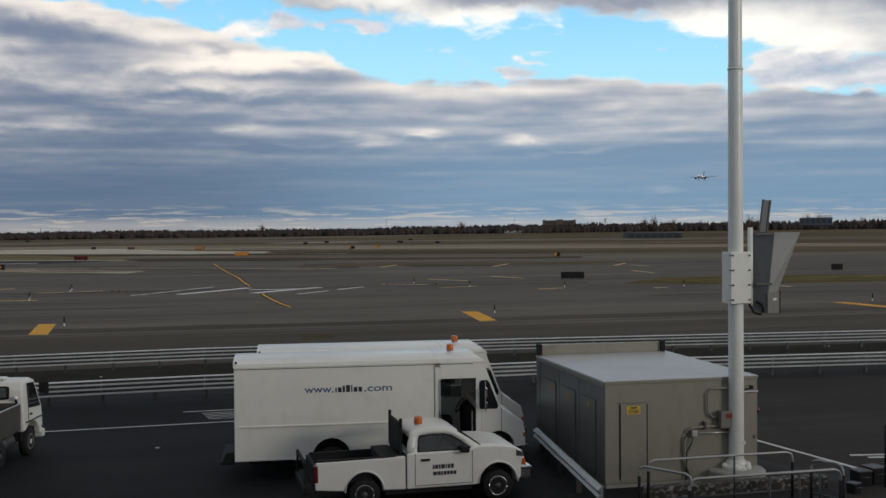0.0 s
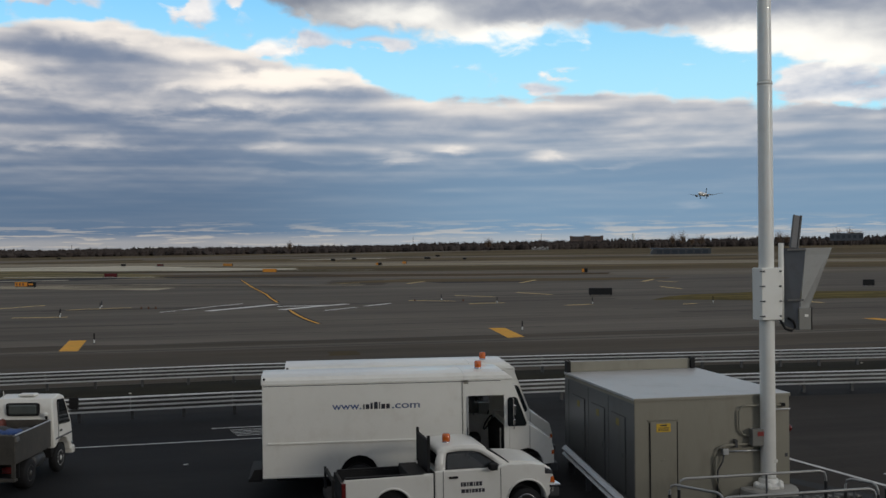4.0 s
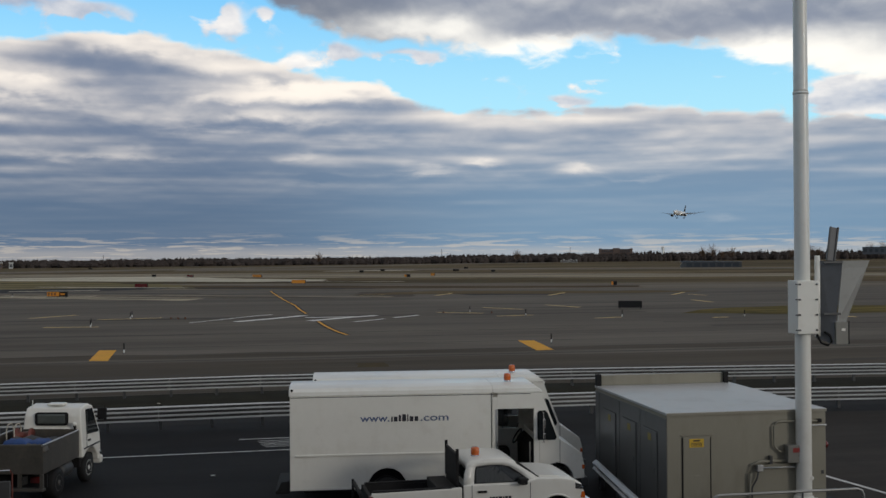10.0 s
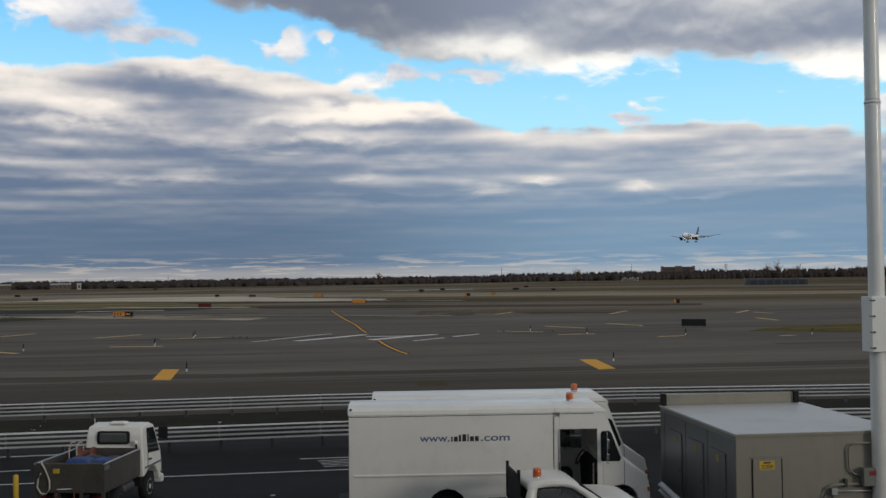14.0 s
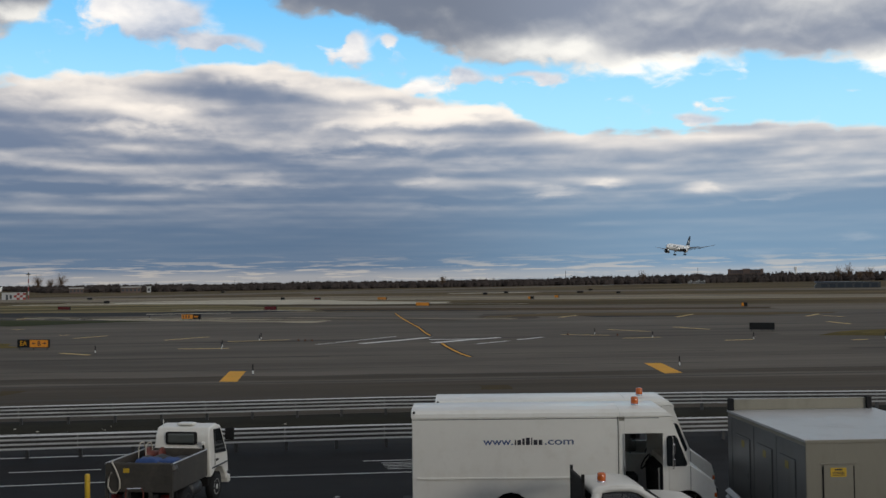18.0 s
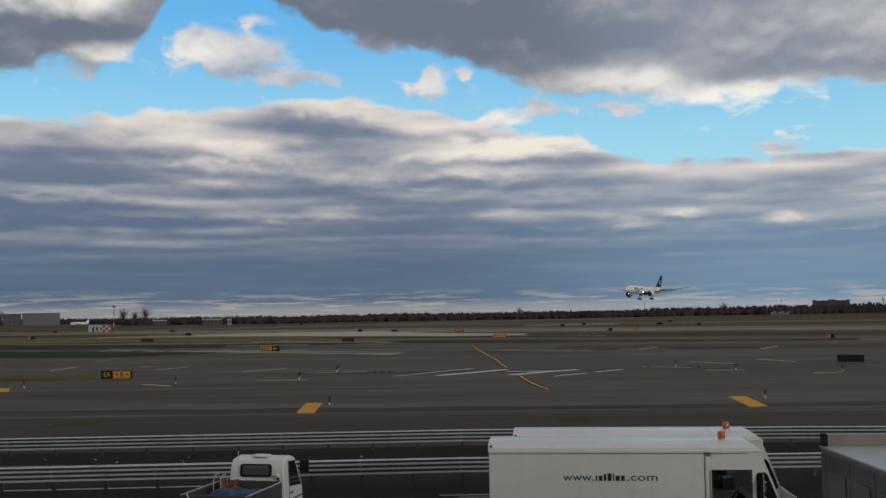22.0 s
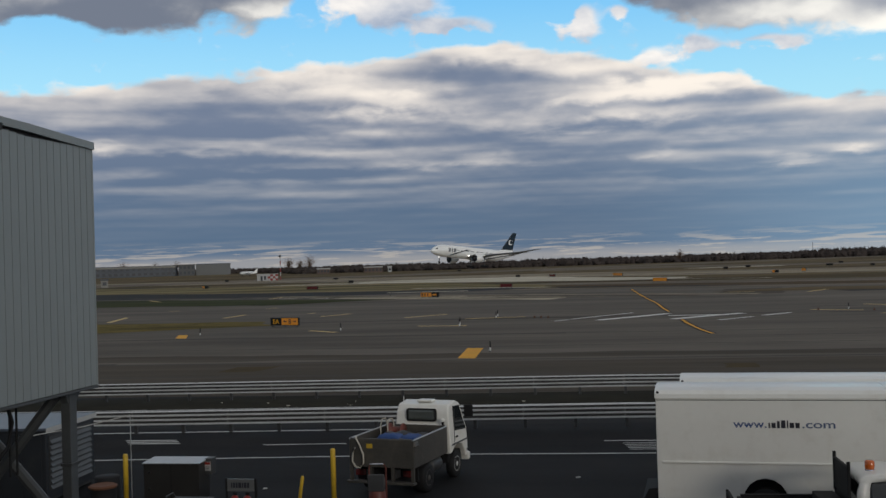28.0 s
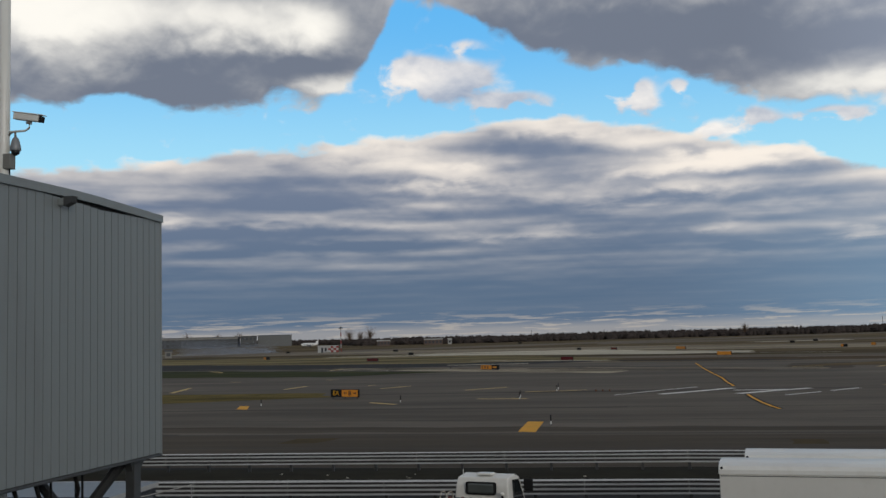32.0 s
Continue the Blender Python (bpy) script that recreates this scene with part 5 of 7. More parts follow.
rail_frame(9.02, 12.38, 19.65, 1.05, (11.0,))
rail_frame(9.13, 12.42, 17.95, 1.05, (10.85, 11.5, 11.95))
rail_frame(0, 1.25, 0, 1.0, (), pose(8.75, 19.5, 0.008, 0, 0, -58))
rail_frame(0, 0.72, 0, 0.95, (), pose(12.62, 19.3, 0.008, 0, 0, -62))
solid("pit_slab", box(8.9, 13.6, 17.6, 20.2, 0.008, 0.07, 0.02), DARKTAR, "dark stained slab below the hand rails", "slab")
solid("pit_kerb", box(9.3, 13.7, 20.32, 20.62, 0.008, 0.30, 0.03), PITEDGE, "stained dark kerb in front of the mast footing", "kerb")
# flat black strip running from the enclosure's right side
solid("black_strip", sheet([(12.75, 24.6), (13.2, 24.6), (14.9, 20.7), (14.3, 20.6)], 0.016), BLACK, "flat black strip beside the enclosure", "drain", kind="structure")
solid("pit_grating", box(9.4, 12.8, 18.3, 19.3, 0.07, 0.12, 0.01), BEDSTEEL, "worn steel grating on the slab", "grating")
for i, (x, y, s) in enumerate(((14.62, 20.45, 0.36), (15.02, 20.55, 0.40), (14.02, 19.85, 0.24))):
    ob = thing("equipment_crate", "black equipment crate standing on the apron", "crate", pose(x, y, 0.008, 0, 0, 10 * i), "crates by the hand rails")
    part("case", box(-s / 2, s / 2, -s / 2, s / 2, 0.0, s * 0.9, 0.03), BLACK, ob)
    part("lid", box(-s / 2 - 0.01, s / 2 + 0.01, -s / 2 - 0.01, s / 2 + 0.01, s * 0.9, s * 0.98, 0.01), DARKSTEEL, ob)
    part("grip", tube([(-0.08, -s / 2, s * 0.6), (-0.08, -s / 2 - 0.04, s * 0.6), (0.08, -s / 2 - 0.04, s * 0.6), (0.08, -s / 2, s * 0.6)], 0.01, 6), DARKSTEEL, ob)
solid("sign_post", tube([(15.02, 20.1, 0.0), (15.02, 20.1, 1.42)], 0.04, 10), BLACK, "slim black post standing on the apron", "post", smooth=True)


# ---- guard rails along the service road ----
def guardrail(pts, label):
    ob = thing("guardrail", label, "guardrail", pose(0, 0, 0.008), "service road guardrails")
    # three pressed ridges and a folded top lip
    wave = [(0.0, 0.32)]
    for z in (0.33, 0.485, 0.64, 0.785):
        wave += [(0.0, z), (0.098, z + 0.010), (0.100, z + 0.016), (0.0, z + 0.060)] if z < 0.7 else [(0.0, z), (0.075, z + 0.010), (0.0, z + 0.045)]
    prof = wave + [(p - 0.008, q) for p, q in reversed(wave)]
    for a, b in zip(pts, pts[1:]):
        d = Vector((*b, 0)) - Vector((*a, 0))
        turn = math.degrees(math.atan2(d.y, d.x))
        n = max(1, round(d.length / 3.81))
        for i in range(n):
            s0, s1 = d.length * i / n, d.length * (i + 1) / n
            part("beam", prism([(-p, q) for p, q in prof], s0, s1, "x"), RAILSTEEL, ob, m=pose(a[0], a[1], 0.0, 0, 0, turn))
            # dark strips laid in the grooves: their shade, put in as colour
            groove_dark = bmesh.new()
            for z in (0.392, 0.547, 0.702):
                box(s0 + 0.01, s1 - 0.01, -0.006, -0.001, z, z + 0.078, bm=groove_dark)
            part("groove_shade_band", groove_dark, GROOVESHADE, ob, "dark bands that paint shade into the grooves", m=pose(a[0], a[1], 0.0, 0, 0, turn))
            for s in (s0, (s0 + s1) / 2):
                part("post", box(s, s + 0.11, 0.12, 0.24, 0, 0.80), DARKSTEEL, ob, m=pose(a[0], a[1], 0.0, 0, 0, turn))
                part("spacer", box(s, s + 0.11, 0.05, 0.12, 0.42, 0.76), DARKSTEEL, ob, m=pose(a[0], a[1], 0.0, 0, 0, turn))
    return ob


guardrail([(-46, 33.4), (-17.4, 35.95), (0, 37.3), (14, 37.5), (46, 34.8)], "galvanised three-wave guardrail on steel posts beside the apron")
guardrail([(-56, 41.9), (-23, 44.55), (0, 46.1), (14, 45.75), (56, 42.0)], "galvanised three-wave guardrail on the far side of the service road")


SIGNS = [
    (-33.7, 98.6, -30.6, 97.7, "location"), (-32.7, 171.7, -29.4, 169.7, "direction"), (7.3, 241.1, 10.3, 239.3, "orange"), (39.4, 111.3, 41.8, 110.3, "back"),
    (79.5, 120.2, 80.8, 119.7, "back"), (69.0, 199.2, 70.0, 198.7, "brown"), (-75.6, 248.0, -72.0, 245.1, "red"),
    (-2.0, 328.3, 0.7, 324.2, "orange"), (-22.4, 339.0, -20.4, 336.2, "red"), 
    (-24.9, 220.1, -22.3, 218.9, "red"), (42.2, 305.9, 43.7, 304.8, "brown"),
    (-113.6, 408.9, -111.1, 405.9, "back"), (-167.9, 430.8, -165.3, 427.8, "back"), (-85.1, 324.4, -83.1, 322.3, "back"), (-122.5, 296.3, -119.9, 294.0, "brown"),
    (78.8, 425.0, 80.9, 423.1, "back"), (88.9, 397.5, 90.1, 396.5, "back"), (-34.0, 348.0, -32.7, 347.2, "back"), (38.5, 406.9, 39.9, 405.7, "back"),
    (100.4, 511.0, 101.9, 508.9, "back"), (51.1, 445.4, 52.6, 443.8, "back"), (-97.3, 632.8, -94.8, 629.8, "back"), 
    (52.9, 323.1, 53.9, 322.0, "orange"),
]
DASHES = [
    (-58.3, 113.5, -61.6, 124.9), (-46.2, 118.2, -46.1, 125.5), (-34.0, 117.2, -31.8, 122.4), (-22.9, 111.0, -19.2, 116.2), (-27.8, 92.2, -24.6, 89.3), (-18.6, 95.8, -13.9, 95.2),
    (-15.7, 106.4, -9.7, 108.2), (25.8, 119.5, 29.2, 114.0), (23.4, 101.9, 27.3, 102.5), (18.8, 110.4, 23.2, 107.5), (34.5, 123.6, 36.7, 116.6), (31.6, 95.7, 34.5, 96.6),
    (42.6, 93.6, 44.3, 94.0), (57.0, 132.1, 56.6, 124.6), (61.9, 150.6, 67.4, 159.2), (43.5, 154.1, 49.2, 165.1), (26.8, 159.3, 31.1, 168.0), (64.9, 151.9, 65.6, 146.3),
    (55.7, 92.8, 55.7, 90.7), (-91.0, 193.3, -84.5, 184.5), (-63.5, 185.3, -64.1, 193.8), (-63.1, 140.8, -62.1, 141.9),
    (-49.6, 142.9, -48.1, 143.9), (-37.9, 124.8, -37.1, 125.8), (15.7, 164.4, 20.1, 165.0),
]
POSTS = [(-8.4, 67.8), (19.6, 68.8), (-36.6, 88.2), (-24.7, 91.4), (-14.4, 94.1), (-12.5, 106.3), (34.6, 96.6), (46.0, 94.0), (26.2, 101.3), (50.4, 70.6), (-50.5, 177.6), (-38.6, 175.3), (22.1, 109.2), (-14.8, 97.1), (-12.7, 109.4)]


# ---- pavements, lines, verges ----
def patch(name, pts, z, material, label, category="pavement", kind="structure"):
    return solid(name, sheet(pts, z), material, label, category, kind=kind)


def ribbon(points, width, z, bm=None):
    """A painted line along points."""
    own = bmesh.new()
    P = [Vector((x, y, 0)) for x, y in points]
    rows = []
    for i, p in enumerate(P):
        d = (P[min(i + 1, len(P) - 1)] - P[max(i - 1, 0)]).normalized()
        s = Vector((-d.y, d.x, 0)) * width / 2
        rows.append((own.verts.new((p.x + s.x, p.y + s.y, z)), own.verts.new((p.x - s.x, p.y - s.y, z))))
    for a, b in zip(rows, rows[1:]):
        own.faces.new((a[0], a[1], b[1], b[0]))
    bmesh.ops.recalc_face_normals(own, faces=own.faces)
    if own.faces[:] and own.faces[:][0].normal.z < 0:
        bmesh.ops.reverse_faces(own, faces=own.faces)
    return merge(bm, own)


def mark(points, width, material, label, group="", z=0.022):
    return solid("painted_line", ribbon(points, width, z), material, label, "marking", kind="structure", group=group)


def uneven(pts, step=6.0, amp=1.2, seed=1):
    """The same outline with more points, wandering a little, for the edges of grass."""
    rnd, out = random.Random(seed), []
    for (x0, y0), (x1, y1) in zip(pts, pts[1:] + pts[:1]):
        n = max(1, int(math.hypot(x1 - x0, y1 - y0) / step))
        for i in range(n):
            out.append((x0 + (x1 - x0) * i / n + rnd.uniform(-amp, amp), y0 + (y1 - y0) * i / n + rnd.uniform(-amp, amp)))
    return out


patch("road", [(-120, 30.6), (-46, 34.6), (-17, 37.0), (0, 38.3), (14, 38.4), (60, 34.6), (120, 29.5), (120, 34.5), (30, 42.0), (14, 43.3), (0, 43.6), (-23, 42.0), (-120, 34.5)], 0.012, DARKTAR, "asphalt service road between two guardrails", "road")
patch("verge", [(-120, 34.5), (-23, 42.0), (0, 43.6), (14, 43.3), (30, 42.0), (120, 34.5), (120, 38.6), (30, 45.8), (14, 47.0), (0, 47.2), (-23, 45.6), (-120, 38.2)], 0.016, VERGE, "narrow dirty verge under the far guardrail", "verge")
patch("old_apron", uneven([(13.6, 19.0), (60, 20), (60, 33.0), (14, 36.6), (13.2, 36.6), (12.9, 28)], 5, 0.2, 31), 0.0125, OLDAPRON, "older brownish asphalt beside the enclosure", "pavement")
# patch of darker colour for the shade of bridge and terminal
patch("shaded_apron", uneven([(-60, 8), (-9.2, 9), (-8.8, 20), (-9.4, 30), (-12, 33.2), (-60, 30)], 4, 0.3, 36), 0.0105, SHADEDAPRON, "apron asphalt darkened for the shade below and beside the bridge", "pavement")
mark([(-60, 38.9), (-23, 41.75), (0, 43.3), (14, 43.0), (30, 41.7), (60, 39.2)], 0.12, LINEW, "worn white edge line of the service road")
patch("shoulder", uneven([(-260, 38.2), (-120, 44.0), (-23, 46.2), (0, 47.6), (14, 47.3), (30, 46.1), (60, 43.6), (260, 27), (260, 60.5), (60, 60.5), (0, 61.5), (-40, 62.5), (-260, 60)], 9, 0.4, 4), 0.018, SHOULDER, "brownish worn asphalt shoulder", "pavement")
patch("far_taxiway", uneven([(-300, 330), (-141, 290), (-26, 255), (30, 240), (115, 214), (300, 190), (300, 160), (98, 178), (30, 190), (-20, 205), (-70, 225), (-160, 262), (-300, 285)], 14, 1.5, 2), 0.017, RUNWAY, "grey-brown far taxiway", "pavement")
patch("dark_taxiway", uneven([(-300, 430), (-186, 352), (-60, 285), (-30, 262), (-28, 246), (-60, 240), (-141, 268), (-300, 300)], 14, 1.0, 3), 0.021, DARKTAR, "dark resurfaced far taxiway", "pavement")
patch("pale_pad", uneven([(-66, 180), (-38, 171), (-22, 160), (-11, 152), (-8.5, 160), (-11, 170), (-34, 180), (-62, 196)], 5, 1.2, 5), 0.024, PADSLAB, "pale concrete pad beside the taxiway", "pavement")
# sunlight on this strip is part of its colour
patch("runway", uneven([(-420, 560), (-158, 455), (-22, 430), (88, 372), (160, 320), (400, 240), (400, 205), (160, 268), (66, 288), (-17, 332), (-125, 366), (-420, 450)], 16, 1.0, 6), 0.020, SUNPALE, "pale strip along the runway, brightened for a patch of sun", "pavement")
patch("runway_track", [(-954, -527), (-906, -563), (799, 1657), (751, 1693)], 0.026, RUNWAY, "grooved asphalt landing runway", "runway")
patch("far_strip", uneven([(-40, 520), (31, 515), (64, 486), (276, 412), (420, 380), (420, 430), (276, 470), (72, 560), (41, 595), (-40, 590)], 20, 3, 7), 0.022, RUNWAY, "far grey paved strip", "pavement")
patch("grass_island", uneven([(-140, 88), (-60, 91), (-48.8, 93.3), (-34.6, 101.4), (-37.8, 108.9), (-57.8, 110.3), (-140, 112)], 4, 0.8, 8), 0.028, ISLANDGRASS, "strip of dry grass between taxiways", "grass")
patch("grass_island", uneven([(43, 102), (52, 97.4), (70, 96.4), (120, 90), (160, 108), (78, 108), (61, 114), (47.7, 108)], 4, 0.8, 9), 0.028, ISLANDGRASS, "strip of dry grass between taxiways", "grass")
patch("grass_island", uneven([(-160, 170), (-85.5, 163), (-53, 155), (-36.5, 169), (-53, 179), (-106, 200), (-190, 215)], 5, 1.2, 10), 0.027, GREENGRASS, "strip of greener grass between taxiways", "grass")
patch("grass_island", uneven([(14, 168), (60, 158), (75, 166), (30, 182)], 5, 1.2, 12), 0.026, GRASS, "tongue of dry grass", "grass")

# grass whose sunlit look comes from a lighter colour
patch("grass_strip", uneven([(-260, 372), (-120, 315), (-54, 297), (-21, 248), (-2, 226), (8, 217), (8, 206), (-25, 216), (-48, 219), (-87, 231), (-190, 275)], 6, 1.6, 14), 0.023, SUNSTRAW, "straw grass strip beside the runway, yellowed and lightened for sun", "grass")
patch("dark_taxiway", uneven([(-150, 262), (-89, 232), (-49, 222), (-19, 224), (-18, 211), (-43, 196), (-73, 196), (-150, 214)], 8, 1.2, 15), 0.0235, DARKTAR, "dark worn taxiway", "pavement")
# bright slab colour gives this strip its sunlit look
patch("concrete_strip", uneven([(-90, 346), (-58, 362), (-31, 360), (-3, 312), (18, 288), (16, 270), (-2, 270), (-36, 286), (-80, 320)], 9, 2.0, 16), 0.0245, SUNSLAB, "pale concrete strip of a crossing taxiway, coloured as if sunlit", "pavement")
patch("grass_tongue", uneven([(17, 180), (26, 182), (23, 156), (17, 152), (14, 163)], 4, 1.0, 17), 0.0255, SHOULDER, "worn brown tongue between taxiways", "pavement")
patch("dark_taxiway", uneven([(24, 178), (36, 174), (48, 164), (46, 156), (33, 159)], 5, 0.8, 18), 0.0245, DARKTAR, "dark worn corner of the taxiway", "pavement")

patch("grass_strip", uneven([(-16, 232), (8, 227), (34, 215), (56, 205), (75, 199), (72, 188), (52, 192), (31, 196), (8, 203), (-12, 208)], 5, 1.6, 41), 0.0262, BROWNGRASS, "narrow strip of brown winter grass", "grass")
for pts, w in (([(-110, 318), (-68, 315.5), (-50, 315), (-32, 311)], 10.0), ([(-46, 206), (-37, 207.2), (-30, 208)], 3.0), ([(30, 463), (52, 475), (70, 478)], 15.0)):
    mark(pts, w, SUNSLAB, "pale concrete edge of a far taxiway", z=0.0275)
# dark joints and tyre streaks along the shoulder and taxiway
rnd = random.Random(77)
for k in range(18):
    y = rnd.choice((62.0, 62.3, 55.5, 66.5, 73, 78, 84, 90, 104, 118, 128, 140)) + rnd.uniform(-1.5, 1.5)
    x = rnd.uniform(-70, 60)
    L = rnd.uniform(18, 70)
    slope = rnd.uniform(-0.02, 0.03)
    pts = [(x + L * i / 6, y + slope * L * i / 6 + rnd.uniform(-0.15, 0.15)) for i in range(7)]
    solid("tyre_streak", ribbon(pts, rnd.uniform(0.25, 0.9) * (1 + (y - 60) / 60), 0.0195 + 0.00005 * k), STREAK, "dark tyre streak on the asphalt", "marking", kind="structure", group="tyre streaks")
mark([(-90, 60.2), (-60, 61.2), (-40, 61.7), (-24, 62.0), (-8, 62.3), (10, 62.1), (30, 62.2), (60, 62.6)], 0.45, STREAK, "dark joint between shoulder and taxiway", z=0.0205)
patch("dark_band", uneven([(-90, 62.3), (-40, 63.2), (0, 63.6), (60, 63.4), (60, 66.5), (10, 66.0), (-30, 67.5), (-90, 66)], 5, 0.5, 33), 0.0192, SHOULDER, "darker traffic-worn band of asphalt", "pavement")
# worn strips of concrete, tar and grass along the far taxiways
rnd = random.Random(52)
for k in range(44):
    kind = rnd.choice((SUNSLAB, RUNWAY, DARKTAR, SUNSTRAW, DARKTAR, STREAK, ISLANDGRASS))
    x, y = rnd.uniform(-150, 70), rnd.uniform(205, 470)
    if k < 12:
        x, y, kind = rnd.uniform(-75, -5), rnd.uniform(172, 200), rnd.choice((SUNPALE, STREAK, SUNPALE, SHOULDER))
    L, slope = rnd.uniform(18, 75), rnd.uniform(-0.62, -0.42)
    pts = [(x + L * i / 7, y + slope * L * i / 7 + rnd.uniform(-0.8, 0.8)) for i in range(8)]
    solid("pavement_strip", ribbon(pts, rnd.uniform(0.8, 3.6), 0.0268 + 0.0001 * k), kind, "worn strip along the far taxiways", "pavement", kind="structure", group="worn strips")
# painted marks
for q in (((-10.3, 70.7), (-9.2, 70.5), (-8.75, 63.1), (-9.85, 63.4)), ((17.95, 71.7), (19.1, 71.5), (18.4, 64.0), (17.2, 63.7)), ((47.2, 71.3), (48.3, 71.2), (49.1, 63.8), (47.9, 63.8)), ((-39.2, 89.5), (-38.2, 89.3), (-36.5, 84.9), (-37.6, 85.2))):
    solid("painted_mark", sheet(q, 0.024), LINEY, "faded yellow painted block on the taxiway", "marking", kind="structure", group="yellow blocks")
for a, b, c, d in DASHES:
    mark([(a, b), (c, d)], 0.55, DASHPAINT, "short faded yellow painted dash", "yellow dashes", 0.030)
for pts in ([(2.0, 190.6), (2.95, 162.4), (3.7, 145.1), (4.36, 132.7), (4.6, 119.6), (4.9, 112.1)], [(5.4, 97.9), (5.56, 92.8), (5.85, 87.5), (6.2, 83.3), (6.6, 80.1)]):
    mark(pts, 0.26, LINEY, "yellow taxi centre line with dark edges", z=0.030)
    mark(pts, 0.62, DARKTAR, "dark border of the taxi centre line", z=0.026)
for pts, w in (([(-6.36, 99.3), (-4.87, 101.1)], 0.35), ([(-4.7, 101.9), (-1.88, 106.5), (1.24, 111.4)], 0.38), ([(-2.2, 99.5), (1.15, 103.6), (4.64, 108.3)], 0.95), ([(4.66, 99.0), (8.0, 102.8), (11.7, 106.4)], 0.95),
               ([(4.5, 104.7), (7.0, 104.5), (9.8, 104.8)], 0.8), ([(8.5, 96.2), (11.9, 100.3)], 0.4), ([(13.0, 101.9), (16.0, 105.7)], 0.5)):
    mark(pts, w, TAXIWHITE, "worn white painted taxiway marking", "white taxiway markings", 0.031)
# apron lines
mark([(-30, 29.6), (-16.1, 31.1), (-4.6, 32.2), (0.8, 32.4), (9.5, 32.7)], 0.11, LINEW, "worn white line on the apron")
mark([(-11.8, 33.8), (-9.0, 34.05)], 0.10, LINEW, "short white line on the apron")
mark([(-30, 34.9), (-17.4, 36.25), (-8, 36.95), (-6.2, 37.05)], 0.16, LINEW, "white line at the foot of the guardrail")
mark([(-0.7, 34.55), (2.2, 34.6)], 0.10, LINEW, "short white line on the apron")
for i in range(5):
    mark([(-0.1 + 0.05 * i, 34.1 - 0.27 * i), (2.0, 34.2 - 0.27 * i)], 0.07, LINEW, "white hatch line on the apron", "hatch lines")
for i in range(3):
    mark([(-17.0 + 0.2 * i, 34.6 - 0.3 * i), (-15.2 + 0.2 * i, 34.7 - 0.3 * i)], 0.14, LINEW, "white hatch line on the apron", "hatch lines")
mark([(14.6, 29.0), (14.9, 25.4), (15.5, 21.9), (16.2, 17.5)], 0.14, LINEW, "white line beside the enclosure")
for i in range(3):
    mark([(16.2 + 0.3 * i, 23.2 - 0.35 * i), (17.4 + 0.3 * i, 23.0 - 0.35 * i)], 0.16, LINEW, "short white stroke on the apron", "short strokes")
rnd = random.Random(21)
own = bmesh.new()
for i in range(14):
    x = rnd.uniform(-24, 30)
    y = 45.0 + 0.068 * min(x, 0) - 0.4 + rnd.uniform(-0.7, 0.8)
    s = rnd.uniform(0.02, 0.055)
    bmesh.ops.create_icosphere(own, subdivisions=1, radius=s, matrix=Matrix.Translation((x, y, 0.016 + s * 0.4)) @ Matrix.Diagonal((1.6, 1, 0.5, 1)))
solid("litter", own, ROPE, "scattered pale litter on the verge", "litter", kind="stuff")
for x, y in ((-1.3, 28.9), (-9.45, 27.3)):
    solid("paper_scrap", box(-0.06, 0.06, -0.04, 0.04, 0, 0.02, 0.006), LINEW, "small white scrap of paper on the asphalt", "litter", pose(x, y, 0.010, 0, 0, 20), group="paper scraps")


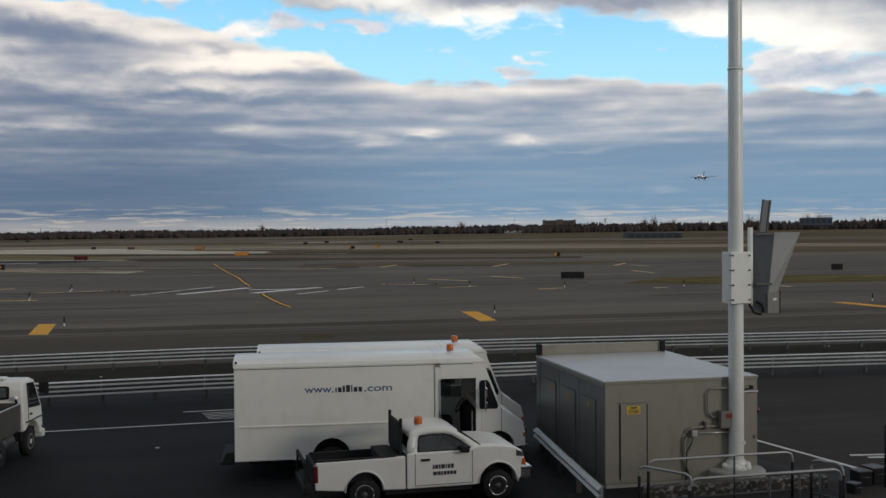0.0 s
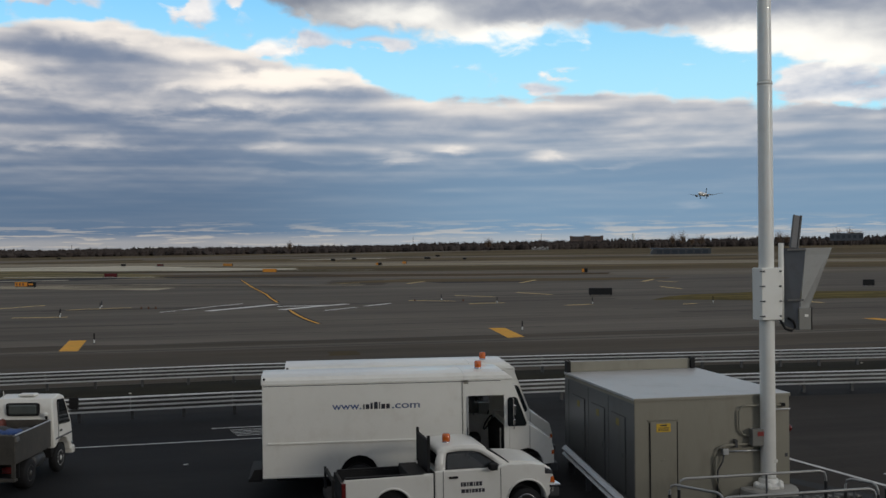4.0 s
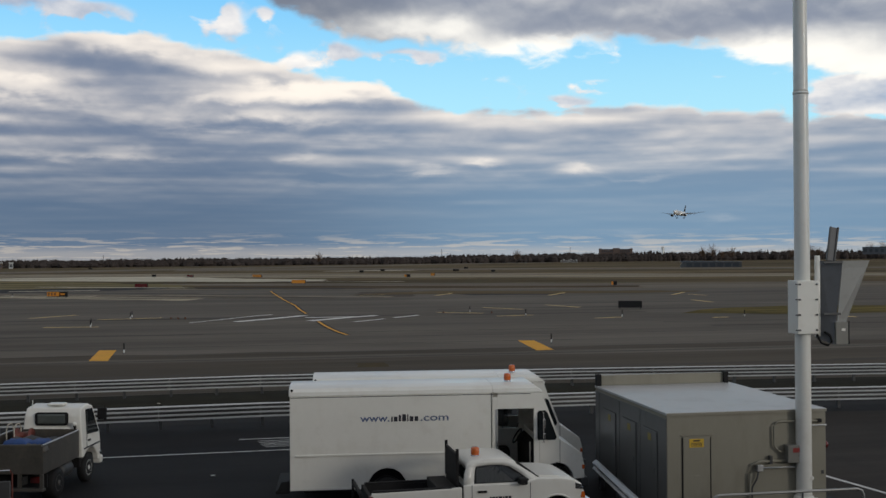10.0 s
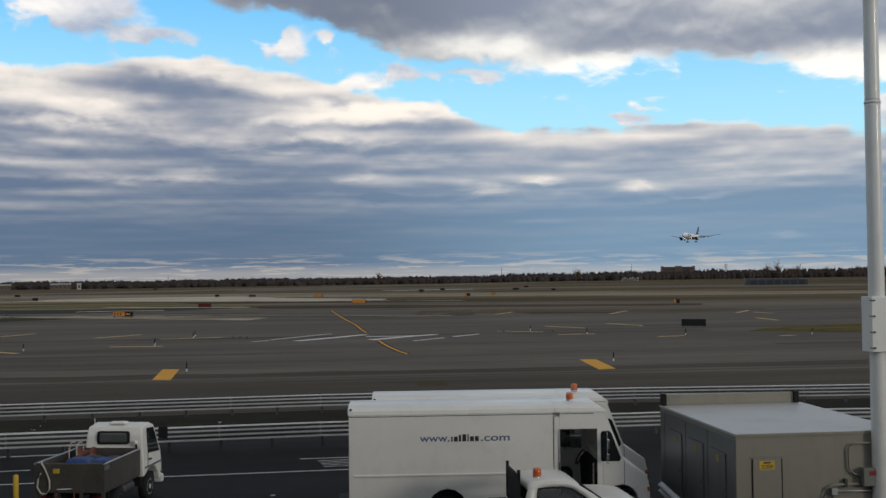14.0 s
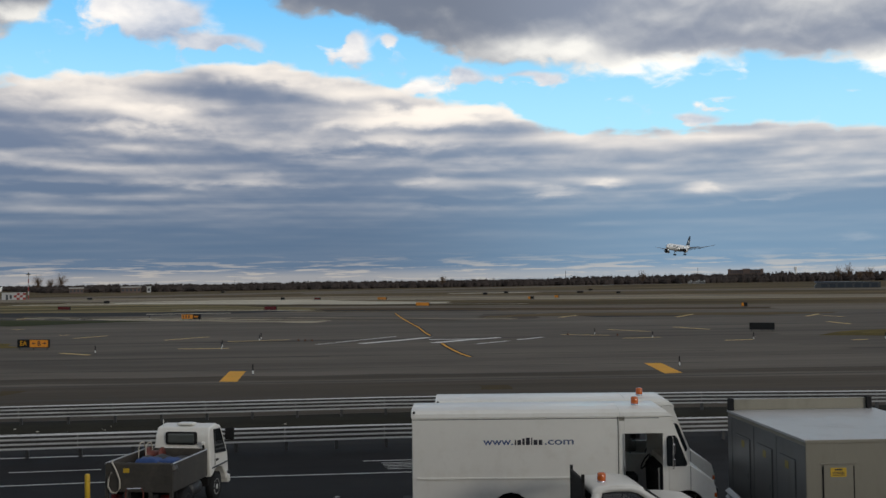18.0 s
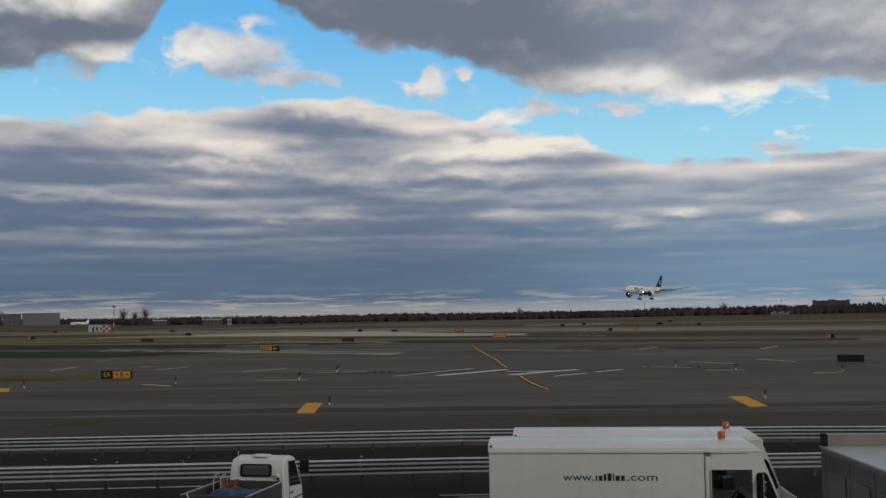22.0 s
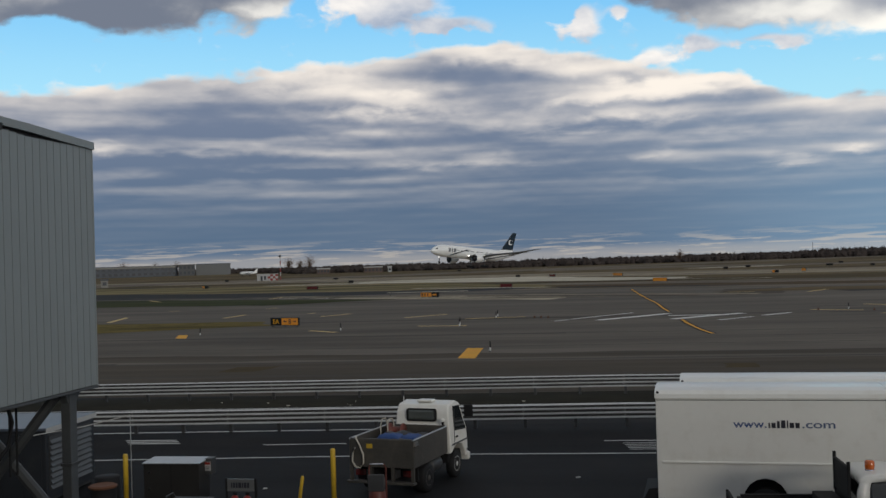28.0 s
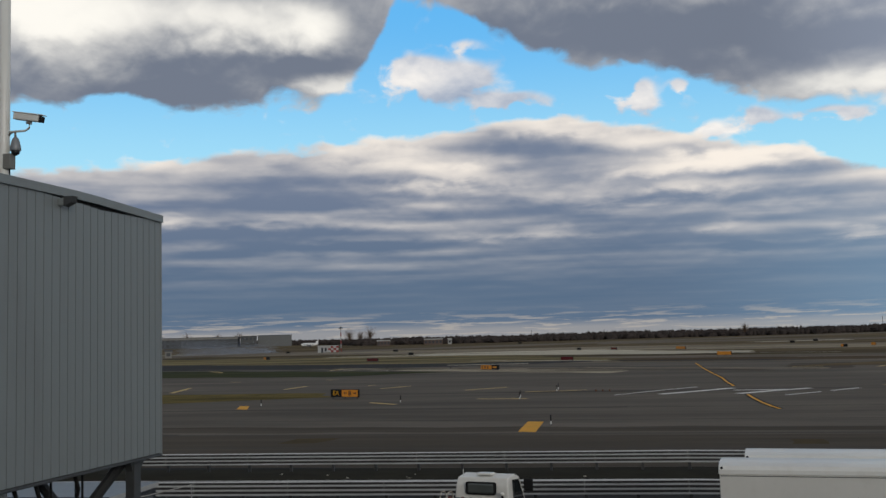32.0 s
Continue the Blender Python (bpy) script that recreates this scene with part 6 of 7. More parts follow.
# ---- taxiway signs and edge markers ----
def taxi_sign(x0, y0, x1, y1, look_):
    w = max(1.0, math.hypot(x1 - x0, y1 - y0))
    far = math.hypot(x0, y0) > 200
    h = 0.75
    words = {"location": "black and orange taxiway sign with yellow and black letters", "direction": "orange and black taxiway direction sign", "orange": "orange taxiway sign on short legs",
             "back": "black back of a taxiway sign", "red": "dark red taxiway sign", "brown": "dark brown taxiway sign seen obliquely"}
    ob = thing("taxiway_sign", words[look_], "sign", pose(x0, y0, 0.02, 0, 0, math.degrees(math.atan2(y1 - y0, x1 - x0))), "taxiway signs")
    for x in (0.2, w / 2, w - 0.2):
        part("leg", box(x - 0.04, x + 0.04, 0.08, 0.16, 0, 0.22), DARKSTEEL, ob)
    part("housing", box(0, w, 0.0, 0.25, 0.18, 0.18 + h, 0.02), BLACK, ob)
    z0, z1 = 0.23, 0.13 + h
    if look_ == "location":
        k = w * 0.40
        part("face", box(k + 0.02, w - 0.05, -0.015, 0.001, z0, z1), ORANGE, ob, "orange face with black arrows and letter")
        letters("EA", 0.62, LINEY, ob, pose(k / 2, -0.02, 0.36, 90, 0, 0), "yellow letters")
        letters("B", 0.62, TEXTBLACK, ob, pose((k + w) / 2, -0.025, 0.36, 90, 0, 0), "black letter")
        for s in (-1, 1):
            c = (k + w) / 2 + s * 0.55
            part("arrow", prism([(c - s * 0.22, 0.54), (c + s * 0.02, 0.54), (c + s * 0.02, 0.46), (c + s * 0.22, 0.57), (c + s * 0.02, 0.68), (c + s * 0.02, 0.60), (c - s * 0.22, 0.60)], -0.022, -0.014, "y"), TEXTBLACK, ob)
    elif look_ == "direction":
        part("face", box(0.03, w * 0.62, -0.015, 0.001, z0, z1), ORANGE, ob, "orange face with dark bars")
        for i in range(3):
            part("dark_bar", box(0.25 + i * 0.6, 0.5 + i * 0.6, -0.02, -0.014, z0 + 0.12, z1 - 0.12), TEXTBLACK, ob)
        part("orange_bar", box(w * 0.68, w * 0.9, -0.02, 0.001, z0 + 0.2, z1 - 0.2), ORANGE, ob)
    elif look_ in ("orange", "red"):
        part("face", box(0.03, w - 0.03, -0.015, 0.001, z0 - 0.03, z1 + 0.03), ORANGE if look_ == "orange" else DARKRED, ob)
    elif look_ == "brown":
        part("face", box(0.03, w * 0.4, -0.015, 0.001, z0, z1), ORANGE, ob)
    return ob


for a in SIGNS:
    taxi_sign(*a)


def marker():
    ob = thing("edge_marker", "slim black and white taxiway edge marker", "marker", pose(0, 0, 0), "edge markers")
    part("base", lathe([(0.07, 0), (0.07, 0.03), (0.045, 0.05)], "z", 10), DARKSTEEL, ob)
    part("lower_tube", tube([(0, 0, 0.06), (0, 0, 0.26)], 0.05, 8), LINEW, ob)
    part("upper_tube", tube([(0, 0, 0.26), (0, 0, 0.66)], 0.042, 8), BLACK, ob)
    return ob


first = marker()
first.matrix_basis = pose(*POSTS[0], 0.02)
for p in POSTS[1:]:
    copy_thing(first, pose(*p, 0.02))
for x, y in ((-8.6, 106.0), (-7.9, 105.7), (-7.2, 105.5), (19.3, 109.6), (-61, 181), (24, 107)):
    solid("edge_lamp", lathe([(0.10, 0), (0.10, 0.06), (0.06, 0.1), (0.05, 0.2)], "z", 10), RUST, "small rusty edge lamp on the taxiway", "lamp", pose(x, y, 0.02), group="edge lamps")
solid("patch_plate", sheet(uneven([(5.2, 56.2), (6.9, 56.1), (7.0, 58.4), (5.3, 58.5)], 1, 0.1, 3), 0.023), LINEY2, "worn ochre stain on the shoulder", "stain", kind="structure")
solid("patch_plate", sheet(uneven([(-22.5, 57.0), (-20.3, 57.2), (-19.9, 60.0), (-22.3, 59.8)], 1, 0.15, 4), 0.023), LINEY2, "worn ochre stain on the shoulder", "stain", kind="structure")


# ---- jet bridge ----
def jet_bridge():
    ob = thing("jet_bridge", "grey ribbed-metal passenger bridge on steel legs", "bridge", pose(0, 0, 0))
    x0, x1, y0, y1, z0, z1 = -10.2, -7.085, -5.0, 13.97, 4.33, 7.52
    part("shell", box(x0, x1, y0, y1, z0, z1, 0.01), GREYWALL, ob)
    n = int((y1 - 3.0) / 0.162)
    for i in range(n):
        a = y1 - 0.162 * (i + 1)
        lift = 0.075 * min(1.0, (y1 - a) / 1.9) - 0.055 * max(0.0, 1 - abs(a - 12.3) / 1.25)
        part("cladding_panel", box(x1 - 0.002, x1 + 0.022, a + 0.007, a + 0.155, z0 + 0.01, z1 - 0.005 + lift), GREYWALL, ob)
    part("seam_backing", box(x1 - 0.001, x1 + 0.004, 3.0, y1, z0, z1), DARKSTEEL, ob)
    part("corner_trim", box(x1 - 0.01, x1 + 0.03, y1 - 0.012, y1 + 0.02, z0 - 0.04, z1 + 0.04, 0.004), GREYWALL, ob)
    for i in range(18):
        a = x0 + 0.17 * i
        part("cladding_panel", box(a + 0.008, a + 0.160, y1 - 0.002, y1 + 0.012, z0 + 0.01, z1 - 0.01), GREYWALL, ob)
    # roof edge that bows up along the side
    own = bmesh.new()
    rows = []
    for i in range(21):
        y = y1 + 0.03 - (y1 - 3.0) * i / 20
        s = (y1 - y) / 4.0
        zt = 7.62 + 0.075 * min(1.0, (y1 - y) / 1.9)
        rows.append([own.verts.new((x, y, z)) for x, z in ((x1 + 0.05, zt - 0.10), (x1 + 0.05, zt), (x1 - 0.9, zt + 0.22), (x0 + 0.9, zt + 0.22), (x0 - 0.05, zt), (x0 - 0.05, zt - 0.14))])
    for a, b in zip(rows, rows[1:]):
        for k in range(6):
            j = (k + 1) % 6
            own.faces.new((a[k], a[j], b[j], b[k]))
    own.faces.new(rows[0][::-1]), own.faces.new(rows[-1])
    bmesh.ops.recalc_face_normals(own, faces=own.faces)
    part("roof", own, GREYWALL, ob, "bowed sheet-metal roof")
    part("roof_gap", box(x0 + 0.02, x1 - 0.004, 3.0, y1 - 0.02, z1 - 0.005, z1 + 0.10), BLACK, ob)
    part("floor_beam", box(x1 - 0.22, x1 + 0.035, 3.0, y1 + 0.015, z0 - 0.035, z0 - 0.002, 0.006), LEGGREY, ob)
    part("floor_beam", box(x0, x0 + 0.22, 3.0, y1, z0 - 0.07, z0 - 0.002), DARKSTEEL, ob)
    for x in (-7.35, -9.9):
        part("leg", box(x - 0.045, x + 0.085, 13.60, 13.78, 0.0, z0 - 0.04, 0.008), LEGGREY, ob, "grey steel leg")
        part("leg_band", box(x - 0.06, x + 0.10, 13.585, 13.795, 3.30, 3.34, 0.004), DARKSTEEL, ob)
        part("leg_bracket", prism([(13.50, z0 - 0.035), (13.95, z0 - 0.035), (13.79, z0 - 0.20), (13.59, z0 - 0.20)], x - 0.03, x + 0.07, "x"), LEGGREY, ob)
        part("leg_foot", box(x - 0.25, x + 0.25, 13.45, 13.95, 0.0, 0.06), DARKSTEEL, ob)
        part("leg", box(x - 0.11, x + 0.11, 9.9, 10.12, 0.0, z0 - 0.06, 0.008), LEGGREY, ob, "grey steel leg")
    for a, b in (((-7.45, 13.64, z0 - 0.06), (-9.8, 13.64, 1.45)), ((-9.12, 13.80, z0 - 0.06), (-7.35, 13.80, 2.32))):
        part("brace", tube([a, b], 0.075, 8), LEGGREY, ob)
    for y in (12.9, 13.05, 12.35):
        part("hanger", tube([(-7.7, y, z0), (-7.7, y, 3.3)], 0.015, 6), BLACK, ob)
    for y in (11.4, 12.2, 11.0):
        part("hanging_cable", tube([(-7.3, y, z0), (-7.3, y + 0.12, z0 - 0.25), (-7.35, y + 0.1, z0 - 0.55), (-7.4, y - 0.15, z0 - 0.75)], 0.025, 8), BLACK, ob, smooth=True)
    c = part("wall_camera", box(x1 + 0.02, x1 + 0.13, 11.48, 11.56, 7.47, 7.56, 0.012), GREYWALL, ob, "small grey camera housing", m=pose(0, 0, 0))
    part("camera_hood", prism([(x1 + 0.11, 7.46), (x1 + 0.21, 7.50), (x1 + 0.23, 7.575), (x1 + 0.11, 7.575)], 11.465, 11.575, "y"), DARKSTEEL, c)
    part("service_door", box(x1 + 0.001, x1 + 0.03, 4.0, 5.0, z0 + 0.1, z0 + 2.2), LEGGREY, ob)


jet_bridge()


def camera_mast():
    ob = thing("security_mast", "white pole carrying security cameras behind the bridge", "mast", pose(-10.37, 15.1, 0.008))
    up = pose(0, 0, 8.25)
    part("pole", lathe([(0.10, 0), (0.092, 9.5), (0.08, 14)], "z", 18), WHITE, ob, smooth=True)
    for z in (0.35, 0.62, 0.92, 1.0, 1.08, 1.15):
        part("strap", lathe([(0.09, z), (0.09, z + 0.012)], "z", 18), DARKSTEEL, ob, m=up)
    part("base_flange", box(-0.25, 0.25, -0.25, 0.25, 0, 0.04), STEEL, ob)
    part("arm", tube([(0.07, 0, 0.98), (0.38, 0, 0.98), (0.45, 0, 1.02), (0.46, 0, 1.12)], 0.018, 8), WHITE, ob, smooth=True, m=up)
    m = up @ pose(0.45, 0, 1.18, 0, 10, 0)
    h = part("camera_housing", box(-0.26, 0.20, -0.06, 0.06, -0.05, 0.06, 0.02), WHITE, ob, "beige weatherproof camera", m=m)
    part("sun_shield", box(-0.28, 0.26, -0.07, 0.07, 0.06, 0.073, 0.004), WHITE, h)
    part("lens_front", box(0.20, 0.25, -0.05, 0.05, -0.05, 0.045, 0.01), BLACK, h)
    part("camera_foot", box(-0.03, 0.05, -0.03, 0.03, -0.10, -0.05, 0.01), SIDEGREY, h)
    part("dome_arm", tube([(0.07, 0, 0.92), (0.16, 0, 0.98), (0.20, 0, 0.96), (0.21, 0, 0.88)], 0.018, 8), SIDEGREY, ob, smooth=True, m=up)
    d = part("dome_camera", lathe([(0.02, 0.90), (0.055, 0.85), (0.082, 0.74), (0.086, 0.68), (0.075, 0.665)], "z", 18), PLANEGREY, ob, "grey dome camera", m=up @ pose(0.21, 0, 0), smooth=True)
    part("dome", lathe([(0.072, 0.67), (0.06, 0.625), (0.02, 0.595)], "z", 16), GLASS, d, smooth=True)
    part("control_box", box(0.05, 0.18, -0.1, 0.05, 0.38, 0.62, 0.01), SIDEGREY, ob, m=up)
    part("drop_cable", tube([(0.12, -0.02, 0.38), (0.13, -0.02, 0.1), (0.10, -0.02, -0.5)], 0.012, 6), BLACK, ob, smooth=True, m=up)


camera_mast()


# ---- clutter below the bridge ----
def air_unit():
    ob = thing("air_unit", "large dark slate louvred air handling unit below the bridge", "air unit", pose(-14.55, 25.35, 0.008, 0, 0, 3))
    part("casing", box(-4.5, 0, 0, 2.75, 0.1, 1.86, 0.015), UNITDARK, ob)
    part("lid", box(-4.55, 0.05, -0.04, 2.8, 1.86, 1.93, 0.012), LIDBLUE, ob)
    part("lid_trim", box(0.03, 0.06, -0.04, 2.8, 1.80, 1.925), FARWHITE, ob)
    part("skid", box(-4.4, -0.1, 0.1, 2.65, 0, 0.1), DARKSTEEL, ob)
    for a, b in ((0.15, 1.15), (1.4, 2.5)):
        f = part("louvre_frame", box(-0.001, 0.02, a, b, 0.3, 1.7), DARKSTEEL, ob)
        for i in range(9):
            part("louvre_blade", prism([(0.015, 0.36 + i * 0.145), (0.07, 0.33 + i * 0.145), (0.07, 0.345 + i * 0.145), (0.015, 0.44 + i * 0.145)], a + 0.03, b - 0.03, "y"), LEGGREY, f)
    for i in range(8):
        part("front_panel", box(-4.4 + i * 0.54, -3.9 + i * 0.54, -0.014, 0.001, 0.18, 1.78, 0.004), UNITDARK, ob)


air_unit()


def bollard(x, y, h, r=0.062, lean=0):
    ob = thing("bollard", "yellow painted steel bollard", "bollard", pose(x, y, 0.008, 0, lean, 0), "yellow bollards")
    part("post", lathe([(r, 0), (r, h - 0.05), (r * 0.85, h - 0.015), (r * 0.4, h)], "z", 16), YELLOW, ob, smooth=True)
    part("base_ring", lathe([(r * 1.9, 0), (r * 1.9, 0.02), (r * 1.1, 0.03)], "z", 16), CONCRETE, ob)


bollard(-7.02, 25.34, 1.42)
bollard(-12.34, 25.24, 1.30)
bollard(-7.62, 24.3, 0.98, 0.04, 9)
ob = thing("barrier_pole", "thin grey pole with a sagging line to the bridge", "pole", pose(-12.42, 25.71, 0.008))
part("pole", tube([(0, 0, 0), (0, 0, 2.2)], 0.013, 8), STEEL, ob)
part("cross_line", tube([(0, 0, 2.2), (-0.9, -0.7, 2.02), (-2.2, -1.4, 1.86)], 0.013, 6), FARWHITE, ob)
part("foot", lathe([(0.14, 0), (0.14, 0.02), (0.03, 0.04)], "z", 12), DARKSTEEL, ob)


def steel_cabinet():
    ob = thing("steel_cabinet", "brushed steel ground-power cabinet with a red and white notice", "cabinet", pose(-11.85, 25.2, 0.008))
    part("body", box(0, 1.45, 0, 0.68, 0.06, 1.06, 0.012), CABINET, ob)
    part("top", prism([(-0.03, 1.06), (0.71, 1.06), (0.71, 1.115), (-0.03, 1.08)], -0.03, 1.48, "x", bevel=0.006), STEEL, ob, "bright steel top")
    part("flap", box(1.45, 1.62, 0.40, 0.70, 0.72, 1.12, 0.008), DARKSTEEL, ob)
    n = part("notice", box(1.40, 1.60, 0.385, 0.396, 0.82, 1.04), FARWHITE, ob, "red and white notice with plain bars")
    part("notice_head", box(1.41, 1.59, 0.381, 0.386, 0.97, 1.03), REDPAINT, n)
    part("notice_bar", box(1.43, 1.57, 0.381, 0.386, 0.90, 0.92), TEXTBLACK, n)
    part("notice_bar", box(1.43, 1.57, 0.381, 0.386, 0.855, 0.875), TEXTBLACK, n)
    for z in (0.45, 0.85):
        part("hinge", lathe([(0.03, 0), (0.03, -0.03)], "y", 10), CHROME, ob, m=pose(0.16, 0, z))
    part("kick_plate", box(0.02, 1.43, -0.006, 0.001, 0.06, 0.16), DARKSTEEL, ob)
    part("door_seam", box(0.72, 0.73, -0.006, 0.001, 0.16, 1.04), BLACK, ob)


steel_cabinet()


def extinguisher_rack():
    ob = thing("extinguisher_rack", "black rack holding two red fire extinguishers", "rack", pose(-9.15, 23.75, 0.008))
    for x in (0, 0.70):
        part("upright", box(x, x + 0.05, 0, 0.05, 0, 1.02), BLACK, ob)
        part("foot", box(x - 0.02, x + 0.07, -0.2, 0.3, 0, 0.04), BLACK, ob)
    p = part("sign_panel", box(0.05, 0.70, 0.0, 0.04, 0.72, 1.0), ENCLSIDE, ob, "grey sign panel with plain dark bars")
    bars("lettering_bar", p, 0.14, 0.80, [0.03, 0.05, 0.04, 0.07, 0.03, 0.06, 0.05], 0.12, 0.0, TEXTBLACK, 0.018)
    part("shelf", box(0.05, 0.70, -0.15, 0.2, 0.05, 0.09), BLACK, ob)
    for x in (0.22, 0.52):
        e = part("fire_extinguisher", lathe([(0.10, 0.09), (0.11, 0.12), (0.11, 0.52), (0.07, 0.60), (0.03, 0.63)], "z", 16), REDPAINT, ob, "red fire extinguisher", m=pose(x, 0.0, 0), smooth=True)
        part("valve", box(-0.03, 0.06, -0.03, 0.03, 0.63, 0.70, 0.01), BLACK, e)
        part("label", lathe([(0.112, 0.28), (0.112, 0.42)], "z", 16), FARWHITE, e)


extinguisher_rack()
ob = thing("drum", "dark steel drum with a rusty orange lid", "drum", pose(-12.1, 23.6, 0.008))
part("barrel", lathe([(0.30, 0), (0.31, 0.03), (0.30, 0.06), (0.30, 0.40), (0.32, 0.42), (0.30, 0.44), (0.30, 0.80), (0.31, 0.83)], "z", 24), BLACK, ob, smooth=True)
part("lid", lathe([(0.32, 0.82), (0.33, 0.86), (0.28, 0.89), (0.01, 0.88)], "z", 24), RUST, ob, "rusty orange lid")
ob = thing("drum", "narrow black steel drum beside a larger drum", "drum", pose(-12.3, 24.2, 0.008))
part("barrel", lathe([(0.3, 0), (0.3, 0.95), (0.28, 0.97)], "z", 20), BLACK, ob, smooth=True)
solid("kerb", box(-8.55, -6.2, 24.55, 24.95, 0.008, 0.13, 0.02), CONCRETE, "low concrete kerb on the apron", "kerb", pose(0, 0.1, 0, 0, 0, 0.8))
ob = thing("cart", "small dark service cart on the apron", "cart", pose(-10.45, 23.45, 0.008))
part("tray", box(0, 0.95, 0, 0.5, 0.42, 0.55, 0.02), DARKSTEEL, ob)
part("handle", tube([(0.02, 0.05, 0.55), (-0.05, 0.05, 0.64), (-0.05, 0.45, 0.64), (0.02, 0.45, 0.55)], 0.015, 8), DARKSTEEL, ob)
for x in (0.15, 0.8):
    for y in (0.05, 0.45):
        part("castor", lathe([(0.05, -0.02), (0.09, -0.01), (0.09, 0.01), (0.05, 0.02)], "y", 12), BLACK, ob, m=pose(x, y, 0.09))
        part("castor_fork", box(x - 0.02, x + 0.02, y - 0.02, y + 0.02, 0.1, 0.43), STEEL, ob)

# terminal wall behind the window
solid("unseen_wall", box(-60, 60, -7.2, -6.8, 0, 7.5, 0.02), FARGREY, "plain grey terminal wall behind the viewpoint", "wall", kind="structure")


# added block outside the view; keeps sky light off the left apron
solid("unseen_wall", box(-60, -16, -6.8, 9, 0, 13, 0.02), FARGREY, "plain grey block out of view, added to shade the left apron", "wall", kind="structure")


# ---- far edge of the airfield ----
def polar(az, d):
    return d * math.sin(radians(az)), d * math.cos(radians(az))


def far_woods():
    rnd = random.Random(5)
    own = bmesh.new()
    verts, faces = [], []
    az = -48.0
    while az < 52:
        d0 = np.interp(az, [-48, -19.5, -17.5, -10, 6, 21, 33, 52], [1250, 1200, 820, 800, 900, 1150, 1500, 1600])
        top = np.interp(az, [-48, -20, -10, -3, 6, 13, 16, 20, 27, 34, 52], [0.02, 0.02, 0.0, 0.06, 0.07, 0.16, 0.20, 0.24, 0.27, 0.30, 0.32])
        for row in range(4):
            d = d0 + row * 20 + rnd.uniform(-10, 10)
            x, y = polar(az + rnd.uniform(-0.1, 0.1), d)
            h = (5.9 + d * math.tan(radians(top))) * (0.92 + 0.16 * noise.noise(Vector((az * 0.5, row * 3.1, 0.0)))) * rnd.uniform(0.86, 1.04) * (0.76 + 0.08 * row)
            r = rnd.uniform(1.6, 4.2)
            n = 6
            base = len(verts)
            for lv, (k, f) in enumerate(((1.0, 0.0), (1.15, 0.35), (0.9, 0.7), (0.30, 0.97))):
                for s in range(n):
                    a = 2 * math.pi * s / n + lv * 0.4
                    q = r * k * rnd.uniform(0.7, 1.25)
                    verts.append((x + q * math.cos(a), y + q * math.sin(a), h * f * rnd.uniform(0.92, 1.08)))
            for lv in range(3):
                for s in range(n):
                    faces.append((base + lv * n + s, base + lv * n + (s + 1) % n, base + (lv + 1) * n + (s + 1) % n, base + (lv + 1) * n + s))
            faces.append(tuple(base + 3 * n + s for s in range(n)))
            # bare twigs that stick out of the crown
            for t in range(7):
                a, q = rnd.uniform(0, 6.28), rnd.uniform(0, r)
                px, py, hh = x + q * math.cos(a), y + q * math.sin(a), h * rnd.uniform(1.0, 1.24)
                b = len(verts)
                verts += [(px - 0.35, py, h * 0.6), (px + 0.35, py, h * 0.6), (px, py + 0.35, h * 0.6), (px + rnd.uniform(-0.8, 0.8), py, hh)]
                faces += [(b, b + 1, b + 3), (b + 1, b + 2, b + 3), (b + 2, b, b + 3)]
        az += rnd.uniform(0.11, 0.21)
    me = bpy.data.meshes.new("woods")
    me.from_pydata(verts, [], faces)
    me.materials.append(WOODS)
    own.free()
    tagged(new("woods", me), "dark belt of bare winter woods", "woods", kind="stuff")


far_woods()


def bare_tree(az, d, h, seed):
    rnd = random.Random(seed)
    x, y = polar(az, d)
    ob = thing("bare_tree", "bare winter tree behind the airfield", "tree", pose(x, y, 0), "bare trees")
    part("trunk", tube([(0, 0, 0), (0.1, 0, h * 0.35), (-0.1, 0.1, h * 0.6)], 0.35, 7, r_end=0.14), WOODS, ob)
    crown = bmesh.new()
    for i in range(150):
        a, e = rnd.uniform(0, 6.28), rnd.uniform(0.25, 1.45)
        s = Vector((0, 0, h * rnd.uniform(0.25, 0.6)))
        L = h * rnd.uniform(0.25, 0.5)
        mid = s + Vector((math.cos(a) * math.cos(e), math.sin(a) * math.cos(e), math.sin(e))) * L * 0.6
        end = mid + Vector((math.cos(a + 0.4) * math.cos(e), math.sin(a + 0.4) * math.cos(e), math.sin(e) + 0.2)) * L * 0.5
        tube([s, mid, end], 0.08, 3, crown, r_end=0.03)
    part("crown", crown, TWIGS, ob, "fine bare twigs")


for i, (az, d, h) in enumerate(((23.9, 1080, 15.5), (24.4, 1090, 17), (25.4, 1090, 14.5), (24.9, 1110, 11), (29.3, 1200, 18), (29.7, 1210, 14), (32.2, 1250, 20), (32.8, 1260, 21), (33.2, 1250, 18), (28.4, 1190, 12), (34.8, 1300, 15),
                               (-17.9, 900, 14), (-16.8, 900, 15), (-17.3, 910, 12), (-26.5, 1330, 18), (-24.9, 1330, 16), (-23.8, 1330, 17), (14.0, 880, 12), (3.2, 850, 10))):
    bare_tree(az, d, h, 40 + i)


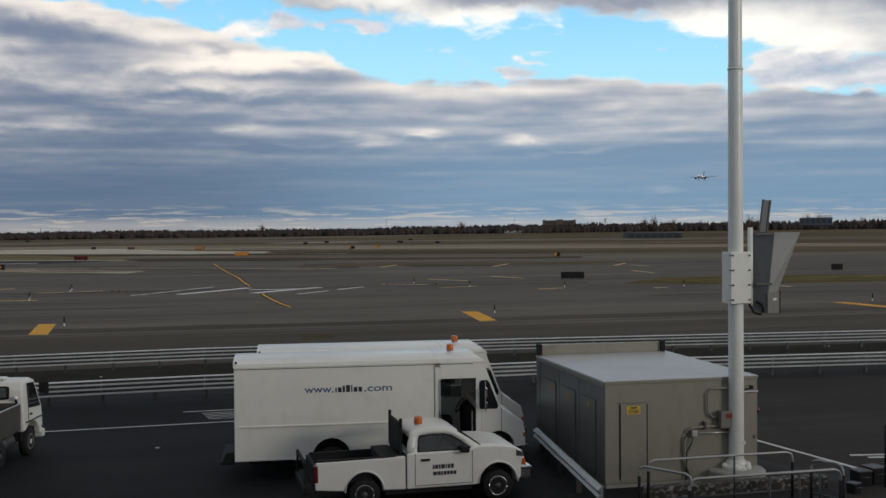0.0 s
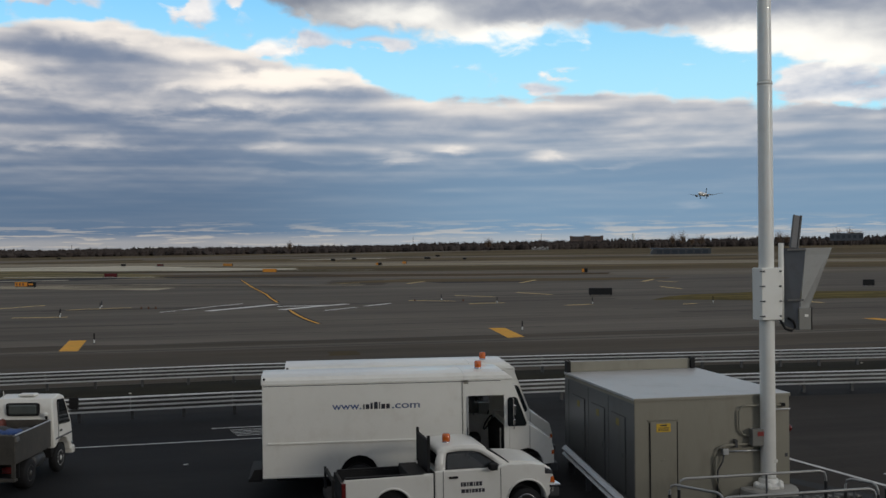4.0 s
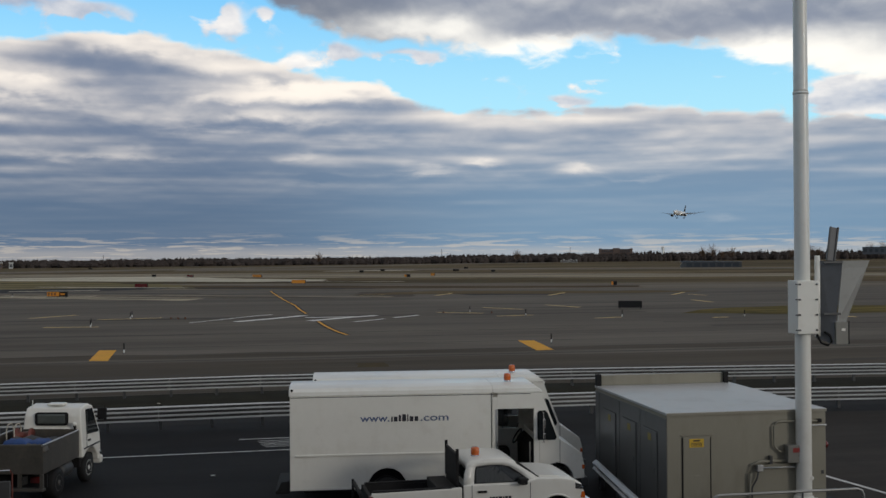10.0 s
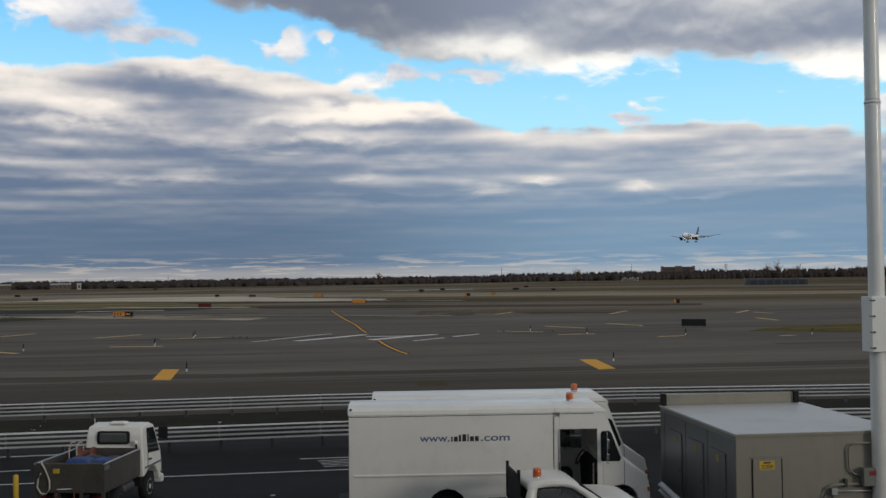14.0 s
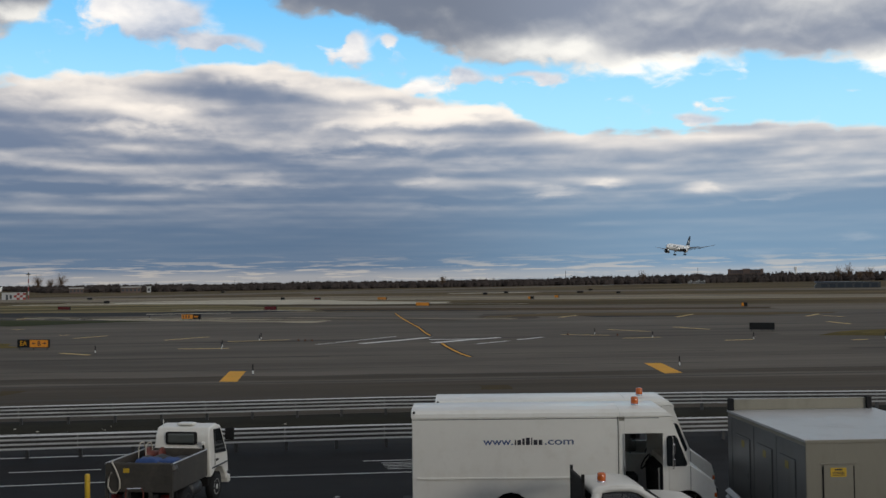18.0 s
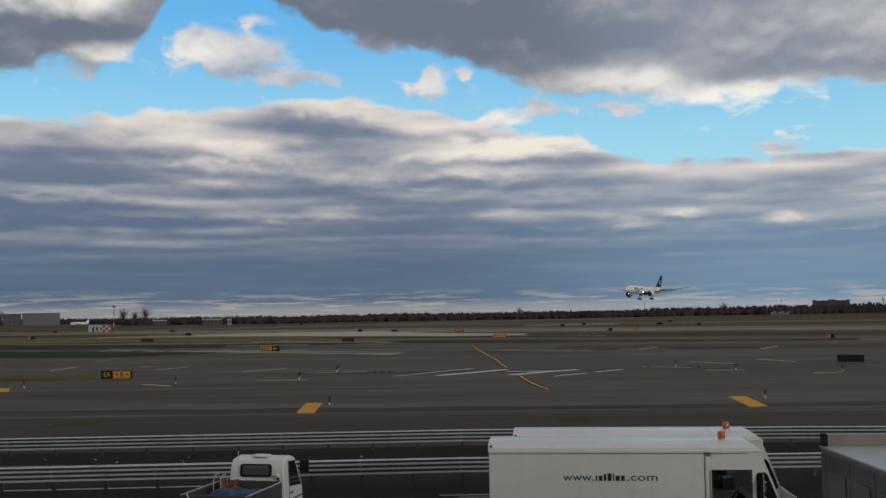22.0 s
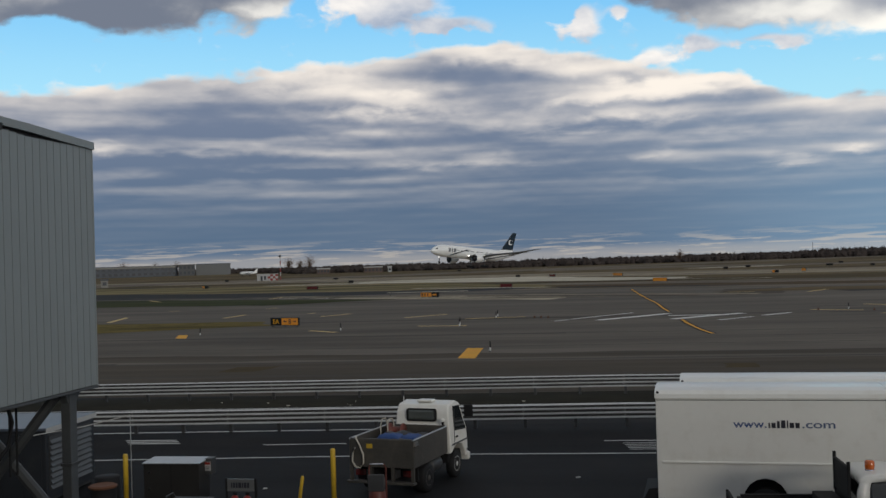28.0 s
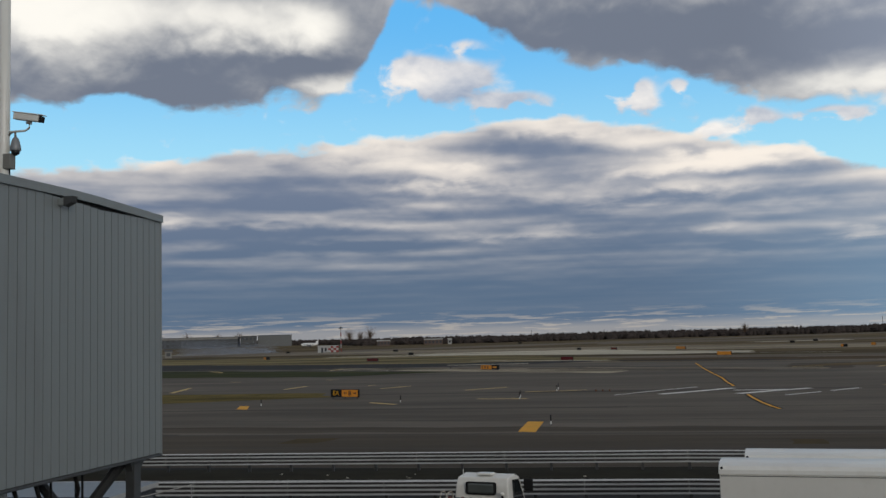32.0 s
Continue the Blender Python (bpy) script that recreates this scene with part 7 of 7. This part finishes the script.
def block(name, az0, az1, d, z0, z1, depth, wall, label, floors=2, bays=12, roof=None, glass=FARDARK, parts_extra=None):
    """A far building with its storeys of windows, facing the viewpoint."""
    (x0, y0), (x1, y1) = polar(az0, d), polar(az1, d)
    w = math.hypot(x1 - x0, y1 - y0)
    ob = thing(name, label, "building", pose(x0, y0, 0, 0, 0, math.degrees(math.atan2(y1 - y0, x1 - x0))))
    part("wall", box(0, w, 0, depth, z0, z1), wall, ob)
    part("roof", box(-0.3, w + 0.3, -0.3, depth + 0.3, z1, z1 + 0.7), roof or FARDARK, ob)
    fh = (z1 - z0) / floors
    for f in range(floors):
        for b in range(bays):
            part("window", box(w * (b + 0.22) / bays, w * (b + 0.78) / bays, -0.12, 0.05, z0 + fh * (f + 0.3), z0 + fh * (f + 0.8)), glass, ob)
    return ob


b = block("brick_building", 18.46, 20.21, 1260, 0, 13.6, 14, BRICKFAR, "long brown brick building on the horizon", 3, 16)
part("centre_block", box(16, 24, -1.2, 8, 0, 15.4), BRICKFAR, b)
part("end_block", box(-0.5, 2.9, -0.8, 8, 0, 15.0), BRICKFAR, b)
part("end_block", box(35.6, 39, -0.8, 8, 0, 15.0), BRICKFAR, b)
block("far_hall", 31.8, 33.4, 1240, 6, 13.5, 20, FARGREY, "low dark hall beyond the field", 1, 6)
t = block("terminal_building", -31.5, -23.75, 1080, 0, 10.2, 30, FARGREY, "long low grey terminal building far off", 2, 26, FARGREY)
part("fascia", box(0, 145, -0.5, 0.2, 8.6, 10.2), SIDEGREY, t)
block("terminal_building", -23.7, -22.85, 1070, 0, 10.6, 20, LEGGREY, "dark grey terminal block far off", 2, 4)
block("hangar", -22.8, -21.0, 1080, 0, 10.8, 30, ENCLSIDE, "plain grey hangar far off", 1, 2, FARGREY, ENCLSIDE)
block("low_shed", -16.4, -15.7, 760, 0, 3.4, 8, BRICKFAR, "small pale shed far off", 1, 4, FARWHITE)
block("low_shed", -13.85, -12.85, 760, 0, 3.6, 8, BRICKFAR, "small pale shed far off", 1, 5, FARWHITE)
block("low_shed", -12.55, -12.35, 760, 0, 3.6, 4, FARWHITE, "small white hut far off", 1, 1, FARWHITE)
for i, h in enumerate((2.6, 3.6, 2.2, 3.0, 3.6, 2.4, 3.2)):
    x, y = polar(16.42 + 0.135 * i, 990 + 7 * (i % 3))
    ob = thing("approach_hut", "tiny white hut far out on the field", "hut", pose(x, y, 0, 0, 0, -17), "approach huts")
    part("wall", box(-0.8, 0.8, 0, 1.6, 0, h - 0.4), FARWHITE, ob)
    part("roof", box(-0.95, 0.95, -0.15, 1.75, h - 0.4, h - 0.15), FARWHITE, ob)
    part("door", box(-0.35, 0.35, -0.05, 0.02, 0, h * 0.6), FARDARK, ob)
block("service_hut", -27.6, -27.25, 420, 0, 2.6, 3, SIDEGREY, "small grey service hut", 1, 1)


def checker_hut():
    x, y = polar(-19.6, 470)
    ob = thing("checkered_hut", "small red and white chequered hut on the field", "hut", pose(x, y, 0, 0, 0, 19))
    for i in range(8):
        for k in range(3):
            part("panel", box(i * 1.15, i * 1.15 + 1.13, 0, 3, k * 0.95, k * 0.95 + 0.94), REDPAINT if (i + k) % 2 and i > 3 else FARWHITE, ob)
    part("roof", box(-0.2, 9.4, -0.2, 3.2, 2.85, 3.05), FARWHITE, ob)
    part("door", box(1.5, 2.4, -0.06, 0.02, 0, 2.1), FARDARK, ob)
    part("door", box(3.0, 3.9, -0.06, 0.02, 0.5, 2.1), FARDARK, ob)


checker_hut()
x, y = polar(-18.35, 480)
ob = thing("radar_mast", "slim red and white mast with a small platform", "mast", pose(x, y, 0))
for i in range(6):
    part("section", tube([(0, 0, 1.75 * i), (0, 0, 1.75 * (i + 1))], 0.22, 8), FARWHITE if i % 2 else REDPAINT, ob)
part("platform", box(-0.8, 0.8, -0.8, 0.8, 10.5, 10.8), DARKSTEEL, ob)
part("lamp_head", lathe([(0.3, 10.8), (0.4, 11.1), (0.2, 11.4)], "z", 10), DARKSTEEL, ob)
x, y = polar(21.83, 1700)
solid("white_tower", lathe([(1.7, 0), (1.7, 15), (2.5, 16), (2.5, 20), (1.7, 21)], "z", 12), PLANEWHITE, "slim white tower on the horizon", "tower", pose(x, y, 0))
for az, d, h in ((16.9, 1000, 15), (-8, 860, 9), (9.9, 900, 13)):
    x, y = polar(az, d)
    solid("far_pole", tube([(0, 0, 0), (0, 0, h)], 0.25, 6, r_end=0.15), WOODS, "thin pole above the woods", "pole", pose(x, y, 0), group="far poles")

# long low shed out on the field
x, y = polar(22.75, 545)
ob = thing("long_shed", "long low slate-blue shed out on the field", "shed", pose(x, y, 0.02, 0, 0, -21))
part("body", prism([(1.6, 0), (30, 0), (30, 2.7), (1.2, 2.7), (0, 0.9), (0, 0)], 0, 7, "y"), LEGGREY, ob)
part("roof", prism([(-0.1, 2.6), (30.3, 2.6), (30.3, 2.75), (-0.1, 3.2)], -0.3, 7.3, "y"), LIDBLUE, ob, "pale slate-blue roof sheet")
for i in range(7):
    part("bay_door", box(3.0 + i * 3.8, 5.8 + i * 3.8, -0.08, 0.02, 0.1, 2.1), FARDARK, ob)
for i in range(8):
    part("bay_post", box(2.3 + i * 3.8, 2.5 + i * 3.8, -0.14, 0.0, 0, 2.6), LEGGREY, ob)


def parked_airliner(az, d, turn, k):
    x, y = polar(az, d)
    ob = thing("parked_airliner", "small white airliner parked far off beside the hangar", "airliner", pose(x, y, 0.02, 0, 0, turn))
    part("fuselage", lathe([(0.1, -9.0 * k), (0.9 * k, -8.0 * k), (1.5 * k, -6.0 * k), (1.5 * k, 4.0 * k), (0.9 * k, 7.0 * k), (0.15, 9.0 * k)], "x", 16), PLANEWHITE, ob, smooth=True, m=pose(0, 0, 3.0 * k))
    part("fin", prism([(5.5 * k, 4.0 * k), (8.8 * k, 3.4 * k), (9.4 * k, 7.2 * k), (8.0 * k, 7.2 * k)], -0.15, 0.15, "y"), PLANEWHITE, ob)
    for s in (-1, 1):
        part("wing", wing_mesh([(s * 1.0, -2.5 * k, 2.5 * k, 0, 0.5), (s * 10.0 * k, 2.0 * k, 3.5 * k, 0.5, 0.15)]), PLANEGREY, ob, m=pose(0, 0, 2.2 * k, 0, 0, 90))
        part("engine", lathe([(0.5 * k, -1.3), (0.7 * k, -1.0), (0.6 * k, 1.0), (0.3 * k, 1.6)], "x", 12), PLANEGREY, ob, m=pose(-0.5, s * 4.0 * k, 1.6 * k), smooth=True)
        part("main_wheel", lathe([(0.5, -0.2), (0.5, 0.2)], "y", 12), BLACK, ob, m=pose(0.8, s * 2.0, 0.5))
        part("gear_leg", tube([(0.8, s * 2.0, 0.5), (0.8, s * 1.4, 2.4 * k)], 0.14, 6), STEEL, ob)
    part("nose_wheel", lathe([(0.4, -0.2), (0.4, 0.2)], "y", 12), BLACK, ob, m=pose(-6.5 * k, 0, 0.4))
    part("nose_leg", tube([(-6.5 * k, 0, 0.4), (-6.5 * k, 0, 2.0 * k)], 0.12, 6), STEEL, ob)
    part("window_line", box(-6.0 * k, 4.5 * k, -1.52 * k, -1.40 * k, 3.15 * k, 3.4 * k), FARDARK, ob)


# ---- airliner ----
def wing_mesh(sections, bm=None):
    """Lofted from (x, y front, y back, z, thickness) sections."""
    own = bmesh.new()
    rows = []
    for x, yf, yb, z, t in sections:
        c = yb - yf
        rows.append([own.verts.new((x, yf + c * u, z + t * v)) for u, v in ((0, 0), (0.12, 0.42), (0.4, 0.55), (0.75, 0.25), (1, 0), (0.7, -0.22), (0.3, -0.42), (0.08, -0.3))])
    for a, b in zip(rows, rows[1:]):
        for k in range(8):
            own.faces.new((a[k], a[(k + 1) % 8], b[(k + 1) % 8], b[k]))
    own.faces.new(rows[0][::-1]), own.faces.new(rows[-1])
    bmesh.ops.recalc_face_normals(own, faces=own.faces)
    return merge(bm, own)


parked_airliner(-20.05, 800, 20, 0.72)


def airliner():
    """Nose towards -y; the origin lies on the fuselage's axis."""
    ob = thing("airliner", "white twin-engined wide-body airliner with a dark green fin, gear down", "airliner", pose(0, 0, 0))
    R = 3.3
    own = bmesh.new()
    rings, sides = [], 32
    for y, r, zc in ((-32.0, 0.12, -0.75), (-31.6, 0.7, -0.7), (-30.6, 1.35, -0.55), (-29.0, 2.1, -0.3), (-26.8, 2.8, -0.1), (-24.0, 3.2, 0), (-21.5, R, 0), (12.0, R, 0), (17.0, 2.95, 0.25), (22.0, 2.25, 0.75), (27.0, 1.3, 1.3), (30.5, 0.65, 1.7), (31.6, 0.2, 1.8)):
        rings.append([own.verts.new((r * math.cos(a), y, zc + r * math.sin(a))) for a in [2 * math.pi * s / sides for s in range(sides)]])
    for a, b2 in zip(rings, rings[1:]):
        for s in range(sides):
            own.faces.new((a[s], a[(s + 1) % sides], b2[(s + 1) % sides], b2[s]))
    own.faces.new(rings[0][::-1]), own.faces.new(rings[-1])
    bmesh.ops.recalc_face_normals(own, faces=own.faces)
    fus = part("fuselage", own, PLANEWHITE, ob, "white fuselage", True)
    part("belly_fairing", lathe([(0.3, -10), (2.4, -7), (2.9, -2), (2.9, 5), (2.2, 9), (0.3, 12)], "y", 20), PLANEGREY, ob, smooth=True, m=pose(0, 0, -0.75))
    part("cockpit_window", prism([(-29.9, 0.35), (-28.9, 0.45), (-28.4, 1.05), (-29.3, 0.95)], -1.9, 1.9, "x"), GLASS, fus)
    for s in (-1, 1):
        k = lambda x: s * x
        part("wing", wing_mesh([(k(2.6), -8.0, 5.5, -1.9, 1.7), (k(10.5), -1.8, 5.3, -1.0, 0.95), (k(24), 8.2, 12.2, 0.9, 0.5), (k(32.2), 14.0, 16.2, 2.6, 0.25), (k(33.6), 15.6, 16.6, 2.9, 0.1)]), PLANEGREY, ob, "grey swept wing", True)
        part("flap", wing_mesh([(k(3.2), 5.2, 8.6, -2.5, 0.4), (k(10.3), 5.0, 7.6, -1.8, 0.35), (k(22), 10.9, 12.9, 0.2, 0.2)]), PLANEGREY, ob, "lowered flap")
        for x, yy, zz in ((7.0, 6.0, -2.2), (14.0, 8.0, -1.2), (18.5, 10.2, -0.5)):
            part("flap_fairing", lathe([(0.05, -2.4), (0.36, -1.0), (0.3, 1.2), (0.05, 2.6)], "y", 10), PLANEGREY, ob, m=pose(k(x), yy, zz))
        part("tailplane", wing_mesh([(k(1.2), 23.0, 29.5, 1.6, 0.6), (k(10.7), 29.6, 32.0, 2.9, 0.2)]), PLANEGREY, ob, "grey tailplane", True)
        e = part("engine", lathe([(1.70, -3.4), (2.10, -3.1), (2.22, -1.6), (2.08, 0.4), (1.5, 2.0), (1.05, 2.3), (0.6, 3.4), (0.05, 3.5)], "y", 28), PLANEWHITE, ob, "white engine nacelle", True, pose(k(9.8), -6.2, -3.25))
        part("intake_lip", lathe([(1.84, -3.30), (1.90, -3.52), (1.99, -3.44), (2.05, -3.15)], "y", 28), CHROME, e, smooth=True)
        part("fan", lathe([(0.02, -3.45), (1.86, -3.45), (1.86, -3.40)], "y", 24), BLACK, e)
        part("spinner", lathe([(0.05, -3.85), (0.3, -3.65), (0.5, -3.46)], "y", 14), DARKSTEEL, e, smooth=True)
        part("pylon", prism([(-8.6, -1.9), (-1.5, -1.6), (-1.0, -0.9), (-6.5, -1.0)], k(9.8) - 0.25, k(9.8) + 0.25, "x"), PLANEWHITE, ob)
        # main gear: strut, six wheels
        g = part("main_gear", tube([(k(5.4), 2.6, -1.8), (k(5.4), 2.6, -6.75)], 0.30, 10), DARKSTEEL, ob)
        part("bogie_beam", box(k(5.4) - 0.2, k(5.4) + 0.2, 0.6, 4.6, -6.9, -6.55), DARKSTEEL, g)
        for yy in (1.0, 2.6, 4.2):
            for dx in (-0.7, 0.7):
                part("wheel", lathe([(0.3, -0.27), (0.62, -0.27), (0.68, 0), (0.62, 0.27), (0.3, 0.27)], "x", 16), BLACK, g, m=pose(k(5.4) + dx, yy, -6.75))
        part("gear_door", box(k(4.3) - 0.05, k(4.3) + 0.05, 0.8, 4.4, -4.1, -2.6), PLANEWHITE, ob)
        # plain livery shapes on both sides
        part("livery_band", prism([(-21.5, -2.1), (-20.6, -2.3), (-8.0, 1.2), (-6.0, 1.5), (-9.0, 1.5)], s * 3.2 - 0.14, s * 3.2 + 0.14, "x"), DARKGREEN, fus, "dark green swept band")
        for i, w in enumerate((1.5, 0.8, 1.7)):
            a = -22.4 + (0, 2.2, 3.7)[i]
            part("lettering_bar", prism([(a, -0.55), (a + w, -0.55), (a + w + 0.25, 1.55), (a + 0.25, 1.55)], s * 3.1 - 0.2, s * 3.1 + 0.2, "x"), PLANEGREY, fus, "plain grey bar of lettering")
        for i in range(9):
            part("cabin_windows", prism([(-17.0 + i * 3.6, 0.55), (-14.4 + i * 3.6, 0.55), (-14.4 + i * 3.6, 0.80), (-17.0 + i * 3.6, 0.80)], s * 3.24 - 0.03, s * 3.24 + 0.035, "x"), FARDARK, fus)
        part("wing_lamp", lathe([(0.30, 0), (0.26, -0.06), (0.04, -0.09)], "y", 12), LAMPGLOW, ob, "lit landing lamp", m=pose(k(3.4), -7.7, -1.75))
    fin = part("fin", prism([(17.2, 2.5), (29.0, 2.3), (32.4, 13.9), (29.6, 13.9), (20.8, 3.8)], -0.28, 0.28, "x", bevel=0.1), DARKGREEN, ob, "dark green fin")
    part("fin_root", prism([(15.0, 2.5), (29.4, 2.0), (30.0, 4.0), (24.0, 4.0), (20.3, 3.6)], -0.32, 0.32, "x", bevel=0.1), PLANEWHITE, ob)
    for s in (-1, 1):
        own = bmesh.new()
        out = [(27.6 + 1.55 * math.cos(a), 8.2 + 1.55 * math.sin(a)) for a in [radians(20 + 320 * i / 20) for i in range(21)]]
        inn = [(28.1 + 1.1 * math.cos(a), 8.45 + 1.1 * math.sin(a)) for a in [radians(20 + 320 * i / 20) for i in range(21)]]
        lo = [own.verts.new((s * 0.30, y, z)) for y, z in out]
        hi = [own.verts.new((s * 0.30, y, z)) for y, z in inn]
        for i in range(20):
            own.faces.new((lo[i], lo[i + 1], hi[i + 1], hi[i]))
        g = bmesh.ops.extrude_face_region(own, geom=own.faces[:])
        for v in [q for q in g["geom"] if isinstance(q, bmesh.types.BMVert)]:
            v.co.x += s * 0.04
        part("fin_emblem", own, PLANEWHITE, fin, "plain white crescent shape")
    ng = part("nose_gear", tube([(0, -25.6, -2.4), (0, -25.8, -6.2)], 0.18, 8), DARKSTEEL, ob)
    for dx in (-0.35, 0.35):
        part("wheel", lathe([(0.25, -0.15), (0.5, -0.15), (0.54, 0), (0.5, 0.15), (0.25, 0.15)], "x", 16), BLACK, ng, m=pose(dx, -25.8, -6.25))
    part("gear_lamp", lathe([(0.20, 0), (0.18, -0.03), (0.02, -0.05)], "y", 12), LAMPGLOW, ob, "lit nose gear lamp", m=pose(0, -26.1, -3.6))
    return ob


PLANE = airliner()


def smoke_puff(k):
    """A drifting puff of tyre smoke, made of fine specks."""
    rnd = random.Random(300 + k)
    verts, faces = [], []
    for i in range(1500):
        c = Vector((rnd.gauss(0, 3.4), rnd.gauss(0, 2.0), abs(rnd.gauss(0, 1.0)) * (1.5 + 0.22 * k)))
        q = rnd.uniform(0.025, 0.06)
        b = len(verts)
        for u in ((1, 1, 1), (1, -1, -1), (-1, 1, -1), (-1, -1, 1)):
            verts.append(c + Vector(u) * q * rnd.uniform(0.7, 1.3))
        faces += [(b, b + 2, b + 1), (b, b + 1, b + 3), (b, b + 3, b + 2), (b + 1, b + 2, b + 3)]
    me = bpy.data.meshes.new("smoke_puff")
    me.from_pydata(verts, [], faces)
    me.materials.append(SMOKE)
    return tagged(new("smoke_puff", me), "thin blue-grey puff of tyre smoke over the runway", "smoke", "tyre smoke", "stuff")


PUFFS_OF_SMOKE = [smoke_puff(k) for k in range(8)]


def motions():
    # straight in, heading to the near left, sinking to the runway and touching down
    rows = []
    for t, h, p, gain in ((0, 105.9, -2, 0), (4, 91.9, -2, 0), (9, 72.4, -2, -4), (11, 64.6, -2, -14), (13, 56.8, -2, -14), (17, 40.3, -2, 0), (19, 32.6, -2, 3), (21, 25.8, -2, 3), (23, 18.4, -2.2, 0), (24, 15.0, -2.6, 0),
                          (25, 12.5, -3, 0), (25.5, 11.8, -3.4, 0), (27.5, 10.4, -4.8, 0), (28, 9.9, -5, 0), (29, 9.0, -5.2, 0), (30, 8.3, -5.2, 0), (30.5, 7.95, -5.2, 0), (31, 7.68, -4.9, 0), (31.5, 7.66, -4.5, 0), (32, 7.64, -4.2, 0)):
        s = 62.44 * (t - 28) + gain
        rows.append((t, pose(-77.2 + s * math.sin(radians(-142.48)), 563.5 + s * math.cos(radians(-142.48)), h, p, 0, 142.48 - 180)))
    walk(PLANE, rows)
    # the tyres touch, and smoke rises where they have passed
    for k, puff in enumerate(PUFFS_OF_SMOKE):
        t = 30.75 + 0.085 * k
        s = 62.44 * (t - 28) - 4
        x, y = -77.2 + s * math.sin(radians(-142.48)), 563.5 + s * math.cos(radians(-142.48))
        walk(puff, [(0, pose(x, y, -12, 0, 0, 50)), (t - 0.05, pose(x, y, -12, 0, 0, 50)), (t + 0.12, pose(x, y, -0.4, 0, 0, 52)), (32, pose(x + 2.0, y + 1.0, 0.5, 0, 0, 58))])


motions()
